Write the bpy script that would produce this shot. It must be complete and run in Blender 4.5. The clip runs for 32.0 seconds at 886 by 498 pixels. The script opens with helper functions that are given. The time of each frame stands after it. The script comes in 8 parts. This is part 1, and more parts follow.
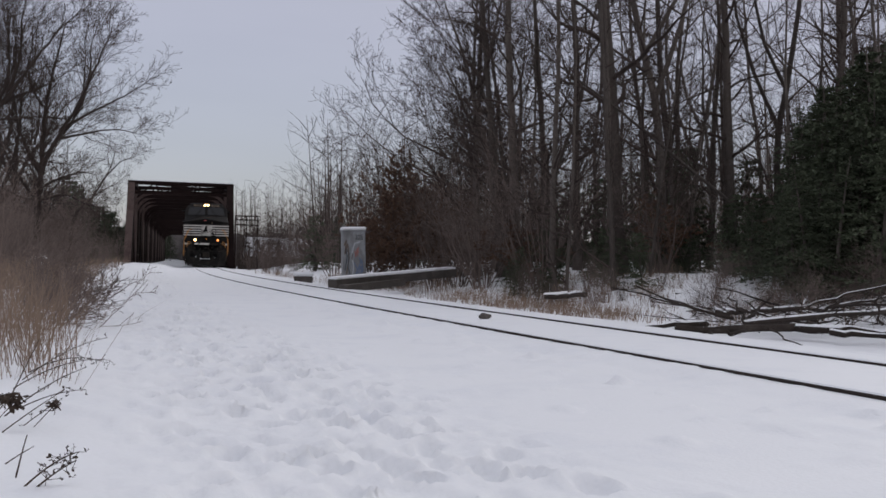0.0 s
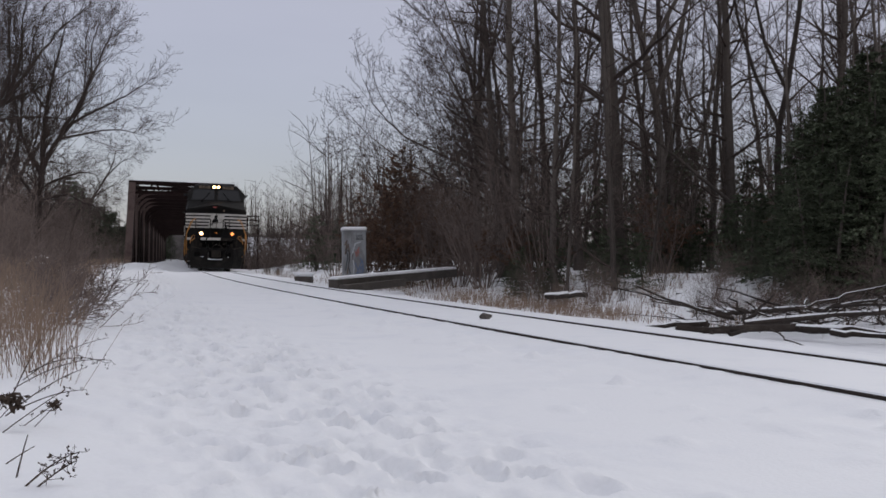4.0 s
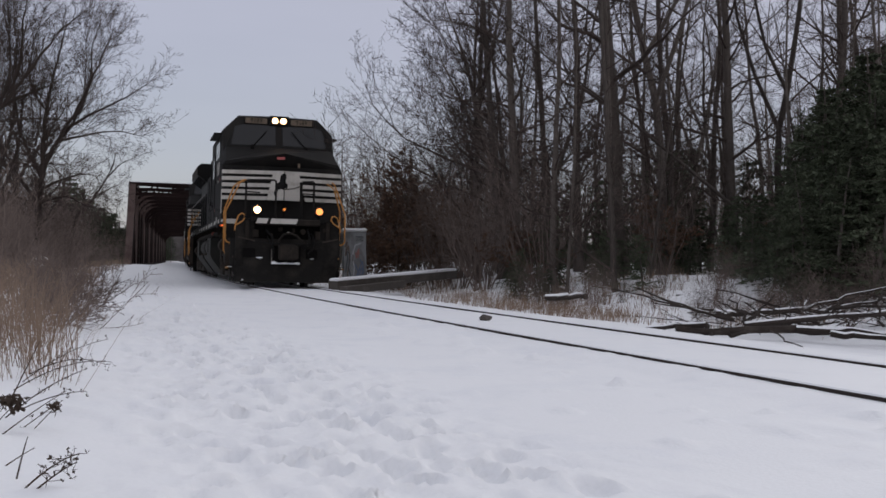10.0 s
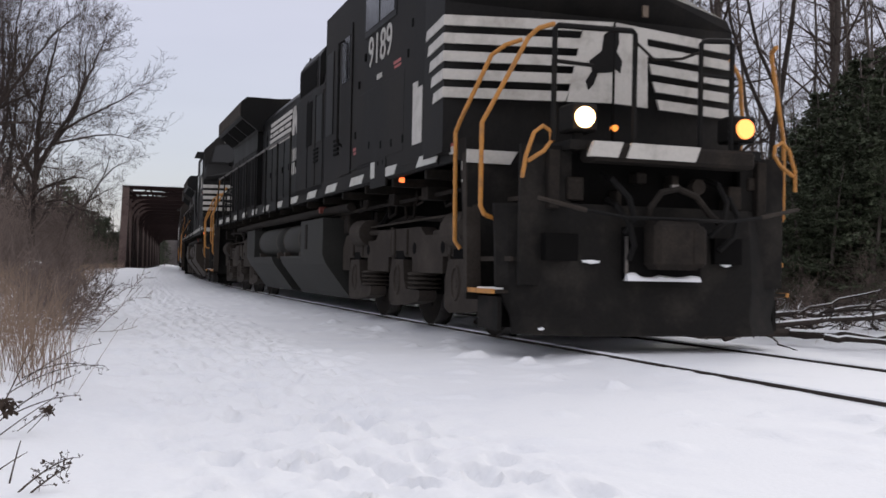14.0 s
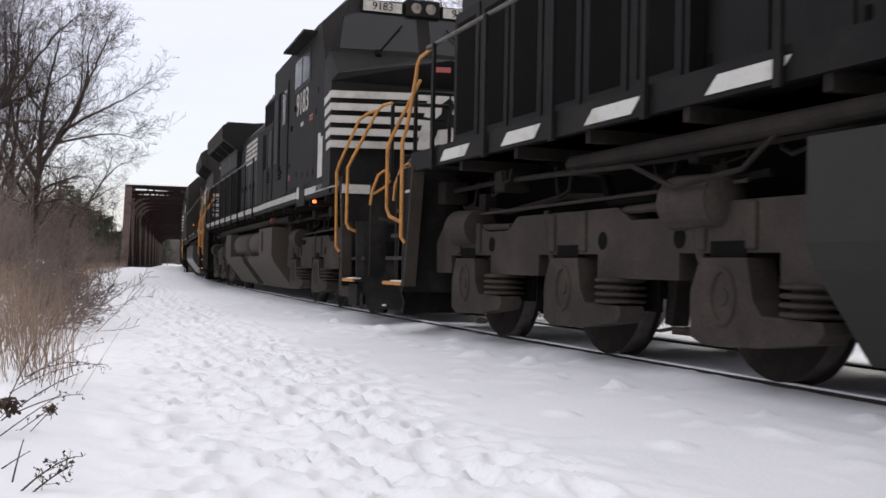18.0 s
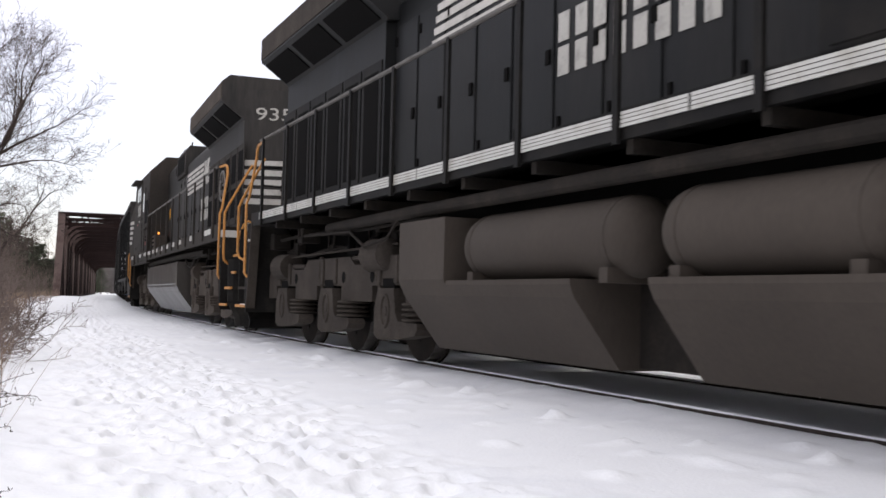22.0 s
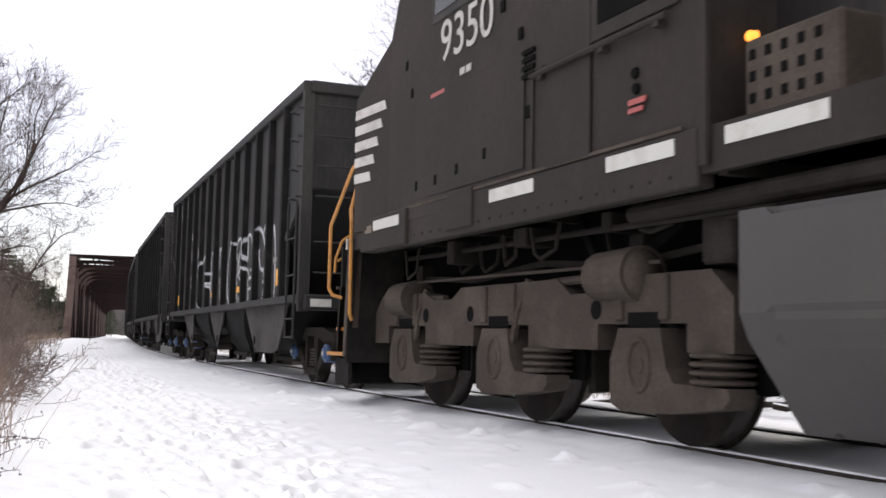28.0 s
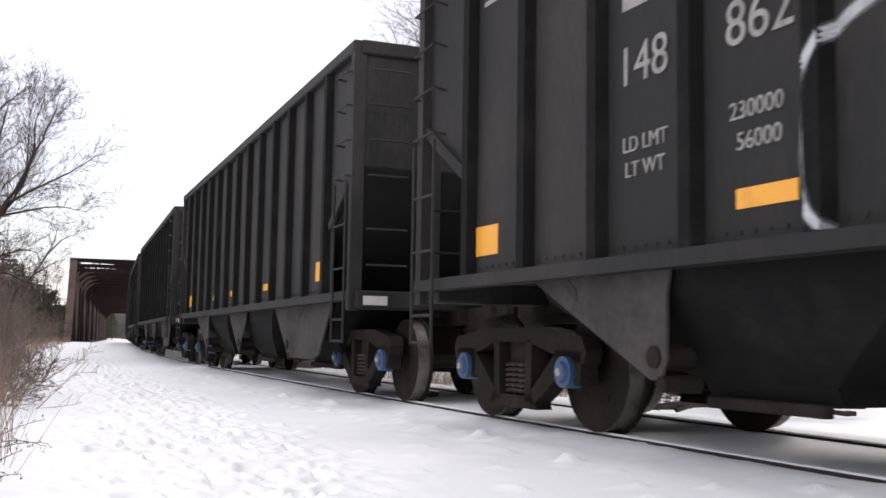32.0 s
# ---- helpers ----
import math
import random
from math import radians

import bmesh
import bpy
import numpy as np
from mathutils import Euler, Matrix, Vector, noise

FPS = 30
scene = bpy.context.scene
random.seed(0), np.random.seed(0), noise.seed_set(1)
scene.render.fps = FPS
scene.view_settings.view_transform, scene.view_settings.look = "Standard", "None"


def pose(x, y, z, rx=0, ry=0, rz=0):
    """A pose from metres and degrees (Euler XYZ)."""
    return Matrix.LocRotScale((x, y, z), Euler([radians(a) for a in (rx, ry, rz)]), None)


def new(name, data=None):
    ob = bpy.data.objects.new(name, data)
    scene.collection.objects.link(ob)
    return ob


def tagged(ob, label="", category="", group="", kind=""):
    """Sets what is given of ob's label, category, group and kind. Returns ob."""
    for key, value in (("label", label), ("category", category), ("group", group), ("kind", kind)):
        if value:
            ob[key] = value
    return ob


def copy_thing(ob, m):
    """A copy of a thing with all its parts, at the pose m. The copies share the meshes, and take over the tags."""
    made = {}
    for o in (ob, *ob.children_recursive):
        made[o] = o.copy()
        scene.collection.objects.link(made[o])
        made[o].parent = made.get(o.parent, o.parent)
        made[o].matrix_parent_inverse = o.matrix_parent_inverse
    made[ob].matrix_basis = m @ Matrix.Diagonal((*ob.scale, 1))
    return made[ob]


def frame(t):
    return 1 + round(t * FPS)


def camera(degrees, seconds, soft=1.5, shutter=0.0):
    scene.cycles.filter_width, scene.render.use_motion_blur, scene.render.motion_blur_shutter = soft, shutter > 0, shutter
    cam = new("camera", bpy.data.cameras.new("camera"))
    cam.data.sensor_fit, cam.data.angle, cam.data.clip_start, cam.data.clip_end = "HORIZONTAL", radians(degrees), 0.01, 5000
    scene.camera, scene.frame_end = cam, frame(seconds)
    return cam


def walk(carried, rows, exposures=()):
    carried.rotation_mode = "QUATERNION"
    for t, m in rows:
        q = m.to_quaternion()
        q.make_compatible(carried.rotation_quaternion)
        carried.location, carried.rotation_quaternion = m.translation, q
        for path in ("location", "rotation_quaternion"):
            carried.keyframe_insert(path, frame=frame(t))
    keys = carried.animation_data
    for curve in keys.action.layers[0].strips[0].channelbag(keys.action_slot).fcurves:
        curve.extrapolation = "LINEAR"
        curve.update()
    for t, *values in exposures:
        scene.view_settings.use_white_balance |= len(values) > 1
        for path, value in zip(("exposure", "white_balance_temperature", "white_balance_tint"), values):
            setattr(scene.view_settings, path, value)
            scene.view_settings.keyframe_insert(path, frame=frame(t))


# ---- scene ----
# ---------------------------------------------------------------- camera
EYE = (0.0, 0.0, 0.672)      # eye height over the rail heads
CAM_ROWS = [
    # seconds, yaw, pitch, lean
    (0.0, 0.00, 0.80, -1.22), (2.0, 0.02, 0.80, -1.22), (3.5, 0.03, 0.80, -1.22), (5.5, 0.04, 0.83, -1.22),
    (8.0, 0.04, 0.85, -1.22), (9.0, 0.04, 0.89, -1.22), (10.5, 0.04, 0.89, -1.22), (11.5, 0.04, 0.97, -1.22),
    (12.0, 0.00, 0.99, -1.22), (12.5, -0.06, 1.00, -1.22), (13.0, -0.15, 1.04, -1.22), (13.5, -0.23, 1.08, -1.22),
    (14.0, -0.28, 1.10, -1.22), (14.5, -0.32, 1.08, -1.22), (15.0, -0.31, 1.06, -1.22), (15.5, -0.27, 1.08, -1.22),
    (17.5, -0.22, 1.05, -1.22), (18.0, -0.15, 1.05, -1.22), (19.0, -0.14, 1.06, -1.22), (19.5, -0.20, 1.09, -1.30),
    (20.0, -0.54, 1.27, -1.38), (20.5, -1.40, 1.47, -1.46), (21.0, -2.16, 1.96, -1.50), (21.5, -3.04, 2.72, -1.47),
    (22.0, -3.51, 2.80, -1.37), (22.5, -3.49, 3.46, -1.20), (23.0, -3.34, 3.96, -1.03), (23.5, -3.16, 4.56, -0.90),
    (24.0, -3.01, 4.99, -0.83), (24.5, -2.98, 5.32, -0.80), (25.0, -2.93, 5.36, -0.80), (25.5, -3.00, 5.25, -0.81),
    (27.5, -2.91, 5.04, -1.15), (28.0, -2.91, 5.07, -1.15), (28.5, -2.92, 5.14, -1.12), (29.0, -2.89, 5.18, -1.08),
    (30.0, -2.92, 5.18, -0.98), (31.0, -2.86, 5.18, -0.91), (32.0, -2.88, 5.20, -0.91),
]
EXPOSURES = [
    (0.0, 0.0, 6500, 10), (11.0, 0.0, 6500, 10), (13.0, 0.1, 6550, 10), (14.0, 0.45, 6650, 10), (15.0, 0.92, 6750, 10), (15.5, 0.97, 6800, 10),
    (17.5, 0.94, 6850, 10), (20.0, 1.0, 6900, 10), (22.0, 1.18, 6900, 10), (25.0, 1.29, 6980, 10), (28.0, 1.34, 7000, 10), (32.0, 1.30, 6980, 10),
]


def cam_pose(yaw, pitch, lean):
    return (Matrix.Translation(EYE) @ pose(0, 0, 0, 0, 0, yaw) @ pose(0, 0, 0, pitch, 0, 0)
            @ pose(0, 0, 0, 0, lean, 0) @ pose(0, 0, 0, 90, 0, 0))


cam = camera(47.05, 32.0, 1.6, 0.2)
walk(cam, [(t, cam_pose(a, b, c)) for t, a, b, c in CAM_ROWS], EXPOSURES)

# ---------------------------------------------------------------- sky and light (overcast winter day)
SUN_ELEVATION, SUN_TURN = 27.0, 150.0
world = bpy.data.worlds.new("overcast_sky")
scene.world = world
world.use_nodes = True
wn, wl = world.node_tree.nodes, world.node_tree.links
wn.clear()
sky = wn.new("ShaderNodeTexSky")
sky.sky_type, sky.sun_disc = "NISHITA", False
sky.sun_elevation, sky.sun_rotation = radians(SUN_ELEVATION), radians(SUN_TURN)
tc, sep = wn.new("ShaderNodeTexCoord"), wn.new("ShaderNodeSeparateXYZ")
ramp = wn.new("ShaderNodeValToRGB")
ramp.color_ramp.elements[0].position, ramp.color_ramp.elements[0].color = 0.0, (0.378, 0.368, 0.428, 1)
ramp.color_ramp.elements[1].position, ramp.color_ramp.elements[1].color = 1.0, (1.0, 1.0, 1.06, 1)
mid = ramp.color_ramp.elements.new(0.22)
mid.color = (0.545, 0.52, 0.605, 1)
cloud = wn.new("ShaderNodeTexNoise")
cloud.inputs["Scale"].default_value, cloud.inputs["Detail"].default_value = 2.2, 4.0
stretch = wn.new("ShaderNodeMapping")
stretch.inputs["Scale"].default_value = (1, 1, 5)
cloud_ramp = wn.new("ShaderNodeMapRange")
cloud_ramp.inputs["To Min"].default_value, cloud_ramp.inputs["To Max"].default_value = 0.88, 1.12
tint, low = wn.new("ShaderNodeMixRGB"), wn.new("ShaderNodeMixRGB")
tint.blend_type, tint.inputs[0].default_value = "MULTIPLY", 1.0
low.blend_type, low.inputs[0].default_value = "ADD", 0.04
back, wout = wn.new("ShaderNodeBackground"), wn.new("ShaderNodeOutputWorld")
back.inputs["Strength"].default_value = 0.69
wl.new(tc.outputs["Generated"], sep.inputs[0])
wl.new(sep.outputs["Z"], ramp.inputs[0])
wl.new(tc.outputs["Generated"], stretch.inputs[0])
wl.new(stretch.outputs[0], cloud.inputs["Vector"])
wl.new(cloud.outputs["Fac"], cloud_ramp.inputs["Value"])
wl.new(ramp.outputs[0], tint.inputs[1])
wl.new(cloud_ramp.outputs[0], tint.inputs[2])
wl.new(tint.outputs[0], low.inputs[1])
wl.new(sky.outputs[0], low.inputs[2])
wl.new(low.outputs[0], back.inputs["Color"])
wl.new(back.outputs[0], wout.inputs[0])

sun = new("sun", bpy.data.lights.new("sun", "SUN"))
sun.data.energy, sun.data.angle, sun.data.color = 0.8, radians(16), (1.0, 0.97, 0.93)
sun.matrix_world = pose(0, 0, 30, 90 - SUN_ELEVATION, 0, SUN_TURN)

# ---------------------------------------------------------------- materials


def material(name, colour, rough=0.7, metal=0.0, vary=0.25, scale=6.0, fine=60.0, bump=0.15, second=None, dirt=0.5,
             per_object=0.0, spec=0.5, stretch_z=1.0):
    """A surface with grain at two scales: a coarse mottling towards second, and a fine relief."""
    m = bpy.data.materials.new(name)
    m.use_nodes = True
    n, l = m.node_tree.nodes, m.node_tree.links
    b = n["Principled BSDF"]
    b.inputs["Metallic"].default_value = metal
    b.inputs["Specular IOR Level"].default_value = spec
    co, mp = n.new("ShaderNodeTexCoord"), n.new("ShaderNodeMapping")
    mp.inputs["Scale"].default_value = (1, 1, stretch_z)
    l.new(co.outputs["Object"], mp.inputs[0])
    big, small = n.new("ShaderNodeTexNoise"), n.new("ShaderNodeTexNoise")
    big.inputs["Scale"].default_value, big.inputs["Detail"].default_value = scale, 6.0
    big.inputs["Roughness"].default_value = 0.65
    small.inputs["Scale"].default_value, small.inputs["Detail"].default_value = fine, 3.0
    l.new(mp.outputs[0], big.inputs["Vector"])
    l.new(mp.outputs[0], small.inputs["Vector"])
    second = second or tuple(min(1.0, c * (1 + 1.6 * vary)) for c in colour)
    mask = n.new("ShaderNodeMapRange")
    mask.inputs["From Min"].default_value, mask.inputs["From Max"].default_value = 0.62 - 0.3 * dirt, 0.78 - 0.1 * dirt
    l.new(big.outputs["Fac"], mask.inputs["Value"])
    mix = n.new("ShaderNodeMixRGB")
    mix.inputs[1].default_value, mix.inputs[2].default_value = (*colour, 1), (*second, 1)
    l.new(mask.outputs[0], mix.inputs[0])
    grain = n.new("ShaderNodeMapRange")
    grain.inputs["To Min"].default_value, grain.inputs["To Max"].default_value = 1 - vary, 1 + vary
    l.new(small.outputs["Fac"], grain.inputs["Value"])
    mul = n.new("ShaderNodeMixRGB")
    mul.blend_type, mul.inputs[0].default_value = "MULTIPLY", 1.0
    l.new(mix.outputs[0], mul.inputs[1])
    l.new(grain.outputs[0], mul.inputs[2])
    last = mul.outputs[0]
    if per_object:
        info, pr = n.new("ShaderNodeObjectInfo"), n.new("ShaderNodeMapRange")
        pr.inputs["To Min"].default_value, pr.inputs["To Max"].default_value = 1 - per_object, 1 + per_object
        l.new(info.outputs["Random"], pr.inputs["Value"])
        m2 = n.new("ShaderNodeMixRGB")
        m2.blend_type, m2.inputs[0].default_value = "MULTIPLY", 1.0
        l.new(last, m2.inputs[1])
        l.new(pr.outputs[0], m2.inputs[2])
        last = m2.outputs[0]
    l.new(last, b.inputs["Base Color"])
    rr = n.new("ShaderNodeMapRange")
    rr.inputs["To Min"].default_value, rr.inputs["To Max"].default_value = max(0.02, rough - 0.12), min(1.0, rough + 0.12)
    l.new(big.outputs["Fac"], rr.inputs["Value"])
    l.new(rr.outputs[0], b.inputs["Roughness"])
    if bump:
        bp = n.new("ShaderNodeBump")
        bp.inputs["Strength"].default_value, bp.inputs["Distance"].default_value = bump, 0.01
        l.new(small.outputs["Fac"], bp.inputs["Height"])
        l.new(bp.outputs[0], b.inputs["Normal"])
    return m


def glow(name, colour, strength):
    m = bpy.data.materials.new(name)
    m.use_nodes = True
    b = m.node_tree.nodes["Principled BSDF"]
    b.inputs["Base Color"].default_value = (*colour, 1)
    b.inputs["Emission Color"].default_value = (*colour, 1)
    b.inputs["Emission Strength"].default_value = strength
    return m


def snow_material():
    m = material("snow", (0.80, 0.81, 0.83), 0.75, vary=0.035, scale=1.3, fine=45, bump=0.25, second=(0.74, 0.755, 0.79), dirt=0.4, spec=0.25)
    b = m.node_tree.nodes["Principled BSDF"]
    b.inputs["Subsurface Weight"].default_value = 0.0
    return m


SNOW = snow_material()
BLACK = material("black_paint", (0.0072, 0.0069, 0.0067), 0.65, vary=0.3, scale=1.6, fine=35, bump=0.04, second=(0.019, 0.0165, 0.0143), dirt=0.5, spec=0.12)
CAB_PAINT = material("dusty_cab_paint", (0.0265, 0.0225, 0.0196), 0.75, vary=0.3, scale=0.8, fine=28, bump=0.06, second=(0.043, 0.0357, 0.030), dirt=0.55, stretch_z=0.6, spec=0.14)
CAB_DARK = material("dark_cab_paint", (0.0118, 0.0114, 0.0112), 0.7, vary=0.3, scale=0.8, fine=28, bump=0.06, second=(0.0255, 0.0228, 0.0204), dirt=0.5, stretch_z=0.6, spec=0.12)
HOOD_BLACK = material("hood_paint", (0.0046, 0.0047, 0.0049), 0.5, vary=0.25, scale=1.1, fine=22, bump=0.05, second=(0.015, 0.0135, 0.0122), dirt=0.5, stretch_z=0.25, spec=0.11)
HOOD_MID = material("mid_hood_paint", (0.0092, 0.0097, 0.0102), 0.5, vary=0.25, scale=1.1, fine=22, bump=0.05, second=(0.021, 0.0198, 0.0188), dirt=0.5, stretch_z=0.25, spec=0.12)
HOOD_DUSTY = material("dusty_hood_paint", (0.0205, 0.0195, 0.0190), 0.6, vary=0.3, scale=1.1, fine=22, bump=0.05, second=(0.050, 0.0455, 0.0415), dirt=0.6, stretch_z=0.2, spec=0.14)
# black parts, and shade painted into slots, holes and recesses
DEEP = material("black_metal_and_void_shade", (0.0065, 0.0062, 0.006), 0.95, vary=0.2, bump=0.0, spec=0.04)
GRIME = material("road_grime", (0.035, 0.0293, 0.0248), 0.9, vary=0.35, scale=1.7, fine=40, bump=0.25, second=(0.060, 0.0508, 0.0432), dirt=0.6, spec=0.12)
TANK = material("dusty_tank_paint", (0.046, 0.0375, 0.0308), 0.75, vary=0.2, scale=0.7, fine=36, bump=0.03, second=(0.062, 0.051, 0.042), dirt=0.6, spec=0.2, stretch_z=0.4)
TANK_SHINY = material("worn_tank_paint", (0.028, 0.0245, 0.0215), 0.34, vary=0.2, scale=0.9, fine=36, bump=0.02, second=(0.044, 0.038, 0.033), dirt=0.6, spec=0.5, stretch_z=0.4)
GRIME_DUSTY = material("thick_road_dust", (0.050, 0.0405, 0.0335), 0.9, vary=0.35, scale=1.7, fine=40, bump=0.25, second=(0.082, 0.068, 0.056), dirt=0.6, spec=0.12)
GRIME_DARK = material("dark_grime", (0.020, 0.0175, 0.0155), 0.9, vary=0.35, scale=3.0, fine=45, bump=0.2, second=(0.036, 0.030, 0.025), dirt=0.5, spec=0.08)
WHITE = material("white_stripe", (0.46, 0.44, 0.405), 0.6, vary=0.12, scale=3.5, fine=30, bump=0.02, second=(0.29, 0.27, 0.24), dirt=0.45)
REFLECT = material("reflective_tape", (0.48, 0.475, 0.44), 0.4, vary=0.15, scale=5, fine=90, bump=0.05, second=(0.36, 0.34, 0.29), dirt=0.45)
YELLOW = material("handrail_orange", (0.44, 0.19, 0.034), 0.55, vary=0.25, scale=9, fine=50, bump=0.04, second=(0.22, 0.11, 0.04), dirt=0.45)
ORANGE = material("orange_tape", (0.80, 0.36, 0.035), 0.45, vary=0.12, scale=8, fine=60, bump=0.02, second=(0.62, 0.27, 0.03), dirt=0.3)
STEEL = material("worn_steel", (0.16, 0.15, 0.14), 0.45, metal=0.6, vary=0.25, scale=8, fine=70, bump=0.1, second=(0.07, 0.055, 0.045), dirt=0.5)
RAIL_RUST = material("rail_rust", (0.030, 0.024, 0.021), 0.85, vary=0.3, scale=5, fine=60, bump=0.15, second=(0.048, 0.035, 0.028), dirt=0.5, spec=0.2)
RAIL_HEAD = material("rail_head", (0.22, 0.20, 0.19), 0.38, metal=0.8, vary=0.2, scale=4, fine=60, bump=0.04, second=(0.10, 0.085, 0.075), dirt=0.4)
HOPPER = material("hopper_paint", (0.0225, 0.0218, 0.0214), 0.65, vary=0.3, scale=0.9, fine=26, bump=0.08, second=(0.046, 0.0430, 0.0400), dirt=0.55, stretch_z=0.3, per_object=0.10, spec=0.15)
# near black for the ribs, with shade put into the bays' colour
BAY_BLACK = material("bay_shade_and_rib_black", (0.0075, 0.0073, 0.0072), 0.8, vary=0.3, scale=2.2, fine=26, bump=0.15, second=(0.019, 0.018, 0.0172), dirt=0.45, spec=0.1)
# hopper paint made paler for gussets that catch the sky light
HOPPER_LIGHT = material("hopper_skylit_paint", (0.060, 0.056, 0.053), 0.85, vary=0.3, scale=1.6, fine=14, bump=0.1, second=(0.030, 0.028, 0.027), dirt=0.55, spec=0.15)
GRAFFITI = material("white_spray", (0.47, 0.48, 0.50), 0.7, vary=0.3, scale=5, fine=26, bump=0.0, second=(0.30, 0.305, 0.315), dirt=0.5)
_gn, _gl = GRAFFITI.node_tree.nodes, GRAFFITI.node_tree.links
_thick = _gn.new("ShaderNodeAttribute")          # how thick the paint lies across a stroke
_thick.attribute_name = "paint"
_gl.new(_thick.outputs["Fac"], _gn["Principled BSDF"].inputs["Alpha"])
LETTER = material("pale_lettering", (0.40, 0.385, 0.35), 0.6, vary=0.15, scale=8, fine=40, bump=0.0, second=(0.25, 0.24, 0.22), dirt=0.45)
LETTER_DIM = material("worn_lettering", (0.27, 0.265, 0.25), 0.7, vary=0.25, scale=7, fine=40, bump=0.0, second=(0.14, 0.135, 0.13), dirt=0.5)
BOARD = material("number_board_face", (0.125, 0.092, 0.062), 0.6, vary=0.15, scale=8, fine=40, bump=0.0, second=(0.085, 0.062, 0.045), dirt=0.4)
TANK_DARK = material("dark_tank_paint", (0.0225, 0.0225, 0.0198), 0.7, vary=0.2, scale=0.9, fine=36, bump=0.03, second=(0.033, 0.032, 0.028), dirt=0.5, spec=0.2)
BLUE = material("blue_cap", (0.030, 0.075, 0.17), 0.5, vary=0.25, scale=14, fine=60, bump=0.05, second=(0.06, 0.07, 0.09), dirt=0.45)
RED = material("red_label", (0.30, 0.065, 0.060), 0.6, vary=0.15, scale=9, fine=50, bump=0.0)
# rust, taken darker to hold the shade inside the truss
BRIDGE = material("bridge_rust_and_shade", (0.0185, 0.0112, 0.0103), 0.9, vary=0.3, scale=1.2, fine=18, bump=0.2, second=(0.013, 0.0085, 0.0078), dirt=0.55, per_object=0.2, spec=0.1)
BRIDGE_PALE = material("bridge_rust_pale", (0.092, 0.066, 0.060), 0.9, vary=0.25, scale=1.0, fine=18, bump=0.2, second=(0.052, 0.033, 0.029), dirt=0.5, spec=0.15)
BARK = material("grey_bark", (0.086, 0.073, 0.065), 0.95, vary=0.35, scale=3, fine=28, bump=0.6, second=(0.124, 0.108, 0.096), dirt=0.45, per_object=0.3, spec=0.15, stretch_z=0.3)
TWIG = material("twig_bark", (0.060, 0.047, 0.042), 0.95, vary=0.25, scale=2, fine=20, bump=0.0, second=(0.090, 0.070, 0.062), dirt=0.5, per_object=0.25, spec=0.1)
SHRUB = material("grey_brown_twigs", (0.130, 0.103, 0.091), 0.95, vary=0.3, scale=1.5, fine=20, bump=0.0, second=(0.190, 0.148, 0.128), dirt=0.5, per_object=0.3, spec=0.1)
NEEDLE = material("dark_needles", (0.058, 0.070, 0.044), 0.9, vary=0.4, scale=1.5, fine=14, bump=0.0, second=(0.092, 0.104, 0.070), dirt=0.5, per_object=0.3, spec=0.15)
DEAD_LEAF = material("dead_leaf", (0.100, 0.060, 0.042), 0.9, vary=0.35, scale=2, fine=15, bump=0.0, second=(0.15, 0.092, 0.064), dirt=0.5, per_object=0.2, spec=0.1)
STRAW = material("dry_grass", (0.255, 0.190, 0.144), 0.9, vary=0.35, scale=1.2, fine=9, bump=0.0, second=(0.160, 0.110, 0.083), dirt=0.5, spec=0.1)
PLOUGH = material("plough_paint", (0.0118, 0.0110, 0.0102), 0.85, vary=0.3, scale=2.2, fine=30, bump=0.12, second=(0.029, 0.0258, 0.0225), dirt=0.5, spec=0.12)
HAND_GREY = material("worn_handrail", (0.085, 0.078, 0.070), 0.55, vary=0.2, scale=6, fine=60, bump=0.0, second=(0.045, 0.040, 0.036), dirt=0.5, spec=0.3)
DULL_RED = material("dull_red_cap", (0.16, 0.05, 0.04), 0.8, vary=0.2, scale=9, fine=50, bump=0.0, spec=0.2)
WEED = material("dry_weed", (0.060, 0.045, 0.036), 0.9, vary=0.3, scale=6, fine=30, bump=0.0, spec=0.1)
LOG = material("old_log", (0.040, 0.033, 0.029), 0.95, vary=0.4, scale=3, fine=22, bump=0.6, second=(0.075, 0.063, 0.055), dirt=0.4, spec=0.1, per_object=0.2)
TIMBER = material("grey_timber", (0.075, 0.067, 0.061), 0.9, vary=0.3, scale=2, fine=25, bump=0.4, second=(0.12, 0.108, 0.10), dirt=0.5, spec=0.1)
CABINET = material("galvanised_cabinet", (0.235, 0.245, 0.258), 0.6, metal=0.2, vary=0.3, scale=3, fine=30, bump=0.08, second=(0.115, 0.112, 0.110), dirt=0.6, stretch_z=0.4)
GLASS_DARK = material("cab_glass", (0.014, 0.015, 0.017), 0.12, vary=0.05, scale=2, fine=8, bump=0.0, spec=0.3)
FLASH = glow("lamp_glow", (1.0, 0.58, 0.26), 8.0)
FLASH_SOFT = glow("lamp_glow_soft", (1.0, 0.33, 0.085), 1.5)
AMBER = glow("amber_glow", (1.0, 0.30, 0.05), 0.9)
RED_GLOW = glow("red_glow", (1.0, 0.16, 0.04), 1.6)

# ---------------------------------------------------------------- mesh helpers


def box(bm, x0, x1, y0, y1, z0, z1, bevel=0.0):
    vs = [bm.verts.new((x, y, z)) for x in (x0, x1) for y in (y0, y1) for z in (z0, z1)]
    fs = [bm.faces.new([vs[i] for i in f]) for f in
          ((0, 1, 3, 2), (4, 6, 7, 5), (0, 4, 5, 1), (2, 3, 7, 6), (0, 2, 6, 4), (1, 5, 7, 3))]
    if bevel:
        bmesh.ops.bevel(bm, geom=list({e for f in fs for e in f.edges}), offset=bevel, segments=1, affect="EDGES")
    return bm


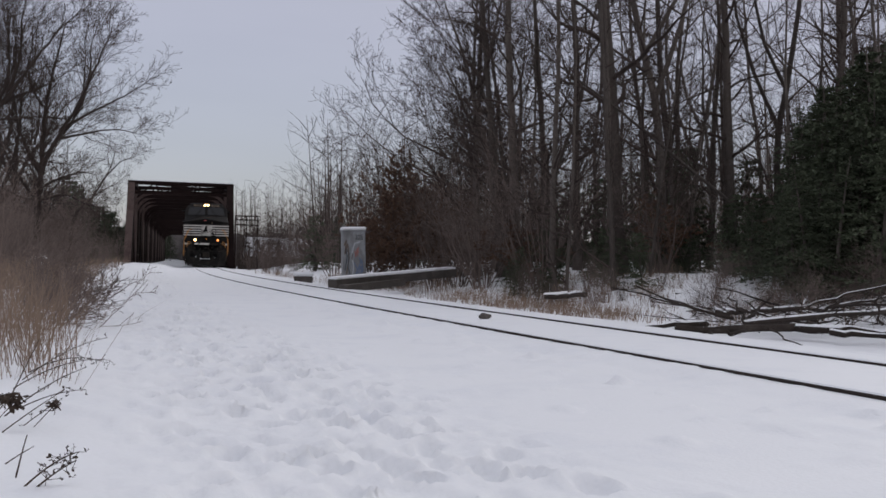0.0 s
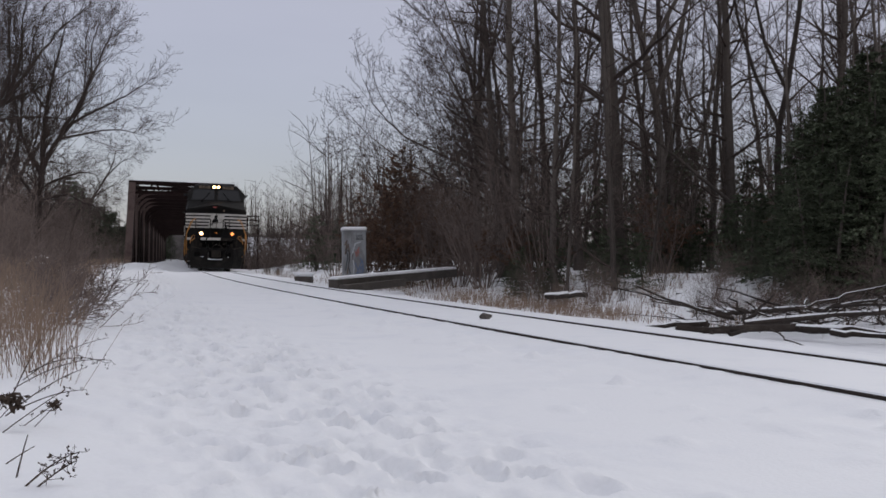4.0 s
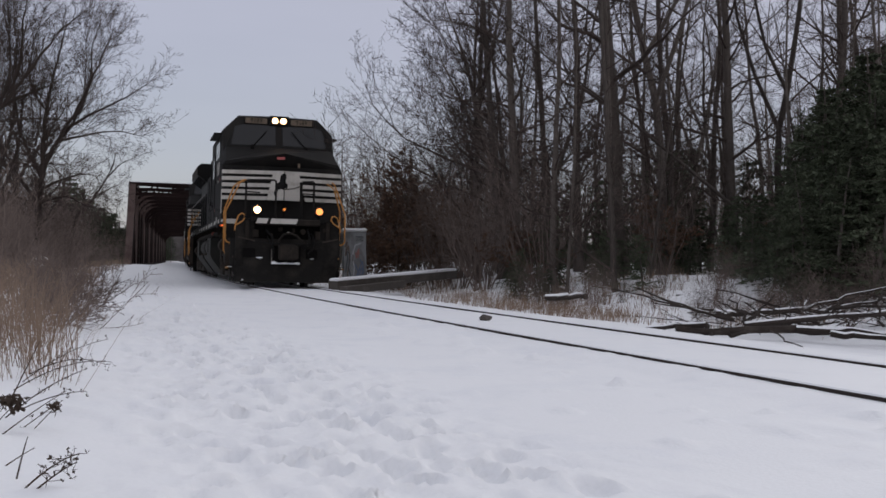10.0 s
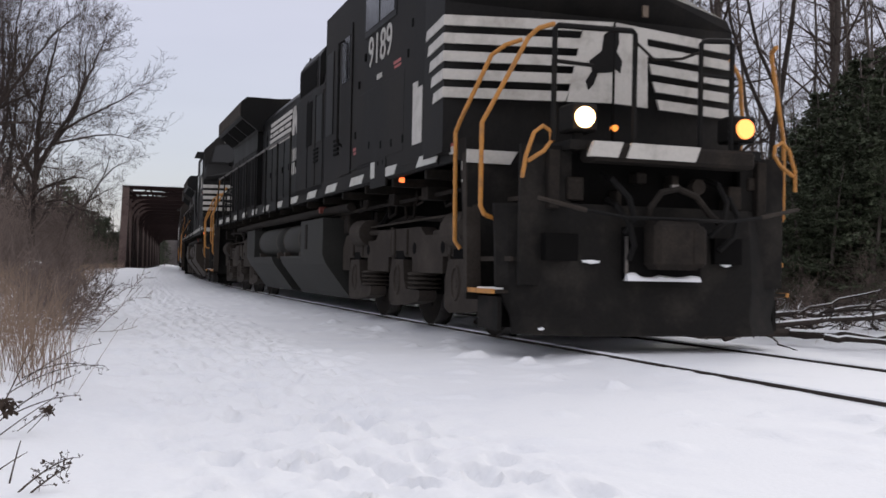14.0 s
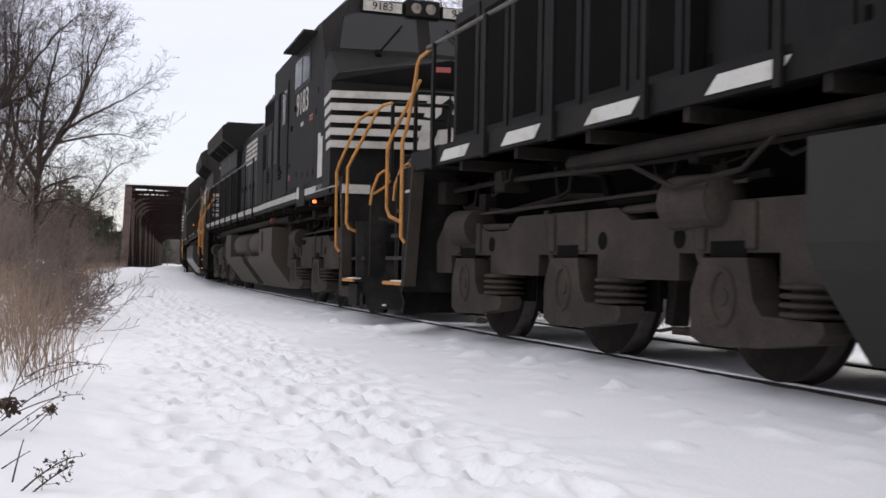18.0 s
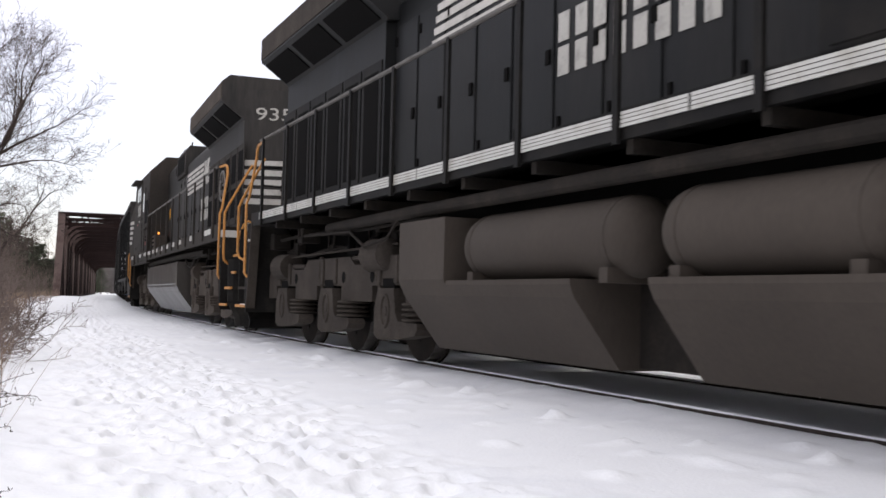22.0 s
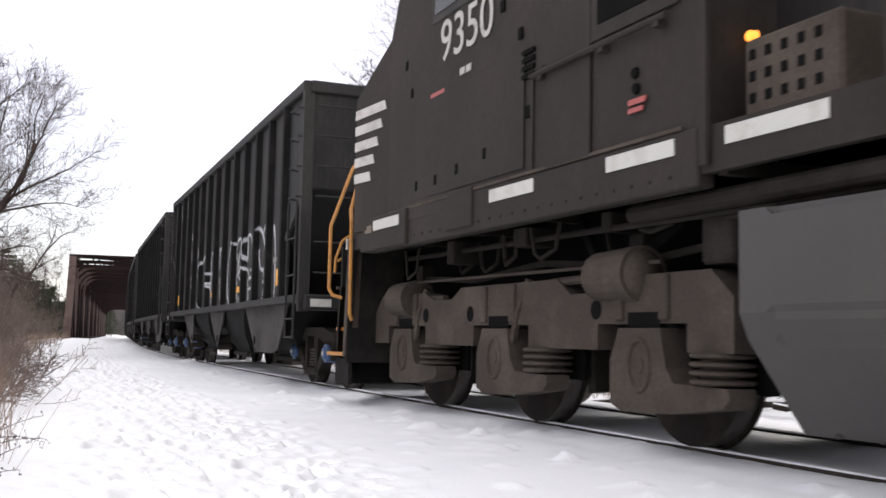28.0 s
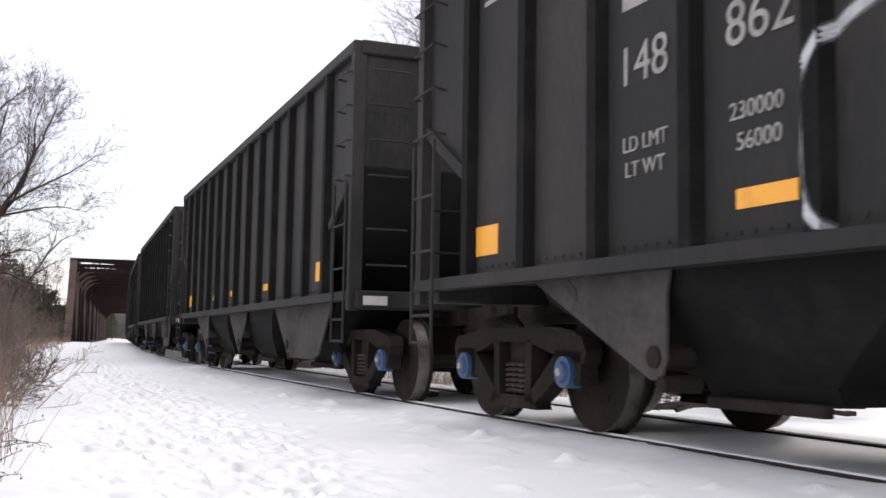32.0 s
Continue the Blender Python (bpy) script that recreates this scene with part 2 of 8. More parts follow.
def prism(bm, profile, y0, y1):
    """A solid with an outline in x and z, from y0 to y1."""
    a = [bm.verts.new((x, y0, z)) for x, z in profile]
    b = [bm.verts.new((x, y1, z)) for x, z in profile]
    n = len(profile)
    bm.faces.new(a)
    bm.faces.new(b[::-1])
    for i in range(n):
        bm.faces.new((a[i], b[i], b[(i + 1) % n], a[(i + 1) % n]))
    return bm


def bar(bm, p, q, r, r2=None, n=8, caps=True):
    """A round bar from p to q."""
    p, q = Vector(p), Vector(q)
    r2 = r if r2 is None else r2
    d = (q - p).normalized()
    side = d.cross(Vector((0, 0, 1)) if abs(d.z) < 0.9 else Vector((1, 0, 0))).normalized()
    up = side.cross(d)
    rings = []
    for c, rad in ((p, r), (q, r2)):
        rings.append([bm.verts.new(c + rad * (math.cos(2 * math.pi * i / n) * side + math.sin(2 * math.pi * i / n) * up)) for i in range(n)])
    for i in range(n):
        bm.faces.new((rings[0][i], rings[0][(i + 1) % n], rings[1][(i + 1) % n], rings[1][i]))
    if caps:
        bm.faces.new(rings[0][::-1])
        bm.faces.new(rings[1])
    return bm


def pipe(bm, pts, r, n=7):
    """A bent pipe along a line of points."""
    pts = [Vector(p) for p in pts]
    prev, side = None, None
    for i, p in enumerate(pts):
        d = ((pts[i + 1] - p) if i == 0 else (p - pts[i - 1]) if i == len(pts) - 1 else (pts[i + 1] - pts[i - 1])).normalized()
        if side is None:
            side = d.cross(Vector((0, 0, 1)) if abs(d.z) < 0.9 else Vector((1, 0, 0))).normalized()
        side = (side - d * side.dot(d)).normalized()
        up = side.cross(d)
        ring = [bm.verts.new(p + r * (math.cos(2 * math.pi * k / n) * side + math.sin(2 * math.pi * k / n) * up)) for k in range(n)]
        if prev:
            for k in range(n):
                bm.faces.new((prev[k], prev[(k + 1) % n], ring[(k + 1) % n], ring[k]))
        else:
            bm.faces.new(ring[::-1])
        prev = ring
    bm.faces.new(prev)
    return bm


def loft(bm, sections):
    """A closed solid through cross-sections with equal numbers of points."""
    rings = [[bm.verts.new(p) for p in s] for s in sections]
    n = len(rings[0])
    for a, b in zip(rings, rings[1:]):
        for i in range(n):
            bm.faces.new((a[i], a[(i + 1) % n], b[(i + 1) % n], b[i]))
    bm.faces.new(rings[0][::-1])
    bm.faces.new(rings[-1])
    return bm


def torus(bm, c, rx, rz, r, n=20, m=6):
    """A closed round ring that faces sideways."""
    rings = []
    for i in range(n):
        a = 2 * math.pi * i / n
        o = Vector((math.cos(a), 0, math.sin(a)))
        p = Vector(c) + Vector((rx * o.x, 0, rz * o.z))
        rings.append([bm.verts.new(p + r * (math.cos(2 * math.pi * k / m) * o + math.sin(2 * math.pi * k / m) * Vector((0, 1, 0)))) for k in range(m)])
    for i in range(n):
        a, b = rings[i], rings[(i + 1) % n]
        for k in range(m):
            bm.faces.new((a[k], a[(k + 1) % m], b[(k + 1) % m], b[k]))
    return bm


def lathe(bm, c, profile, n=14):
    """A solid turned about an upright axis through c, by (radius, height) pairs."""
    c = Vector(c)
    rings = [[bm.verts.new(c + Vector((r * math.cos(2 * math.pi * k / n), r * math.sin(2 * math.pi * k / n), z))) for k in range(n)] for r, z in profile]
    for a, b in zip(rings, rings[1:]):
        for k in range(n):
            bm.faces.new((a[k], a[(k + 1) % n], b[(k + 1) % n], b[k]))
    bm.faces.new(rings[0][::-1])
    bm.faces.new(rings[-1])
    return bm


def finish(bm, name, mats, smooth=False):
    bmesh.ops.recalc_face_normals(bm, faces=bm.faces[:])
    me = bpy.data.meshes.new(name)
    bm.to_mesh(me)
    bm.free()
    for m in (mats if isinstance(mats, (list, tuple)) else [mats]):
        me.materials.append(m)
    if smooth:
        me.shade_smooth()
    return me


def part(name, bm, mat, parent, label="", smooth=False):
    ob = new(name, finish(bm, name, mat, smooth))
    ob.parent = parent
    return tagged(ob, label) if label else ob


def thing(name, bm, mat, label, category, group="", kind="", smooth=False):
    return tagged(new(name, finish(bm, name, mat, smooth)), label, category, group, kind)


def empty(name, label, category, group=""):
    return tagged(new(name), label, category, group)


def B():
    return bmesh.new()


def raw_mesh(name, verts, faces, mats, smooth=False):
    me = bpy.data.meshes.new(name)
    me.from_pydata(verts, [], faces)
    for m in (mats if isinstance(mats, (list, tuple)) else [mats]):
        me.materials.append(m)
    if smooth:
        me.shade_smooth()
    return me


# ---------------------------------------------------------------- the line of the track
# s: metres along the centre line, away from the camera; the curve eases into the straight over the bridge
TRACK_START, TRACK_HEAD, TRACK_BEND, EASE_FROM, EASE_TO = (5.0704, 0.8754), -0.3707, 0.002166, 35.4, 75.4
_S = np.linspace(-120, 420, 5401)
_K = TRACK_BEND * np.clip((EASE_TO - _S) / (EASE_TO - EASE_FROM), 0, 1)
_H = np.concatenate([[0], np.cumsum((_K[1:] + _K[:-1]) / 2 * 0.1)])
_H = _H - np.interp(0, _S, _H) + TRACK_HEAD
_HM = (_H[1:] + _H[:-1]) / 2
_X = np.concatenate([[0], np.cumsum(np.sin(_HM) * 0.1)])
_Y = np.concatenate([[0], np.cumsum(np.cos(_HM) * 0.1)])
_X += TRACK_START[0] - np.interp(0, _S, _X)
_Y += TRACK_START[1] - np.interp(0, _S, _Y)


def along(s, off=0.0):
    """The place s metres along the line, off metres to its right as seen from the camera; and the heading."""
    h = np.interp(s, _S, _H)
    return np.interp(s, _S, _X) + off * np.cos(h), np.interp(s, _S, _Y) - off * np.sin(h), h


def local(s, off, z):
    x, y, _ = along(s, off)
    return (float(x), float(y), z)


def smooth(x, a, b):
    t = np.clip((x - a) / (b - a), 0, 1)
    return t * t * (3 - 2 * t)


# ---------------------------------------------------------------- ground: one sheet of snow


def lattice(x, y, seed):
    """Smooth random bumps, one per metre."""
    xi, yi = np.floor(x).astype(np.int64), np.floor(y).astype(np.int64)
    fx, fy = x - xi, y - yi
    fx, fy = fx * fx * (3 - 2 * fx), fy * fy * (3 - 2 * fy)

    def rnd(a, b):
        v = (a * 374761393 + b * 668265263 + seed * 974711) & 0x7fffffff
        v = (v ^ (v >> 13)) * 1274126177 & 0x7fffffff
        return ((v ^ (v >> 16)) % 10007) / 10007.0
    return ((rnd(xi, yi) * (1 - fx) + rnd(xi + 1, yi) * fx) * (1 - fy)
            + (rnd(xi, yi + 1) * (1 - fx) + rnd(xi + 1, yi + 1) * fx) * fy) - 0.5


def footprints(s, l, ds, dl, seed):
    """Boot prints: oval pits with a soft rim, one to a cell, jittered."""
    ci, cj = np.floor(s / ds), np.floor(l / dl)
    out = np.zeros(s.shape)

    def rnd(a, b, k):
        v = (a.astype(np.int64) * 374761393 + b.astype(np.int64) * 668265263 + (seed * 7 + k) * 974711) & 0x7fffffff
        v = (v ^ (v >> 13)) * 1274126177 & 0x7fffffff
        return ((v ^ (v >> 16)) % 10007) / 10007.0
    for i in (-1, 0, 1):
        for j in (-1, 0, 1):
            a, b = ci + i, cj + j
            x = s - (a + 0.2 + 0.6 * rnd(a, b, 1)) * ds
            y = l - (b + 0.2 + 0.6 * rnd(a, b, 2)) * dl
            t = (rnd(a, b, 3) - 0.5) * 1.1
            u, v = x * np.cos(t) + y * np.sin(t), y * np.cos(t) - x * np.sin(t)
            d = np.sqrt((u / 0.125) ** 2 + (v / 0.065) ** 2)
            deep = 0.014 + 0.044 * rnd(a, b, 4)
            out = out - deep * (1 - smooth(d, 0.55, 1.15)) + 0.35 * deep * np.exp(-((d - 1.25) / 0.25) ** 2)
    return out


def ground_height(s, l):
    s, l = np.broadcast_arrays(np.asarray(s, float), np.asarray(l, float))
    z = np.full(s.shape, -0.075)
    z = z + 0.052 * (1 - smooth(np.abs(l), 1.15, 2.1)) * (1 - smooth(-l, 0.76, 1.22))                               # snow level with the rails
    z = z - 0.004 * np.exp(-((np.abs(l) - 0.7525) / 0.10) ** 2)
    z = z - 0.10 * smooth(l, 1.6, 3.2) + 0.72 * smooth(l, 3.7, 9.0) + 0.3 * smooth(l, 9, 20) + 0.9 * smooth(l, 20, 60)
    z = z + 0.16 * smooth(-l, 4.6, 6.5) - 0.5 * smooth(-l, 8, 16) + 0.6 * smooth(-l, 20, 60)
    z = z + 0.28 * smooth(s, 40, 70) * smooth(-l, 2.0, 3.2) * (1 - smooth(-l, 4.6, 7.5))          # crest before the bridge
    # river valley under the bridge
    z = z - 5.0 * smooth(s, 84, 93) * (1 - smooth(s, 222, 231)) * (1 - 0.85 * smooth(np.abs(l + 2), 4.6, 8))
    # drifts
    z = z + 0.05 * lattice(s * 0.5, l * 0.5, 3) * (0.2 + 0.8 * smooth(np.abs(l), 1.3, 3.0)) + 0.022 * lattice(s * 1.6, l * 1.6, 4) * smooth(np.abs(l), 0.9, 1.5)
    # trodden path
    way = -3.35 - 0.85 * np.exp(-np.maximum(s, 0) / 13)
    trod = np.exp(-((l - way) / 0.80) ** 4) * smooth(s, 1.2, 3.0)
    z = z + trod * (footprints(s, l, 0.34, 0.25, 51) + footprints(s + 0.19, l + 0.13, 0.40, 0.30, 52)
                    + 0.026 * lattice(s * 4.5, l * 4.5, 12) + 0.042 * np.abs(lattice(s * 8, l * 8, 13)) + 0.026 * lattice(s * 14, l * 14, 15) - 0.018)
    stray = np.exp(-((l - way - 1.1) / 0.6) ** 2) * smooth(lattice(s * 0.7, l * 0.7, 14), 0.0, 0.3)
    z = z + 0.5 * stray * footprints(s, l, 0.6, 0.5, 53)
    # ragged edge of the snow along the near rail
    z = z + 0.035 * np.maximum(0, lattice(s * 7.5, l * 7.5, 27)) * smooth(-l, 0.80, 0.86) * (1 - smooth(-l, 1.0, 1.25))
    # crumbs of snow thrown beside the near rail
    edge = np.exp(-((l + 1.5) / 0.5) ** 2)
    z = z + edge * 0.08 * np.maximum(0, lattice(s * 5.5, l * 5.5, 21) - 0.27) * 4
    z = z + 0.05 * np.maximum(0, lattice(s * 4, l * 4, 22) - 0.3) * 3 * smooth(-l, 1.2, 2.0)
    # rough ground under the trees
    wood = np.maximum(smooth(l, 3.2, 6), smooth(-l, 5.2, 7))
    z = z + wood * (0.16 * lattice(s * 0.9, l * 0.9, 31) + 0.07 * lattice(s * 2.7, l * 2.7, 32))
    return z


def steps(*runs):
    """Cuts along a line: (start, end, step), each run going on from the last."""
    out = []
    for a, b, d in runs:
        out += list(np.linspace(a, b, max(2, int(round((b - a) / d)) + 1))[:-1])
    return np.array(out + [runs[-1][1]])


def build_ground():
    s = steps((-110, -20, 8), (-20, 1, 1.5), (1, 3, 0.08), (3, 12, 0.034), (12, 17, 0.06), (17, 26, 0.12), (26, 45, 0.3), (45, 80, 0.7),
              (80, 130, 1.2), (130, 410, 14))
    l = steps((-600, -120, 60), (-120, -30, 10), (-30, -8, 1.4), (-8, -5.4, 0.25), (-5.4, -2.3, 0.030), (-2.3, -0.95, 0.055), (-0.95, 1.3, 0.1),
              (1.3, 6, 0.16), (6, 20, 0.7), (20, 60, 5), (60, 330, 45))
    ss, ll = np.meshgrid(s, l, indexing="ij")
    x, y, _ = along(ss, ll)
    z = ground_height(ss, ll)
    n, m = ss.shape
    idx = np.arange(n * m).reshape(n, m)
    faces = np.stack([idx[:-1, :-1], idx[1:, :-1], idx[1:, 1:], idx[:-1, 1:]], -1).reshape(-1, 4)
    me = raw_mesh("ground", np.stack([x, y, z], -1).reshape(-1, 3).tolist(), faces.tolist(), SNOW, True)
    me.flip_normals() if me.polygons[0].normal.z < 0 else None
    return tagged(new("ground", me), "trodden white snow over the railway verge and woodland floor", "ground", kind="structure")


build_ground()


def on_ground(s, l, dz=0.0):
    x, y, _ = along(s, l)
    return (float(x), float(y), float(ground_height(s, l)) + dz)


def place_xy(x, y):
    """s and l of a place in the plan."""
    d = np.hypot(_X - x, _Y - y)
    i = int(np.argmin(d))
    h = _H[i]
    return float(_S[i]), float((x - _X[i]) * np.cos(h) - (y - _Y[i]) * np.sin(h))


def z_at(x, y):
    s, l = place_xy(x, y)
    return float(ground_height(s, l))


# ---------------------------------------------------------------- rails
RAIL_PROFILE = [(-0.035, -0.005), (-0.030, 0.0), (0.030, 0.0), (0.035, -0.005), (0.035, -0.035), (0.010, -0.05), (0.009, -0.14),
                (0.07, -0.16), (0.07, -0.17), (-0.07, -0.17), (-0.07, -0.16), (-0.009, -0.14), (-0.010, -0.05), (-0.035, -0.035)]
for off in (-0.7525, 0.7525):
    ss = np.concatenate([np.arange(-60, 2, 2.0), np.arange(2, 60, 0.5), np.arange(60, 262, 2.0)])
    verts, faces = [], []
    k = len(RAIL_PROFILE)
    for i, s0 in enumerate(ss):
        for w, z in RAIL_PROFILE:
            verts.append(local(s0, off + w, z))
        if i:
            for j in range(k):
                a, b = (i - 1) * k, i * k
                faces.append((a + j, a + (j + 1) % k, b + (j + 1) % k, b + j))
    me = raw_mesh("rail", verts, faces, [RAIL_RUST, RAIL_HEAD])
    for p in me.polygons:
        p.material_index = 1 if p.index % k in (0, 1, 2) else 0
    tagged(new("rail", me), "rusty steel running rail half buried in snow", "rail", "running rails", "structure")
    strip, faces = [], []
    for i, s0 in enumerate(ss):
        strip += [local(s0, off - 0.034, -0.004), local(s0, off - 0.026, 0.006), local(s0, off + 0.026, 0.006), local(s0, off + 0.034, -0.004)]
        if i:
            faces += [((i - 1) * 4 + j, (i - 1) * 4 + j + 1, i * 4 + j + 1, i * 4 + j) for j in range(3)]
    tagged(new("rail_snow", raw_mesh("rail_snow", strip, faces, SNOW)), "thin snow lying on the rail head", "snow", kind="structure")

# ---------------------------------------------------------------- the truss bridge
BR0, BR_TOP, BR1 = 78.0, 82.0, 230.0          # foot and head of the sloping end posts, far end
BR_L, BR_R, BR_H = -5.55, 1.85, 6.35            # the two trusses, off the track's line, and the height of the top chord


def beam(bm, p, q, w, d):
    """A straight beam from p to q, w wide across and d deep."""
    p, q = Vector(p), Vector(q)
    dirn = (q - p).normalized()
    side = dirn.cross(Vector((0, 0, 1)))
    side = side.normalized() if side.length > 0.05 else Vector((1, 0, 0))
    up = side.cross(dirn)
    rings = []
    for c in (p, q):
        rings.append([bm.verts.new(c + a * w / 2 * side + b * d / 2 * up) for a, b in ((-1, -1), (1, -1), (1, 1), (-1, 1))])
    for i in range(4):
        bm.faces.new((rings[0][i], rings[0][(i + 1) % 4], rings[1][(i + 1) % 4], rings[1][i]))
    bm.faces.new(rings[0][::-1])
    bm.faces.new(rings[1])
    return bm


def build_bridge():
    br = empty("truss_bridge", "rusty riveted steel through-truss railway bridge with snow on its top", "bridge")
    nodes = np.linspace(BR_TOP, BR1 - 4, 27)
    for side, off in (("l", BR_L), ("r", BR_R)):
        # near left post is paler; the right one's shade is in its dark rust
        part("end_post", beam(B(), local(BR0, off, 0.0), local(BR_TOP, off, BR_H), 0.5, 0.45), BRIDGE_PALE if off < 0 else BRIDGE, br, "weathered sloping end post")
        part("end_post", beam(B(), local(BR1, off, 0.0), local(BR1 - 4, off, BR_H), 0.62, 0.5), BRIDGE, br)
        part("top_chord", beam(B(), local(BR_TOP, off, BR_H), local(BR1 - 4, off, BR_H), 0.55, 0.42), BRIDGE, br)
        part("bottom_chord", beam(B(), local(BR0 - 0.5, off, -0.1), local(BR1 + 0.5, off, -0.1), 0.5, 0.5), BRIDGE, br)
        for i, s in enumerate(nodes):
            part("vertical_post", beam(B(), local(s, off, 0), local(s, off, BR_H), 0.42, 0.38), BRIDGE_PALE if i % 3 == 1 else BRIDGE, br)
        for i, (a, b) in enumerate(zip(nodes, nodes[1:])):
            up = i % 12 < 6
            part("diagonal", beam(B(), local(a, off, 0.1 if not up else BR_H), local(b, off, BR_H if not up else 0.1), 0.28, 0.26), BRIDGE, br)
            part("lattice_rail", beam(B(), local(a, off, 1.25), local(b, off, 1.25), 0.08, 0.12), BRIDGE, br)
    # portal and sway frames
    part("portal_beam", beam(B(), local(BR_TOP, BR_L - 0.25, BR_H + 0.08), local(BR_TOP, BR_R + 0.25, BR_H + 0.08), 0.5, 0.16), BRIDGE, br)
    part("portal_cap", beam(B(), local(BR_TOP, BR_L - 0.3, BR_H + 0.18), local(BR_TOP, BR_R + 0.3, BR_H + 0.18), 0.6, 0.05), SNOW, br, "thin line of snow")
    w = BR_R - BR_L
    for i, s in enumerate(nodes):
        low = BR_H - 0.75
        part("sway_strut", beam(B(), local(s, BR_L, low), local(s, BR_R, low), 0.22, 0.2), BRIDGE, br)
        part("top_strut", beam(B(), local(s, BR_L, BR_H), local(s, BR_R, BR_H), 0.25, 0.25), BRIDGE, br)
        bm = B()
        n = 9
        for j in range(n):
            a, b = BR_L + w * j / n, BR_L + w * (j + 1) / n
            beam(bm, local(s, a, low if j % 2 else BR_H), local(s, b, BR_H if j % 2 else low), 0.07, 0.1)
        part("sway_lattice", bm, BRIDGE, br)
        for off, sg in ((BR_L, 1), (BR_R, -1)):
            bm = B()
            arc = [local(s, off + sg * (0.1 + 1.5 * (1 - math.cos(t))), low - 1.7 * (1 - math.sin(t))) for t in np.linspace(0, math.pi / 2, 6)]
            for p, q in zip(arc, arc[1:]):
                beam(bm, p, q, 0.16, 0.2)
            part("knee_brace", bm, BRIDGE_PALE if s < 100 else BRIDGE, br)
    for a, b in zip(nodes, nodes[1:]):
        part("top_lateral", beam(B(), local(a, BR_L, BR_H), local(b, BR_R, BR_H), 0.12, 0.14), BRIDGE, br)
        part("top_lateral", beam(B(), local(a, BR_R, BR_H - 0.15), local(b, BR_L, BR_H - 0.15), 0.12, 0.14), BRIDGE, br)
    for s in np.linspace(BR0, BR1, 20):
        part("floor_beam", beam(B(), local(s, BR_L, -0.75), local(s, BR_R, -0.75), 0.35, 0.8), BRIDGE, br)
    deck = B()
    beam(deck, local(BR0 - 1, -2.0, -0.27), local(BR1 + 1, -2.0, -0.27), 6.6, 0.22)
    part("deck", deck, TIMBER, br, "timber bridge deck")
    cover = B()
    beam(cover, local(BR0 - 1, -2.0, -0.12), local(BR1 + 1, -2.0, -0.12), 6.4, 0.08)
    part("deck_snow", cover, SNOW, br, "snow lying on the bridge deck")
    for s, nm in ((BR0 - 0.2, "abutment"), (BR1 + 0.2, "abutment")):
        bm = B()
        beam(bm, local(s - (1.2 if s < 90 else -0.2), -2.0, -2.3), local(s + (0.2 if s < 90 else 1.2), -2.0, -2.3), 9.6, 3.6)
        part(nm, bm, TIMBER, br, "concrete bridge abutment")
    return br


build_bridge()

# a pipe gantry beyond the bridge
gantry = empty("pipe_gantry", "dark steel pipe gantry standing beside the railway bridge", "gantry")
for zz in (4.55, 4.2, 3.75):
    part("rail_pipe", beam(B(), (-18.9, 92, zz), (-16.7, 92, zz), 0.10, 0.10), BRIDGE, gantry)
for xx in (-18.8, -17.8, -16.8):
    part("gantry_post", beam(B(), (xx, 92, -5.5), (xx, 92, 4.6), 0.10, 0.10), BRIDGE, gantry)

# ---------------------------------------------------------------- locomotive
# built about its middle at rail height, x ahead; u counts metres back from the front coupler face
LOCO = 22.3
TRUCK_U, AXLE = 4.3, 2.07
LOCO_WHEEL, CAR_WHEEL = 0.53, 0.457


def X(u):
    return LOCO / 2 - u


def ubox(bm, u0, u1, y0, y1, z0, z1, bevel=0.0):
    return box(bm, X(u1), X(u0), y0, y1, z0, z1, bevel)


def both(f):
    """Runs f for the right (-1) and left (+1) side."""
    for sg in (-1, 1):
        f(sg)


def ys(sg, a, b):
    return (min(sg * a, sg * b), max(sg * a, sg * b))


END_SHIFT = 0.33
NOSE_U, NOSE_W, NOSE_V = 1.30, 1.60, 0.38      # the nose's middle, half width, and how far its corners lie back


def nose_point(y, z, off=0.0):
    return (X(NOSE_U + NOSE_V * abs(y) / NOSE_W) + off, y, z)


def nose_patch(bm, pts, off=0.006):
    """A thin plate on the nose, through (y, z) points on one side of its middle."""
    a = [bm.verts.new(nose_point(y, z, off)) for y, z in pts]
    b = [bm.verts.new(nose_point(y, z, -0.02)) for y, z in pts]
    n = len(pts)
    bm.faces.new(a)
    bm.faces.new(b[::-1])
    for i in range(n):
        bm.faces.new((a[i], b[i], b[(i + 1) % n], a[(i + 1) % n]))


def text_mesh(body, size, depth=0.004, align="CENTER"):
    cu = bpy.data.curves.new("lettering", "FONT")
    cu.body, cu.size, cu.extrude, cu.align_x, cu.align_y = body, size, depth, align, "CENTER"
    ob = bpy.data.objects.new("lettering", cu)
    scene.collection.objects.link(ob)
    bpy.context.view_layer.update()
    me = bpy.data.meshes.new_from_object(ob.evaluated_get(bpy.context.evaluated_depsgraph_get()))
    bpy.data.objects.remove(ob)
    bpy.data.curves.remove(cu)
    weld = bmesh.new()
    weld.from_mesh(me)
    bmesh.ops.remove_doubles(weld, verts=weld.verts[:], dist=0.0001)
    weld.to_mesh(me)
    weld.free()
    return me


def lettering(name, body, size, mat, parent, m, label="", bold=0.0):
    me = text_mesh(body, size)
    me.name = name
    me.materials.clear()
    me.materials.append(mat)
    ob = new(name, me)
    ob.parent = parent
    ob.matrix_basis = m
    return tagged(ob, label) if label else ob


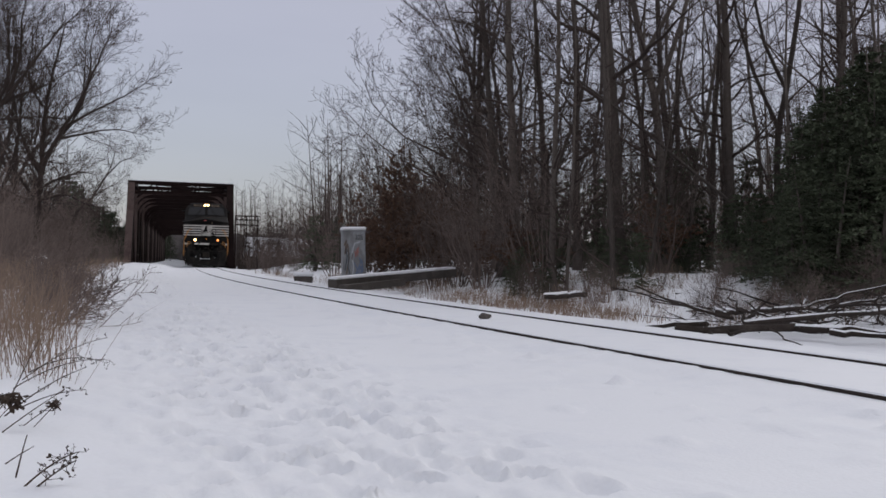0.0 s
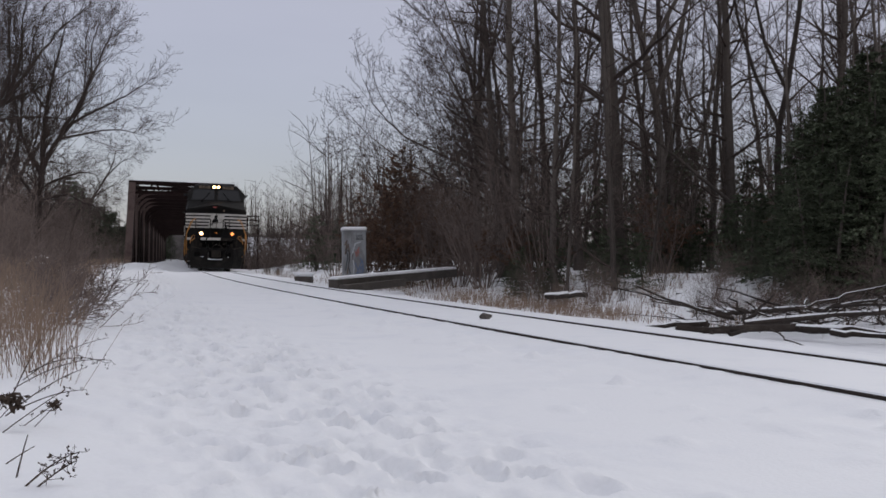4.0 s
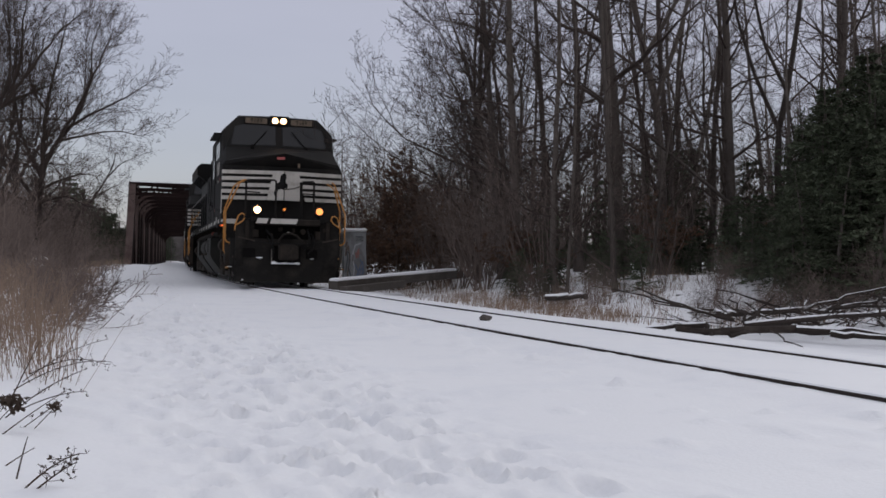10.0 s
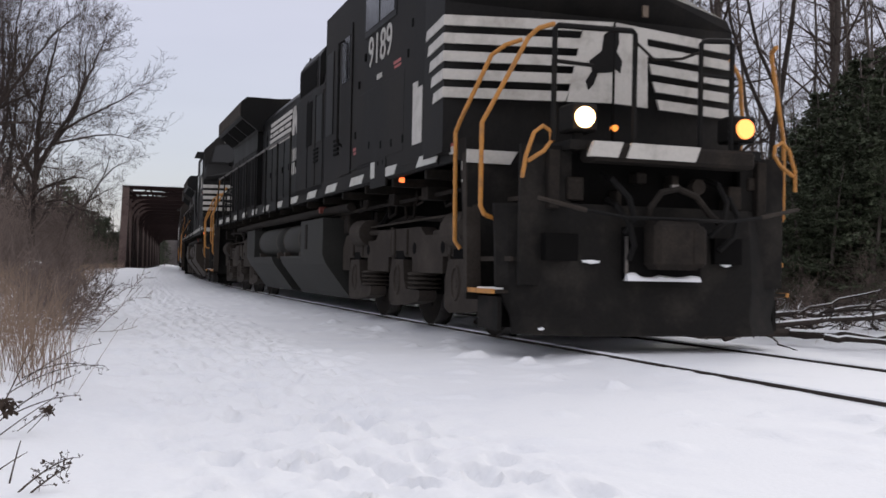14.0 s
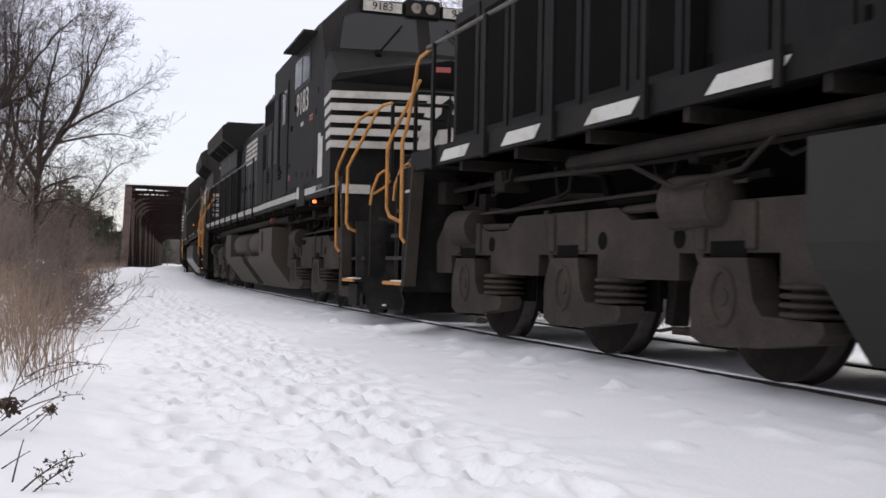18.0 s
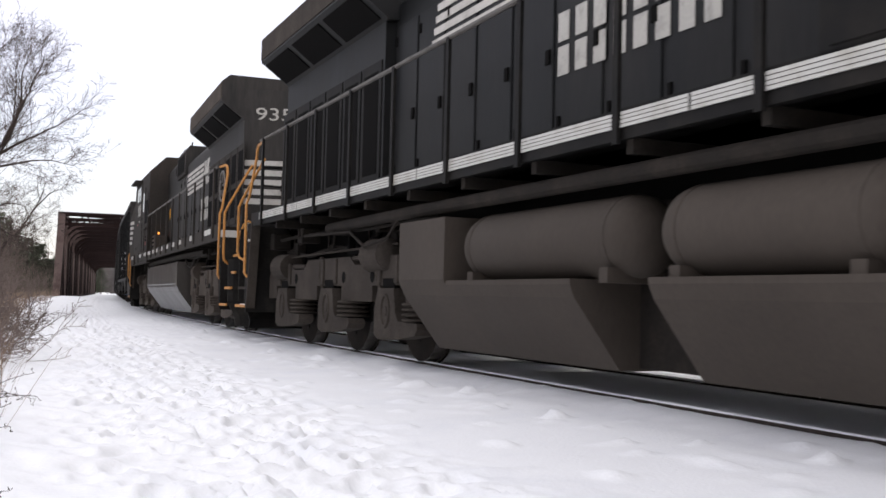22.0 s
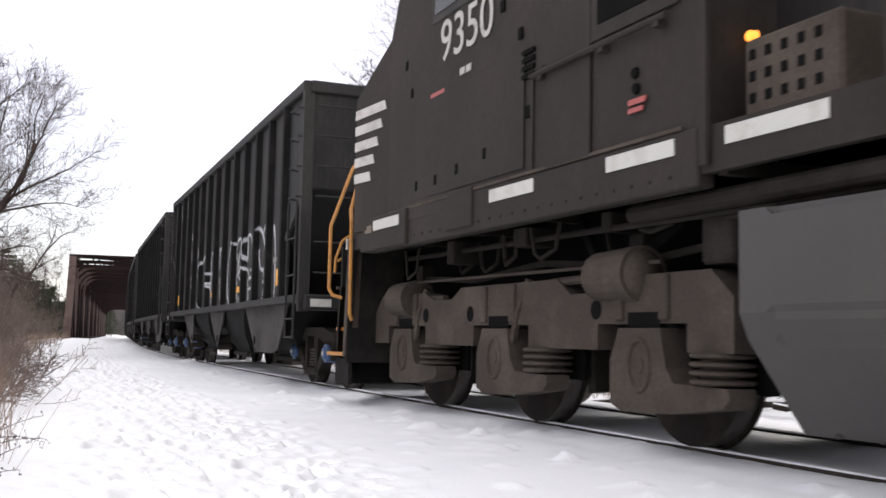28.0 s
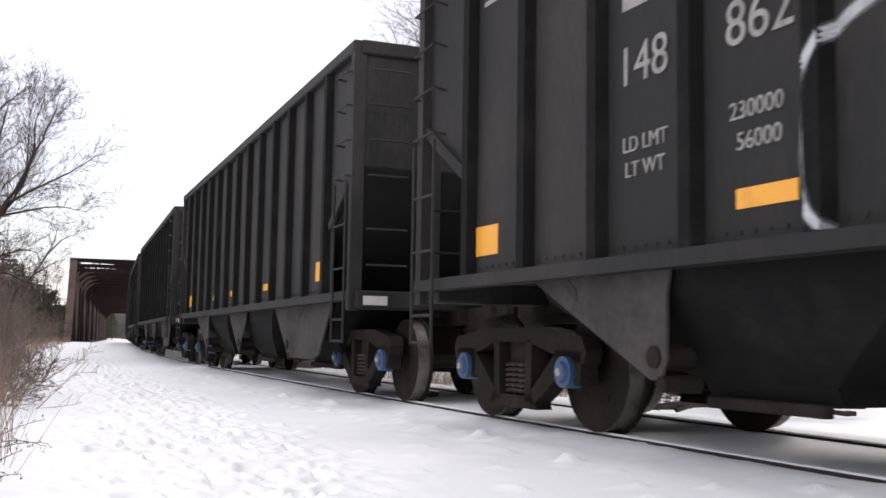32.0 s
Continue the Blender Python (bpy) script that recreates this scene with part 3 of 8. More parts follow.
def side_text(x, sg, y, z):
    """The pose of lettering on a wall that faces sideways."""
    return Matrix.Translation((x, sg * y, z)) @ (pose(0, 0, 0, 90, 0, 0) if sg < 0 else pose(0, 0, 0, 90, 0, 180))


def spring(bm, x, y, z0, z1, r, turns=4, wire=0.022):
    pts = []
    n = turns * 9
    for i in range(n + 1):
        a = 2 * math.pi * i / 9
        pts.append((x + r * math.cos(a), y + r * math.sin(a), z0 + (z1 - z0) * i / n))
    return pipe(bm, pts, wire, 5)


def wheelset_mesh(r, gauge, spokes):
    bm = B()
    for sg in (-1, 1):
        a, b = ys(sg, gauge - 0.03, gauge + 0.105)
        bar(bm, (0, a, 0), (0, b, 0), r, r, 32)
        a, b = ys(sg, gauge - 0.06, gauge - 0.03)
        bar(bm, (0, a, 0), (0, b, 0), r + 0.028, r + 0.028, 32)
        # dished plate: a rim ring and a hub stand proud of the plate
        bar(bm, (0, sg * (gauge + 0.10), 0), (0, sg * (gauge + 0.16), 0), r * 0.24, r * 0.22, 16)
        for k in range(3):
            t = 2 * math.pi * k / 3
            c = Vector((math.cos(t) * r * 0.55, sg * (gauge + 0.106), math.sin(t) * r * 0.55))
            bar(bm, c, c + Vector((0, sg * 0.012, 0)), r * 0.07, r * 0.07, 8)
    bar(bm, (0, -gauge, 0), (0, gauge, 0), 0.085, 0.085, 10)
    me = finish(bm, "wheelset", [GRIME_DARK, STEEL])
    for p in me.polygons:
        c = p.center
        if abs(math.hypot(c.x, c.z) - r) < 0.02 and abs(p.normal.y) < 0.5:
            p.material_index = 1
    return me


LOCO_WHEELSET = wheelset_mesh(LOCO_WHEEL, 0.715, 0)
CAR_WHEELSET = wheelset_mesh(CAR_WHEEL, 0.715, 0)


def loco_truck(loco, xc, back):
    """Three-axle truck; back turns its brake gear round."""
    tr = part("truck", ubox_at(B(), xc - 1.9, xc + 1.9, -0.55, 0.55, 0.55, 1.0), GRIME_DARK, loco, "dusty three-axle truck")
    for sg in (-1, 1):
        y0, y1 = ys(sg, 1.02, 1.20)
        prof = [(-2.95, 0.95), (-2.75, 1.12), (-1.9, 1.12), (-1.6, 1.02), (-1.15, 1.02), (-0.95, 1.14), (0.75, 1.14), (0.95, 1.04), (1.35, 1.04),
                (1.6, 1.12), (2.75, 1.12), (2.95, 0.95), (2.95, 0.62), (2.55, 0.62), (2.55, 0.80), (1.55, 0.80), (1.55, 0.62), (0.75, 0.62), (0.48, 0.62),
                (0.48, 0.80), (-0.52, 0.80), (-0.52, 0.62), (-1.52, 0.62), (-1.52, 0.80), (-2.52, 0.80), (-2.52, 0.62), (-2.95, 0.62)]
        part("side_frame", prism(B(), [(xc + a, b) for a, b in prof], y0, y1), GRIME, tr, "brown dusty cast side frame")
        for k in (-1, 0, 1):
            xa = xc + k * AXLE
            ped = B()
            o = ys(sg, 1.03, 1.235)
            prism(ped, [(xa - sg * d, z) for d, z in ((-0.34, 0.27), (-0.34, 0.56), (-0.24, 0.77), (0.22, 0.77), (0.28, 0.52), (0.36, 0.43), (0.86, 0.42), (0.88, 0.36), (0.82, 0.30), (0.34, 0.24), (-0.20, 0.22))], *o)
            part("pedestal", ped, GRIME, tr)
            part("journal_ring", torus(B(), (xa, sg * 1.235, 0.53), 0.115, 0.165, 0.020, 24, 6), GRIME, tr)
            part("journal_cover", bar(B(), (xa, sg * 1.22, 0.53), (xa, sg * 1.245, 0.53), 0.06, 0.05, 12), GRIME, tr)
            coil = []
            for c in range(4):
                z0 = 0.43 + c * 0.052
                coil += [(0.13, z0), (0.175, z0 + 0.003), (0.198, z0 + 0.013), (0.198, z0 + 0.027), (0.175, z0 + 0.037), (0.13, z0 + 0.040)]
            part("coil_spring", lathe(B(), (xa - sg * 0.66, sg * 1.10, 0), coil, 16), GRIME, tr, "stacked coil spring")
            # near-black plate paints the shade behind the springs
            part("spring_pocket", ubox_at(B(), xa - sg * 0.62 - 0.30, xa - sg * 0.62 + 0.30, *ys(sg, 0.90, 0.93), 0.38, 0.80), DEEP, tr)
        # flat near-black slots and holes carry the openings' shade in their colour
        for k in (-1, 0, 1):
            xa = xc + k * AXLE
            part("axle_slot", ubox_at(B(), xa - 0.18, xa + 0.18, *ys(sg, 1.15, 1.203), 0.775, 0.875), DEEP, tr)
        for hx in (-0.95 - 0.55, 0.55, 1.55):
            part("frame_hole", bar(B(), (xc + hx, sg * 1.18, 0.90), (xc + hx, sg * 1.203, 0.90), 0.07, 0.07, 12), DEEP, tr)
        for dx, z0, z1 in ((-0.26, 0.82, 1.13), (0.26, 0.82, 1.13), (-2.30, 0.82, 1.11), (-1.80, 0.82, 1.11), (1.80, 0.82, 1.11), (2.30, 0.82, 1.11)):
            part("frame_rib", box(B(), xc + dx - 0.05, xc + dx + 0.05, *ys(sg, 1.19, 1.225), z0, z1, 0.01), GRIME, tr)
        for dx in (-0.45, 1.62):
            part("brake_hanger", pipe(B(), [(xc + dx, sg * 1.16, 1.16), (xc + dx + 0.10, sg * 1.20, 0.92), (xc + dx + 0.24, sg * 1.18, 0.62), (xc + dx + 0.26, sg * 1.08, 0.34)], 0.035, 6), GRIME, tr)
        f = -1 if back else 1
        for xb, d, zb in ((xc + f * 2.12, f, 1.07), (xc - f * 1.75, -f, 1.13)):
            bc = part("brake_cylinder", bar(B(), (xb - 0.26, sg * 1.16, zb), (xb + 0.24, sg * 1.16, zb), 0.19, 0.175, 18), GRIME, tr, "dusty brake cylinder")
            part("piston_rod", bar(B(), (xb - 0.24 * d, sg * 1.16, zb), (xb - 0.95 * d, sg * 1.16, zb - 0.01), 0.035, 0.03, 7), GRIME, bc)
            dome = B()
            bmesh.ops.create_uvsphere(dome, u_segments=14, v_segments=8, radius=0.175)
            for v in dome.verts:
                v.co = Vector((xb + 0.22 * d + v.co.x * 0.7, sg * 1.16 + v.co.y, zb + v.co.z))
            part("cylinder_dome", dome, GRIME, bc, smooth=True)
            part("cylinder_bracket", box(B(), xb - 0.08, xb + 0.08, *ys(sg, 0.92, 1.04), 1.0, 1.42), GRIME_DARK, bc)
        rod = B()
        bar(rod, (xc - 2.2, sg * 1.16, 1.20), (xc + 2.2, sg * 1.16, 1.24), 0.014, 0.014, 6)
        part("brake_rod", rod, GRIME, tr)
        for xb in (xc - 0.9, xc + 0.95):
            sh = B()
            prism(sh, [(xb - 0.07, 0.30), (xb + 0.03, 0.28), (xb + 0.10, 0.75), (xb - 0.02, 0.78)], *ys(sg, 0.72, 0.86))
            part("brake_shoe", sh, GRIME_DARK, tr)
        pp = B()
        pipe(pp, [(xc - 2.6, sg * 0.98, 1.30), (xc - 1.6, sg * 0.98, 1.22), (xc - 0.4, sg * 1.0, 1.30), (xc + 0.9, sg * 0.98, 1.22), (xc + 2.2, sg * 0.98, 1.30)], 0.03, 6)
        part("sand_pipe", pp, GRIME_DARK, tr)
    return tr


def ubox_at(bm, x0, x1, y0, y1, z0, z1, bevel=0.0):
    return box(bm, x0, x1, y0, y1, z0, z1, bevel)


def corner_steps(loco, end, sg):
    """Inclined steps, side sheets and orange grab rails at one corner. end: +1 front, -1 rear."""
    def P(u, y, z):
        return (end * X(u), sg * y, z)

    def bx(bm, u0, u1, y0, y1, z0, z1):
        xa, xb = sorted((end * X(u0), end * X(u1)))
        return box(bm, xa, xb, *ys(sg, y0, y1), z0, z1)
    q = 0.16 if end > 0 else 0.0          # the front steps stand further back
    for k, z in enumerate((0.49, 0.77, 1.03, 1.32)):
        y1 = 1.50 - (0.13 if end > 0 else 0.06) * k
        a0, a1 = (0.42, 1.06) if k == 0 else (0.34, 1.05 if end > 0 else 0.98 - 0.03 * k)
        painted = k == 0 or sg > 0
        part("step", bx(B(), a0 + q, a1 + q, 0.90, y1 - 0.02, z - 0.018, z + 0.014), GRIME_DARK, loco)
        part("step_edge", bx(B(), a0 + q, a1 + q - 0.01, y1 - 0.02, y1 + 0.01, z - 0.022, z + 0.018), YELLOW if painted else GRIME, loco, "orange painted step edge" if painted else "")
    part("step_side", bx(B(), 1.06 + q, 1.11 + q, 0.85, 1.50, 0.40, 1.74), PLOUGH, loco)
    part("step_side", bx(B(), 0.28 + q, 0.33 + q, 0.85, 1.32, 0.55, 1.74), PLOUGH, loco)
    # near-black wall holds the step well's shade in its colour
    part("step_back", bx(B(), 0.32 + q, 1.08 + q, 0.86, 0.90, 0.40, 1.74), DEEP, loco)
    sheet_outline = ((1.10, 0.46), (1.18, 0.46), (1.40, 1.74), (1.10, 1.74)) if end < 0 else ((1.04, 0.46), (1.07, 0.46), (1.28, 1.74), (1.07, 1.74))
    flange_outline = ((1.16, 0.46), (1.19, 0.46), (1.41, 1.74), (1.38, 1.74)) if end < 0 else ((1.00, 0.46), (1.08, 0.46), (1.20, 1.74), (1.10, 1.74), (1.03, 0.90))
    sheet = prism(B(), [(end * X(u + q), z) for u, z in sheet_outline], *ys(sg, 1.45, 1.505))
    part("corner_sheet", sheet, PLOUGH, loco, "tapering sheet beside the steps")
    part("sheet_flange", prism(B(), [(end * X(u + q), z) for u, z in flange_outline], *ys(sg, 1.38, 1.515)), GRIME, loco)
    part("corner_reflector", bx(B(), 1.16 + q * 0.5, 1.29 + q * 0.5, 1.500, 1.511, 1.47, 1.50), REFLECT, loco, "pale reflector plate")
    if sg < 0:
        part("step_snow", bx(B(), 0.62, 1.00, 1.24, 1.48, 0.504, 0.520), SNOW, loco, "snow lying on the lowest step")
    r = 0.021
    outer = B()
    if end > 0:
        pipe(outer, [P(1.40, 1.50, 0.86), P(1.44, 1.54, 0.93), P(1.45, 1.55, 1.94), P(1.36, 1.53, 2.06), P(1.14, 1.33, 2.62), P(1.08, 1.22, 2.71), P(0.98, 1.10, 2.75)], r)
    else:
        pipe(outer, [P(1.16, 1.50, 0.93), P(1.14, 1.54, 0.99), P(1.12, 1.54, 2.04), P(1.13, 1.50, 2.16), P(1.18, 1.42, 2.74), P(1.22, 1.42, 2.86), P(1.34, 1.43, 2.92), P(1.75, 1.46, 2.93)], r)
    part("grab_rail", outer, YELLOW, loco, "orange corner grab rail")
    inner = B()
    if end > 0:
        pipe(inner, [P(0.80, 1.42, 1.12), P(0.76, 1.52, 1.15), P(0.75, 1.56, 1.22), P(0.75, 1.56, 1.94), P(0.72, 1.52, 2.03), P(0.52, 1.24, 2.66), P(0.45, 1.18, 2.73), P(0.29, 1.11, 2.74)], r)
    else:
        pipe(inner, [P(0.78, 1.42, 1.17), P(0.66, 1.52, 1.24), P(0.61, 1.54, 1.34), P(0.60, 1.54, 2.02), P(0.58, 1.49, 2.14), P(0.52, 1.20, 2.70), P(0.48, 1.12, 2.84)], r)
    part("grab_rail", inner, YELLOW, loco, "orange corner grab rail")
    loop = B()
    pipe(loop, [P(0.32, 1.36, 1.44), P(0.30, 1.34, 1.62), P(0.30, 1.27, 1.82), P(0.30, 1.19, 1.88), P(0.30, 1.12, 1.84), P(0.30, 1.11, 1.76), P(0.30, 1.18, 1.67), P(0.30, 1.32, 1.58)], 0.018)
    part("lift_lever_loop", loop, YELLOW, loco, "orange grab loop")


def end_gear(loco, end):
    """Plough, anticlimber, coupler, hoses and platform rail at one end."""
    def P(u, y, z):
        return (end * X(u - END_SHIFT), y, z)
    plow = B()
    pts = [(-1.43, 0.98), (-1.36, 0.88), (-0.9, 0.62), (0.9, 0.62), (1.36, 0.88), (1.43, 0.98)]
    rows = []
    for z, d in ((1.25, 0.10), (1.0, 0.06), (0.55, 0.02), (0.28, -0.05), (0.13, -0.10)):
        rows.append([P(u + d, y * (1.0 if z > 0.3 else 0.92), z) for y, u in pts])
    grid = [[plow.verts.new(p) for p in r] for r in rows]
    inner = [[plow.verts.new((p[0] - end * 0.05, p[1], p[2])) for p in r] for r in rows]
    for g, flip in ((grid, False), (inner, True)):
        for a, b in zip(g, g[1:]):
            for i in range(len(a) - 1):
                q = (a[i], a[i + 1], b[i + 1], b[i])
                plow.faces.new(q[::-1] if flip else q)
    for i in range(len(pts) - 1):
        plow.faces.new((grid[0][i], inner[0][i], inner[0][i + 1], grid[0][i + 1]))
        plow.faces.new((grid[-1][i + 1], inner[-1][i + 1], inner[-1][i], grid[-1][i]))
    for k in (0, -1):
        for j in range(len(rows) - 1):
            plow.faces.new((grid[j][k], grid[j + 1][k], inner[j + 1][k], inner[j][k]))
    part("snow_plough", plow, PLOUGH, loco, "dark grey curved plough plate")

    def bx(bm, u0, u1, y0, y1, z0, z1, bevel=0.0):
        xa, xb = sorted((end * X(u0 - END_SHIFT), end * X(u1 - END_SHIFT)))
        return box(bm, xa, xb, y0, y1, z0, z1, bevel)
    # shade of the recess over the plough is this sheet's near-black colour
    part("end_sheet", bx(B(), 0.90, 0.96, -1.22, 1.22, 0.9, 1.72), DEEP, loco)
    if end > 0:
        # added near-black sheet in place of shade, hides bright snow under the pilot
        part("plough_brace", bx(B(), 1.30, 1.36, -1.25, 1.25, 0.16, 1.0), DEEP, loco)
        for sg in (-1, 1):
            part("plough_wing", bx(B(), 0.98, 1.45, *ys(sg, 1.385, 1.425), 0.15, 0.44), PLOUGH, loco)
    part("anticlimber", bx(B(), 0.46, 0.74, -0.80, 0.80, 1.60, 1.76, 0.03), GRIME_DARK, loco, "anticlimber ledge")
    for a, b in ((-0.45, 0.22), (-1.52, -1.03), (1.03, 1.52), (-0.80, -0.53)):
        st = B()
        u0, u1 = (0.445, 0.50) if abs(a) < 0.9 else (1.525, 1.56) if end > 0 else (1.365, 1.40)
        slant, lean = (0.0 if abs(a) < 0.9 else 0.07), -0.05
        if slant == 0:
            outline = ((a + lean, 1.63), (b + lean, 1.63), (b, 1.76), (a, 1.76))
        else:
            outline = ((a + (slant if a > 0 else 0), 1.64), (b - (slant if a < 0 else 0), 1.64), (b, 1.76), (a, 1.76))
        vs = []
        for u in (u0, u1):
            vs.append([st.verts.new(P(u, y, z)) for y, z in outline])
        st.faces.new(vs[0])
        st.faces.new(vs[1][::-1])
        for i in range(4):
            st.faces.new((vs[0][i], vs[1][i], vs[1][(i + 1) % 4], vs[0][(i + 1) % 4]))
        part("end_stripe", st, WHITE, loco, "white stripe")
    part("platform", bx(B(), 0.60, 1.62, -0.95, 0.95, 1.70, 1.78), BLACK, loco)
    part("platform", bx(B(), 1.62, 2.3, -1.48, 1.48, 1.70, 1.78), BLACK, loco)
    # plough slots and coupler pocket are flat pieces coloured as shade
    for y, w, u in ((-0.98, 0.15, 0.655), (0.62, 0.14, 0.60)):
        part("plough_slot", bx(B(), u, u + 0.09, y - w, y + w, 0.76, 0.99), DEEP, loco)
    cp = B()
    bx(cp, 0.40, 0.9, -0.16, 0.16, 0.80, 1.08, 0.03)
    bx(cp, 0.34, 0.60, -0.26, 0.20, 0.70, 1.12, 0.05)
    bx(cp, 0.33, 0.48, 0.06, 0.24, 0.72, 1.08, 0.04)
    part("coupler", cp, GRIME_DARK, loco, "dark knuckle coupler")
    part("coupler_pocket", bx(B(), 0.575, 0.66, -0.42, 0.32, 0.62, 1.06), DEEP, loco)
    ledge, crest = B(), []
    for k in range(10):
        y = -0.42 + 0.08 * k
        h = 0.035 + 0.05 * abs(noise.noise((k * 1.7, 0.3, 5.1))) + (0.03 if k < 2 else 0.0)
        crest.append([P(0.53, y, 0.60), P(0.54, y, 0.60 + 0.7 * h), P(0.57, y, 0.60 + h), P(0.60, y, 0.60)])
    loft(ledge, crest)
    part("coupler_snow", ledge, SNOW, loco, "snow packed under the coupler")
    part("pocket_edge", bx(B(), 0.56, 0.58, -0.43, -0.405, 0.66, 0.98), STEEL, loco)
    # hoses, valves and brackets in the recess over the plough
    for y, w, z in ((-0.55, 0.10, 1.42), (-0.50, 0.06, 1.2), (0.50, 0.06, 1.42), (0.62, 0.06, 1.3)):
        hs = B()
        pipe(hs, [P(0.78, y, z + 0.10), P(0.60, y, z + 0.04), P(0.52, y * 0.96 + w, z - 0.12), P(0.50, y * 0.88 + w, z - 0.30), P(0.56, y * 0.8, z - 0.42)], 0.028, 6)
        part("air_hose", hs, BLACK, loco)
    arch = B()
    pipe(arch, [P(0.56, -0.22, 1.06), P(0.50, -0.24, 1.22), P(0.48, -0.14, 1.36), P(0.48, 0.02, 1.40), P(0.48, 0.20, 1.34), P(0.50, 0.34, 1.20), P(0.56, 0.52, 1.10)], 0.030, 7)
    part("brake_hose", arch, GRIME_DARK, loco, "thick looped brake hose")
    part("hose_clip", bx(B(), 0.46, 0.50, -0.05, 0.02, 1.395, 1.43), STEEL, loco)
    part("pipe_socket", bar(B(), P(0.82, 0.40, 1.45), P(0.74, 0.40, 1.45), 0.075, 0.07, 14), GRIME, loco, "round dusty socket")
    for y, z, w, h in ((-0.82, 1.38, 0.16, 0.20), (-0.18, 1.50, 0.10, 0.10), (0.78, 1.36, 0.14, 0.22), (0.16, 1.48, 0.07, 0.12), (-0.40, 1.30, 0.05, 0.18), (0.98, 1.50, 0.12, 0.12)):
        part("pilot_bracket", bx(B(), 0.74, 0.90, y - w / 2, y + w / 2, z - h / 2, z + h / 2, 0.012), GRIME_DARK, loco)
    for y in (-1.04, 1.04):
        part("pilot_post", bx(B(), 0.70, 0.90, y - 0.05, y + 0.05, 1.2, 1.70, 0.01), GRIME_DARK, loco)
    for y, z, w in ((-0.98, 0.50, 0.05), (-0.72, 0.755, 0.12), (0.62, 0.755, 0.10), (0.18, 0.22, 0.09), (-1.12, 0.18, 0.06), (0.5, 0.15, 0.14)):
        clump = B()
        bmesh.ops.create_icosphere(clump, subdivisions=1, radius=1.0)
        for v in clump.verts:
            c = v.co * (0.8 + 0.4 * noise.noise((v.co.x * 3 + y, v.co.y * 3, v.co.z * 3)))
            p = P(0.63 if abs(y) < 0.95 else 0.72, y, z)
            v.co = Vector(p) + Vector((c.x * 0.02, c.y * w, c.z * 0.022))
        part("snow_fleck", clump, SNOW, loco, "fleck of packed snow")
    lv = B()
    pipe(lv, [P(0.46, -0.86, 1.18), P(0.42, -0.5, 1.13), P(0.38, 0.0, 1.13), P(0.42, 0.5, 1.13), P(0.46, 0.86, 1.18)], 0.016, 5)
    part("uncoupling_lever", lv, BLACK, loco)
    for sg in (-1, 1):
        part("lever_handle", bar(B(), P(0.46, sg * 0.86, 1.18), P(0.50, sg * 1.28, 1.27), 0.020, 0.018, 6), GRIME, loco, "scuffed lever handle")
    for a, b in ((-1.10, -0.34), (0.32, 0.64)):
        rl = part("platform_rail", pipe(B(), [P(0.62, a, 1.76), P(0.62, a, 2.70), P(0.62, a + 0.03, 2.73), P(0.62, b - 0.03, 2.75), P(0.62, b, 2.72), P(0.62, b, 1.76)], 0.026, 6), BLACK, loco, "black platform railing")
        part("middle_rail", bar(B(), P(0.62, a, 2.43), P(0.62, a + 0.36, 2.42), 0.018, 0.018, 6), BLACK, rl)
    chain = B()
    pipe(chain, [P(0.62, -0.34, 2.66), P(0.62, -0.15, 2.52), P(0.62, 0.12, 2.55), P(0.62, 0.34, 2.64)], 0.013, 5)
    part("safety_chain", chain, GRIME_DARK, loco)
    for sg in (-1, 1):
        corner_steps(loco, end, sg)


def ditch_lights(loco, end, lit):
    for sg in (-1, 1):
        h = B()
        xa, xb = sorted((end * X(0.31), end * X(0.57)))
        box(h, xa, xb, sg * 0.80 - 0.125, sg * 0.80 + 0.125, 1.86, 2.10, 0.02)
        bar(h, (end * X(0.45), sg * 0.80, 1.74), (end * X(0.45), sg * 0.80, 1.88), 0.05, 0.05, 8)
        part("ditch_light", h, BLACK, loco, "ditch light housing")
        ln = B()
        bar(ln, (end * X(0.315), sg * 0.80, 1.98), (end * X(0.285), sg * 0.80, 1.98), 0.092, 0.086, 18)
        part("ditch_lens", ln, (FLASH if sg < 0 else FLASH_SOFT) if lit else STEEL, loco, ("bright lit ditch light lens" if sg < 0 else "ditch light glowing amber") if lit else "clear ditch light lens")


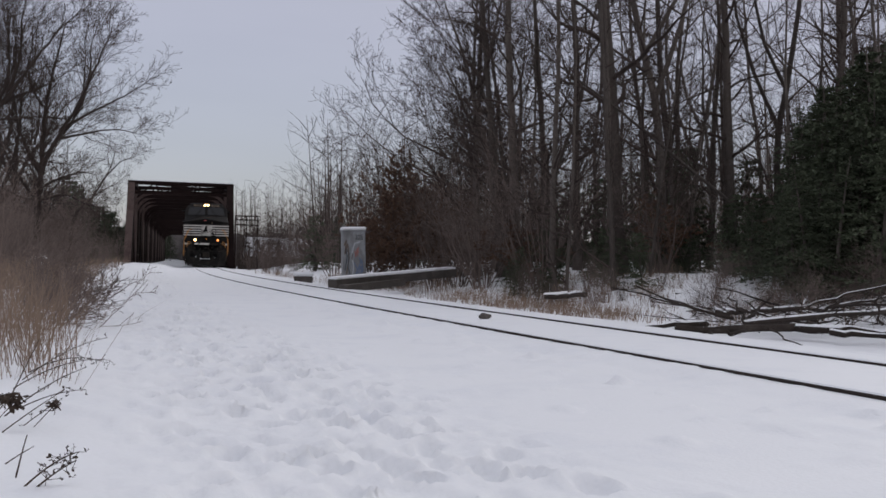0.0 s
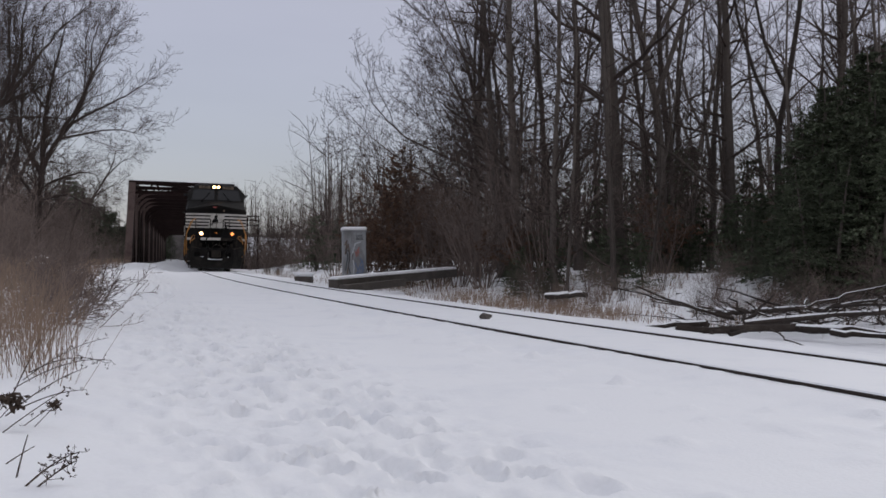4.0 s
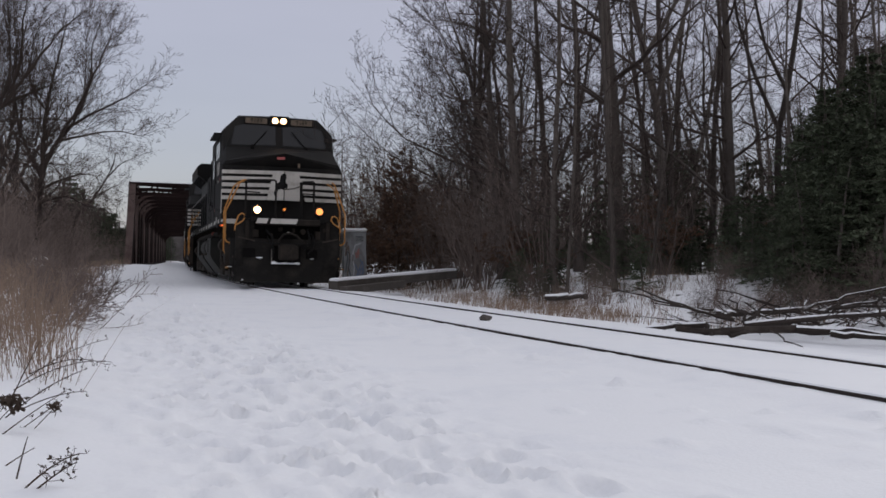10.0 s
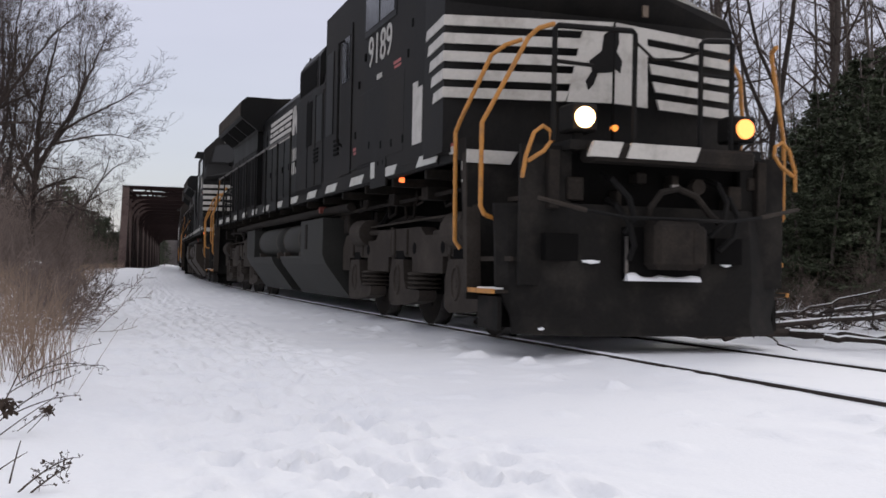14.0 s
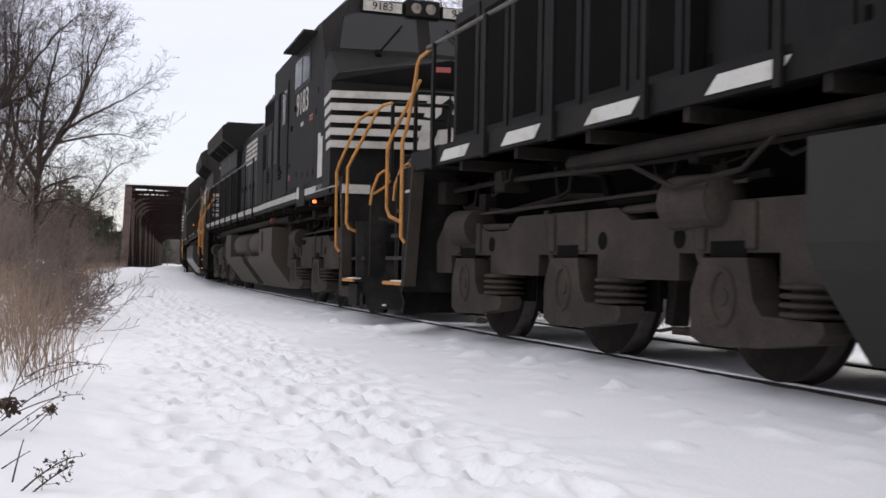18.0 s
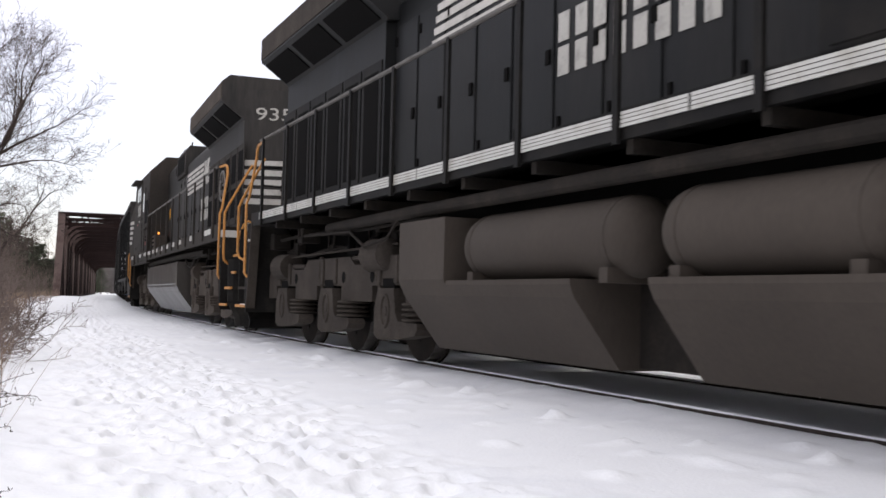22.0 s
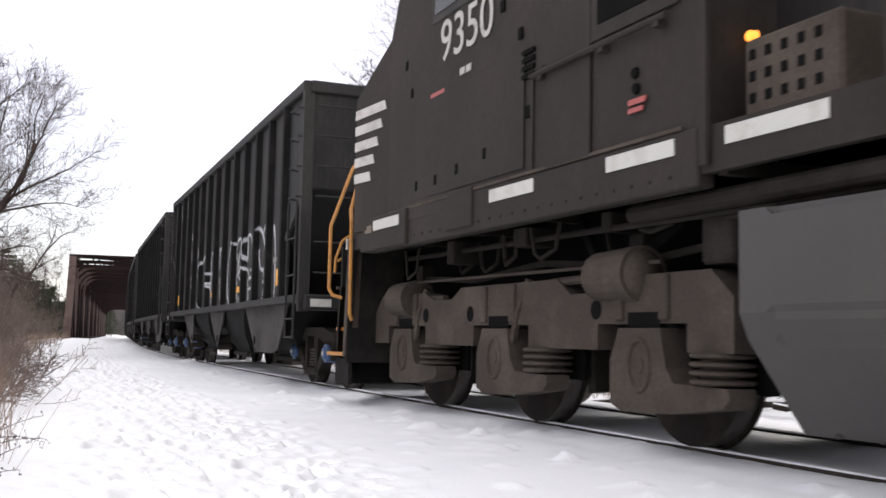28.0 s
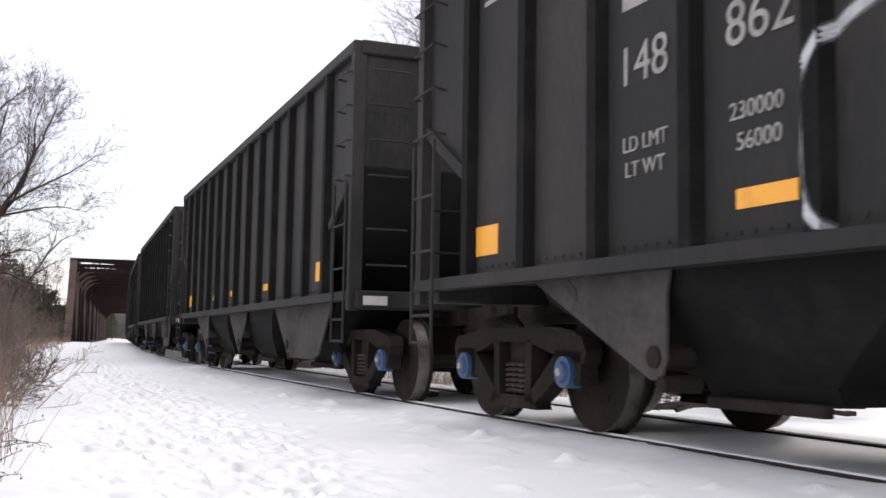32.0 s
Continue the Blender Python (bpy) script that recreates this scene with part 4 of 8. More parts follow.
def build_locomotive():
    loco = empty("locomotive", "black six-axle diesel locomotive with white nose stripes, dusty trucks", "locomotive", "locomotives of the train")
    # frame and walkway
    part("underframe", ubox(B(), 1.3, 21.0, -0.62, 0.62, 1.0, 1.70), DEEP, loco)
    part("walkway", ubox(B(), 1.95, 20.55, -1.44, 1.44, 1.78, 1.87), BLACK, loco)
    for sg in (-1, 1):
        part("side_sill", ubox(B(), 1.30, 21.0, *ys(sg, 1.44, 1.50), 1.69 if sg < 0 else 1.62, 1.885), BLACK, loco, "black side sill")
    # white reflector plates along the sill
    for sg in (-1, 1):
        plates = []
        if sg > 0:
            plates = [(2.20, 2.90), (4.75, 5.46), (6.42, 7.13), (7.55, 8.3), (8.9, 9.3), (9.8, 10.3), (11.0, 11.6), (12.3, 12.9), (13.6, 14.2), (14.9, 15.5), (17.0, 17.3), (19.16, 19.92)]
        part("cab_skirt", ubox(B(), 2.05, 7.34, *ys(sg, 1.40, 1.524), 1.70 if sg < 0 else 1.55, 1.89, 0.012), CAB_PAINT, loco, "dusty skirt under the cab")
        if sg > 0:
            part("nose_skirt", ubox(B(), 1.80, 3.05, 1.38, 1.566, 1.56, 1.90, 0.01), CAB_PAINT, loco)
            part("skirt_patch", ubox(B(), 1.95, 2.15, 1.564, 1.572, 1.745, 1.82), BOARD, loco, "dull tan plate on the skirt")
        for a, b in plates:
            part("reflector_plate", prism(B(), [(X(b), 1.755), (X(a), 1.755), (X(a), 1.855), (X(b), 1.855)], *(ys(sg, 1.498, 1.508) if a > 7.3 else ys(sg, 1.520, 1.532) if a > 3 else ys(sg, 1.562, 1.574))), REFLECT, loco, "white reflective plate")
    # cab and nose, one shell through five cross-sections

    def ring(u, w, zs, wt, zt, z0=1.78):
        return [(X(u), -w, z0), (X(u), -w, zs), (X(u), -wt, zt), (X(u), 0, zt + 0.03), (X(u), wt, zt), (X(u), w, zs), (X(u), w, z0)]
    shell = B()
    first = [nose_point(y, z) for y, z in ((-1.60, 1.78), (-1.60, 3.22), (-1.52, 3.33), (0, 3.56), (1.52, 3.33), (1.60, 3.22), (1.60, 1.78))]
    loft(shell, [first, ring(2.50, 1.53, 3.66, 1.46, 3.80), ring(2.80, 1.53, 4.28, 1.12, 4.68), ring(3.0, 1.53, 4.30, 1.10, 4.74), ring(7.34, 1.5, 4.30, 1.06, 4.74)])
    part("cab", shell, CAB_PAINT, loco, "dusty black cab with wide nose")
    # roof eyebrow over the side windows
    for sg in (-1, 1):
        part("sun_visor", prism(B(), [(X(4.95), 4.20), (X(3.15), 4.20), (X(3.15), 4.24), (X(4.95), 4.24)], *ys(sg, 1.40, 1.74)), BLACK, loco)
        fr = B()
        ubox(fr, 3.55, 4.95, *ys(sg, 1.515, 1.537), 3.52, 4.10, 0.01)
        fp = part("window_frame", fr, HOOD_BLACK, loco)
        for a, b in ((3.62, 4.2), (4.28, 4.88)):
            part("side_window", ubox(B(), a, b, *ys(sg, 1.530, 1.544), 3.60, 4.04), GLASS_DARK, fp, "dark cab side glass")
        part("cab_door", ubox(B(), 5.62, 6.22, *ys(sg, 1.515, 1.534), 1.9, 3.9, 0.006), CAB_PAINT, loco)
        part("door_glass", ubox(B(), 5.72, 6.12, *ys(sg, 1.527, 1.540), 3.15, 3.75), GLASS_DARK, loco)
        part("access_panel", ubox(B(), 3.2, 5.3, *ys(sg, 1.515, 1.532), 1.95, 2.85, 0.006), CAB_PAINT, loco)
        if sg < 0:
            part("nose_marker", prism(B(), [(X(2.86), 1.97), (X(2.54), 1.97), (X(2.54), 2.56), (X(2.70), 2.56), (X(2.70), 2.63), (X(2.86), 2.63)], *ys(sg, 1.524, 1.537)), WHITE, loco, "white vertical nose panel")
        for uu, zz in ((2.9, 3.25), (3.05, 2.95), (4.9, 3.25), (5.2, 2.95), (3.2, 2.04), (3.64, 2.04), (4.09, 2.07), (4.62, 2.12), (5.33, 2.32)):
            part("bolt_plate", ubox(B(), uu, uu + 0.06, *ys(sg, 1.516, 1.534), zz, zz + 0.09), DEEP, loco)
        for a, zz, w in ((5.30, 2.12, 0.17), (3.35, 2.92, 0.30)) if sg < 0 else ((5.86, 2.09, 0.16), (6.66, 2.09, 0.18), (3.52, 2.80, 0.30)):
            for k, h in ((0, 0.036), (1, 0.030)):
                part("warning_label", ubox(B(), a, a + w - 0.03 * k, *ys(sg, 1.516, 1.5275), zz + 0.05 - 0.05 * k, zz + 0.05 - 0.05 * k + h), RED, loco, "small red warning label")
        if sg > 0:
            for uu, zz in ((5.92, 2.30), (6.72, 2.30), (6.73, 2.20), (5.93, 2.20)):
                part("lock_hole", bar(B(), (X(uu), 1.51, zz + 0.04), (X(uu), 1.529, zz + 0.04), 0.038, 0.032, 10), DEEP, loco)
            part("cab_screen", ubox(B(), 6.30, 7.05, 1.515, 1.532, 2.76, 3.46, 0.006), DEEP, loco, "dark screened opening")
            part("screen_frame", ubox(B(), 5.56, 7.16, 1.515, 1.526, 2.66, 3.70, 0.004), CAB_PAINT, loco)
            ledge = part("grab_ledge", bar(B(), (X(5.46), 1.56, 2.60), (X(7.10), 1.56, 2.60), 0.022, 0.022, 7), BLACK, loco, "black rail along the cab side")
            for uu in (5.6, 6.4, 7.0):
                part("ledge_bracket", ubox(B(), uu - 0.03, uu + 0.03, 1.50, 1.57, 2.55, 2.60), BLACK, ledge)
            part("seam_strip", ubox(B(), 2.75, 5.25, 1.516, 1.529, 2.655, 2.68), CAB_PAINT, loco)
            part("seam_strip", ubox(B(), 2.35, 7.20, 1.522, 1.531, 1.895, 1.918), GRIME, loco, "scuffed seam above the skirt")
            part("seam_strip", ubox(B(), 5.40, 5.44, 1.516, 1.529, 1.92, 2.66), CAB_PAINT, loco)
            part("jack_pad", ubox(B(), 3.95, 4.45, 1.50, 1.545, 1.60, 1.93, 0.01), CAB_PAINT, loco)
            part("hood_placard", ubox(B(), 8.02, 8.20, 0.962, 0.972, 2.83, 3.11), ORANGE, loco, "yellow placard on the hood")
            for k in range(26):
                part("skirt_rivet", ubox(B(), 2.2 + 0.195 * k, 2.22 + 0.195 * k, 1.52, 1.53, 1.62, 1.64), GRIME_DARK, loco)
        else:
            # raised frame of the large side panel, a long grab rail, and the sill's pocket
            for u0, u1, z0, z1 in ((3.0, 5.95, 1.925, 1.945), (3.0, 3.02, 1.945, 2.78), (3.0, 4.9, 2.76, 2.78), (5.93, 5.955, 1.93, 3.9)):
                part("seam_strip", ubox(B(), u0, u1, -1.529, -1.516, z0, z1), BLACK, loco)
            part("sill_pocket", ubox(B(), 3.88, 4.55, -1.536, -1.50, 1.62, 1.96, 0.008), CAB_PAINT, loco)
            for uu in (4.0, 4.2):
                part("lock_hole", bar(B(), (X(uu), -1.53, 1.90), (X(uu), -1.538, 1.90), 0.025, 0.025, 8), DEEP, loco)
            part("pocket_reflector", ubox(B(), 4.34, 4.52, -1.541, -1.535, 1.74, 1.93), REFLECT, loco, "scuffed pale plate")
            part("cab_grab_rail", pipe(B(), [(X(6.08), -1.52, 2.3), (X(6.08), -1.60, 2.35), (X(6.08), -1.60, 3.7), (X(6.08), -1.52, 3.75)], 0.02, 6), BLACK, loco, "black vertical grab rail")
            part("corner_marker", ubox(B(), 1.52, 1.72, -1.515, -1.497, 1.76, 1.83), REFLECT, loco, "small red and white marker")
            part("corner_marker", ubox(B(), 1.52, 1.72, -1.515, -1.497, 1.83, 1.86), RED, loco)
        for k in range(4):
            zz = (2.22 if sg < 0 else 2.62) + k * 0.062
            u0, u1 = (6.33, 6.60) if sg < 0 else (5.27, 5.45)
            part("cab_louvre", ubox(B(), u0, u1, *ys(sg, 1.515, 1.536), zz, zz + 0.034), DEEP, loco)
    # windscreens
    slope = (2.80 - 2.50) / (4.68 - 3.80)
    for sg in (-1, 1):
        bm = B()
        q = [(0.10, 3.90), (1.32, 3.86), (1.22, 4.38), (1.02, 4.46), (0.10, 4.46)]
        a = [bm.verts.new((X(2.50 + slope * (z - 3.80)) + 0.012, sg * y, z)) for y, z in q]
        b = [bm.verts.new((X(2.50 + slope * (z - 3.80)) - 0.03, sg * y, z)) for y, z in q]
        bm.faces.new(a)
        bm.faces.new(b[::-1])
        for i in range(5):
            bm.faces.new((a[i], b[i], b[(i + 1) % 5], a[(i + 1) % 5]))
        part("windscreen", bm, GLASS_DARK, loco, "dark windscreen")
        wp = B()
        bar(wp, (X(2.47), sg * 0.75, 3.82), (X(2.60), sg * 0.35, 4.30), 0.012, 0.012, 5)
        bar(wp, (X(2.40), sg * 0.75, 3.76), (X(2.50), sg * 0.75, 3.86), 0.05, 0.04, 8)
        part("wiper", wp, DEEP, loco)
        nb = B()
        box(nb, X(2.95), X(2.70), *ys(sg, 0.30, 0.96), 4.49, 4.67, 0.01)
        part("number_board", nb, BLACK, loco, "number board")
        part("board_face", box(B(), X(2.70), X(2.692), *ys(sg, 0.33, 0.93), 4.505, 4.655), BOARD, loco, "dull amber number board face")
    hl = B()
    box(hl, X(2.95), X(2.66), -0.27, 0.27, 4.47, 4.74, 0.02)
    part("headlight_housing", hl, BLACK, loco)
    for y in (-0.115, 0.115):
        part("headlight_lens", bar(B(), (X(2.67), y, 4.60), (X(2.64), y, 4.60), 0.085, 0.08, 18), FLASH, loco, "lit twin headlight")
    part("nose_lamp", bar(B(), (X(NOSE_U) - 0.02, 0.02, 2.06), (X(NOSE_U) + 0.03, 0.02, 2.06), 0.035, 0.03, 12), AMBER, loco, "small amber nose lamp")
    # nose stripes and middle badge
    for sg in (-1, 1):
        for k in range(5):
            z0 = 2.30 + 0.172 * k
            inner = 0.34 - 0.055 * k + (0.02 if sg < 0 else 0.16)
            bm = B()
            nose_patch(bm, [(sg * (inner + 0.10), z0), (sg * 1.60, z0), (sg * 1.60, z0 + 0.098), (sg * (inner + 0.06), z0 + 0.098)])
            part("nose_stripe", bm, WHITE, loco, "white horizontal nose stripe")
            bm = B()
            back = 0.40 + 0.085 * k
            for off in (0.010, -0.02):
                vs = [bm.verts.new((X(NOSE_U + NOSE_V + d), sg * (NOSE_W - 0.085 * d + off), z)) for d, z in ((-0.006, z0), (back, z0 - 0.01), (back - 0.04, z0 + 0.088), (-0.006, z0 + 0.098))]
                bm.faces.new(vs)
            vs = bm.verts[:]
            for i in range(4):
                bm.faces.new((vs[i], vs[(i + 1) % 4], vs[4 + (i + 1) % 4], vs[4 + i]))
            part("nose_stripe_end", bm, WHITE, loco, "white stripe end")
        bm = B()
        nose_patch(bm, [(0.0, 2.30), (sg * 0.44, 2.30), (sg * (0.28 if sg < 0 else 0.42), 3.085), (0.0, 3.085)], 0.008)
        part("nose_badge_ground", bm, WHITE, loco, "white badge ground")
    bm = B()
    nose_patch(bm, [(-0.005, 2.60), (-0.20, 2.58), (-0.24, 2.70), (-0.12, 2.80), (-0.10, 2.96), (-0.005, 3.03)], 0.016)
    nose_patch(bm, [(-0.20, 2.62), (-0.27, 2.50), (-0.24, 2.42), (-0.19, 2.48), (-0.15, 2.60)], 0.016)
    nose_patch(bm, [(0.005, 2.64), (0.005, 3.03), (0.05, 2.99), (0.06, 2.90), (0.03, 2.80), (0.10, 2.72), (0.08, 2.60)], 0.016)
    part("nose_badge", bm, BLACK, loco, "black emblem shape")
    part("nose_door_line", box(B(), X(NOSE_U) - 0.01, X(NOSE_U) + 0.012, -0.012, 0.012, 1.80, 3.08), DEEP, loco)
    lab = B()
    nose_patch(lab, [(-0.20, 3.39), (0.0, 3.39), (0.0, 3.46), (-0.20, 3.46)], 0.010)
    part("nose_label", lab, RED, loco, "small red nose label")
    lab = B()
    nose_patch(lab, [(0.36, 3.20), (0.43, 3.20), (0.43, 3.31), (0.36, 3.31)], 0.008)
    part("nose_label", lab, BOARD, loco, "small tan nose label")
    # full-width cabinet behind the cab on the engineer's side
    part("control_cabinet", ubox(B(), 7.34, 9.55, -1.5, -0.96, 1.78, 3.42, 0.03), BLACK, loco, "black equipment cabinet")
    for a, b in ((7.42, 7.9), (7.98, 8.5), (8.58, 9.45)):
        part("cabinet_door", ubox(B(), a, b, -1.512, -1.498, 1.9, 3.3, 0.006), BLACK, loco)
    for k in range(4):
        part("louvre", ubox(B(), 7.70, 8.04, -1.524, -1.508, 2.25 + 0.06 * k, 2.283 + 0.06 * k), DEEP, loco)
    for a in (6.75, 7.46, 8.20):
        part("recessed_door", ubox(B(), a, a + 0.42, -1.520, -1.508, 2.55, 3.75 if a < 7 else 3.25, 0.006), DEEP if a > 8 else HOOD_BLACK, loco)
    bb = part("battery_box", ubox(B(), 7.58, 8.28, 1.02, 1.40, 1.86, 2.33, 0.02), GRIME, loco, "perforated grey equipment box")
    for i in range(5):
        for k in range(3):
            part("vent_hole", ubox(B(), 7.63 + 0.12 * i, 7.675 + 0.12 * i, 1.395, 1.407, 1.97 + 0.12 * k, 2.025 + 0.12 * k), DEEP, bb)
    part("step_lamp", bar(B(), (X(7.42), 1.18, 2.43), (X(7.42), 1.23, 2.43), 0.036, 0.03, 12), AMBER, loco, "small amber lamp")
    part("step_lamp", bar(B(), (X(3.50), -1.42, 1.655), (X(3.50), -1.47, 1.655), 0.030, 0.024, 10), RED_GLOW, loco, "small red-orange lamp")
    for e in (-1, 1):
        part("step_lamp", box(B(), *sorted((e * X(0.54), e * X(0.66))), 1.22, 1.26, 0.61, 0.64, 0.01), AMBER, loco, "small amber lamp")

    # hood
    def hood(u0, u1, w, zs, wt, zt, z0=1.78):
        bm = B()
        loft(bm, [[(X(u), -w, z0), (X(u), -w, zs), (X(u), -wt, zt), (X(u), wt, zt), (X(u), w, zs), (X(u), w, z0)] for u in (u0, u1)])
        return bm
    part("hood", hood(6.9, 9.0, 0.95, 4.22, 0.82, 4.42), HOOD_BLACK, loco)
    part("blower_housing", hood(10.0, 11.8, 1.02, 4.34, 0.92, 4.52, 3.76), HOOD_BLACK, loco, "raised air intake housing")
    part("hood", hood(9.0, 16.55, 0.95, 3.98, 0.76, 4.20), HOOD_BLACK, loco, "long black engine hood")
    for sg in (-1, 1):
        part("intake_grille", ubox(B(), 10.2, 11.65, *ys(sg, 1.015, 1.035), 3.84, 4.30), DEEP, loco, "dark intake grille")
        part("grille_frame", ubox(B(), 10.12, 11.73, *ys(sg, 1.012, 1.028), 3.78, 4.36, 0.005), BLACK, loco)
    # radiator cab with flared wings
    part("radiator_cab", hood(16.55, 20.67, 1.08, 3.55, 1.08, 4.0), HOOD_BLACK, loco)
    bm = B()
    low = [bm.verts.new((X(u), y, 1.78)) for u, y in ((20.67, -1.08), (20.67, 1.08), (20.92, 0.0))]
    top = [bm.verts.new((X(u), y, 4.35)) for u, y in ((20.67, -1.08), (20.67, 1.08), (20.92, 0.0))]
    bm.faces.new(low)
    bm.faces.new(top[::-1])
    for i in range(3):
        bm.faces.new((low[i], top[i], top[(i + 1) % 3], low[(i + 1) % 3]))
    part("hood_end", bm, HOOD_BLACK, loco, "hood end with two slanting faces")
    wing = B()
    loft(wing, [[(X(u), -1.08, 3.80), (X(u), -1.50, 4.11), (X(u), -1.50, 4.46), (X(u), -1.36, 4.58), (X(u), 1.36, 4.58), (X(u), 1.50, 4.46), (X(u), 1.50, 4.11), (X(u), 1.08, 3.80)] for u in (16.45, 20.68)])
    part("radiator_wing", wing, HOOD_BLACK, loco, "flared radiator housing")
    for sg in (-1, 1):
        part("radiator_edge", ubox(B(), 16.47, 20.66, *ys(sg, 1.498, 1.512), 4.14, 4.44), GRIME, loco, "grey-green radiator edge")
        for a in (16.6, 18.0, 19.4):
            sc = B()
            prism(sc, [(X(a), 0), (X(a + 1.2), 0), (X(a + 1.2), 0.02), (X(a), 0.02)], -0.2, 0.2)
            m = Matrix.Translation((0, sg * 1.295, 3.94)) @ Matrix.Rotation(sg * math.atan2(0.31, 0.42), 4, "X")
            for v in sc.verts:
                v.co = m @ v.co
            part("radiator_screen", sc, DEEP, loco)
        for a in (16.62, 17.33, 18.04, 18.75, 19.46, 20.17):
            part("radiator_door", ubox(B(), a, a + 0.65, *ys(sg, 1.078, 1.096), 1.95, 3.38, 0.008), CAB_PAINT, loco)
            for z0, z1 in ((2.08, 2.62), (2.72, 3.26)) if sg > 0 else ((2.08, 3.26),):
                part("door_screen", ubox(B(), a + 0.09, a + 0.56, *ys(sg, 1.09, 1.101), z0, z1), DEEP, loco)
    for u in (17.2, 19.2):
        fan = B()
        bar(fan, (X(u), 0, 4.57), (X(u), 0, 4.62), 0.75, 0.75, 24)
        part("radiator_fan", fan, GRIME_DARK, loco)
    part("exhaust_stack", ubox(B(), 14.4, 15.4, -0.35, 0.35, 4.18, 4.46, 0.03), DEEP, loco)
    for u, z, w in ((10.1, 4.50, 0.85), (11.7, 4.50, 0.85), (12.9, 4.18, 0.70), (6.2, 4.74, 0.9)):
        for sg in (-1, 1):
            eye = B()
            for i in range(10):
                a, b = 2 * math.pi * i / 10, 2 * math.pi * (i + 1) / 10
                beam(eye, (X(u) + 0.06 * math.cos(a), sg * w, z + 0.06 + 0.06 * math.sin(a)), (X(u) + 0.06 * math.cos(b), sg * w, z + 0.06 + 0.06 * math.sin(b)), 0.025, 0.025)
            part("lifting_eye", eye, BLACK, loco)
    horn = B()
    for k in (-0.12, 0, 0.12):
        bar(horn, (X(5.2), k, 4.86), (X(4.8), k, 4.86), 0.03, 0.07, 10)
    box(horn, X(5.3), X(5.1), -0.2, 0.2, 4.74, 4.82)
    part("horn", horn, GRIME_DARK, loco)
    # engine room doors, hinges and handles
    for sg in (-1, 1):
        doors = [(10.05, 10.7), (10.78, 11.43), (11.51, 12.16), (12.24, 12.89), (12.97, 13.62), (13.70, 14.35), (14.43, 15.08), (15.16, 15.82), (15.88, 16.5)]
        for i, (a, b) in enumerate(doors):
            d = part("engine_door", ubox(B(), a, b, *ys(sg, 0.946, 0.966), 1.88, 3.72, 0.008), HOOD_BLACK, loco)
            part("door_latch", ubox(B(), a + 0.04, a + 0.10, *ys(sg, 0.963, 0.985), 2.6, 2.72), DEEP, d)
            for z in (2.05, 3.5):
                part("hinge", ubox(B(), b - 0.05, b - 0.01, *ys(sg, 0.963, 0.98), z, z + 0.10), DEEP, d)
        # white side stripes and worn sign blocks on the hood
        # on either side the stripes lead from the left up to the emblem
        zb = 3.26 if sg < 0 else 3.16
        for k in range(5):
            z0 = zb + 0.118 * k
            a, b = (15.45 - 0.04 * k, 12.9 - 0.03 * k) if sg < 0 else (14.78 + 0.03 * k, 12.0)
            part("side_stripe", prism(B(), [(X(a), z0), (X(b), z0), (X(b), z0 + 0.074), (X(a), z0 + 0.074)], *ys(sg, 0.968, 0.976)), WHITE, loco, "white side stripe")
        for pts in ([(12.50, 2.98), (12.30, 2.98), (12.20, 3.60), (12.40, 3.60)], [(12.38, 3.60), (12.22, 3.60), (11.98, 2.98), (12.14, 2.98)], [(12.12, 2.98), (11.94, 2.98), (11.84, 3.60), (12.02, 3.60)],
                    [(11.80, 3.46), (11.30, 3.46), (11.30, 3.60), (11.78, 3.60)], [(11.82, 3.24), (11.36, 3.24), (11.32, 3.36), (11.80, 3.36)], [(11.82, 2.98), (11.40, 2.98), (11.36, 3.12), (11.84, 3.12)]):
            q = [(12.8 - (12.5 - a) * 1.32 if sg < 0 else 14.92 + (12.5 - a) * 1.18, zb + (z - 2.98) * 0.9) for a, z in pts]
            part("side_mark", prism(B(), [(X(a), z) for a, z in q], *ys(sg, 0.968, 0.976)), WHITE, loco, "white emblem stroke")
        for row, n in enumerate((7, 8)):
            for i in range(n):
                zz = (2.745 if sg < 0 else 2.62) - 0.275 * row
                a0 = 12.88 - i * 0.262 if sg < 0 else 14.65 + i * 0.235
                part("sign_block", ubox(B(), *sorted((a0, a0 - 0.165 if sg < 0 else a0 + 0.145)), *ys(sg, 0.968, 0.974), zz, zz + 0.235), LETTER, loco, "pale lettering block")
    # grilled doors and round plate on the long hood of the fireman's side
    for a, z0, z1 in ((16.2, 2.0, 2.6), (16.2, 2.75, 3.3)):
        part("vent_screen", ubox(B(), a - 0.1, a + 0.25, 0.966, 0.98, z0, z1), DEEP, loco)
    hw = part("handbrake_wheel", torus(B(), (X(19.16), 1.20, 2.73), 0.29, 0.29, 0.018, 26, 6), STEEL, loco, "grey steel handbrake wheel")
    for k in range(5):
        a = 2 * math.pi * k / 5 + 0.5
        part("wheel_spoke", bar(B(), (X(19.16), 1.2, 2.73), (X(19.16) + 0.285 * math.cos(a), 1.20, 2.73 + 0.285 * math.sin(a)), 0.022, 0.015, 6), STEEL, hw)
    part("wheel_hub", bar(B(), (X(19.16), 1.08, 2.73), (X(19.16), 1.22, 2.73), 0.09, 0.08, 12), GRIME_DARK, hw)
    # rear end of the hood: stripes, badge and lamp

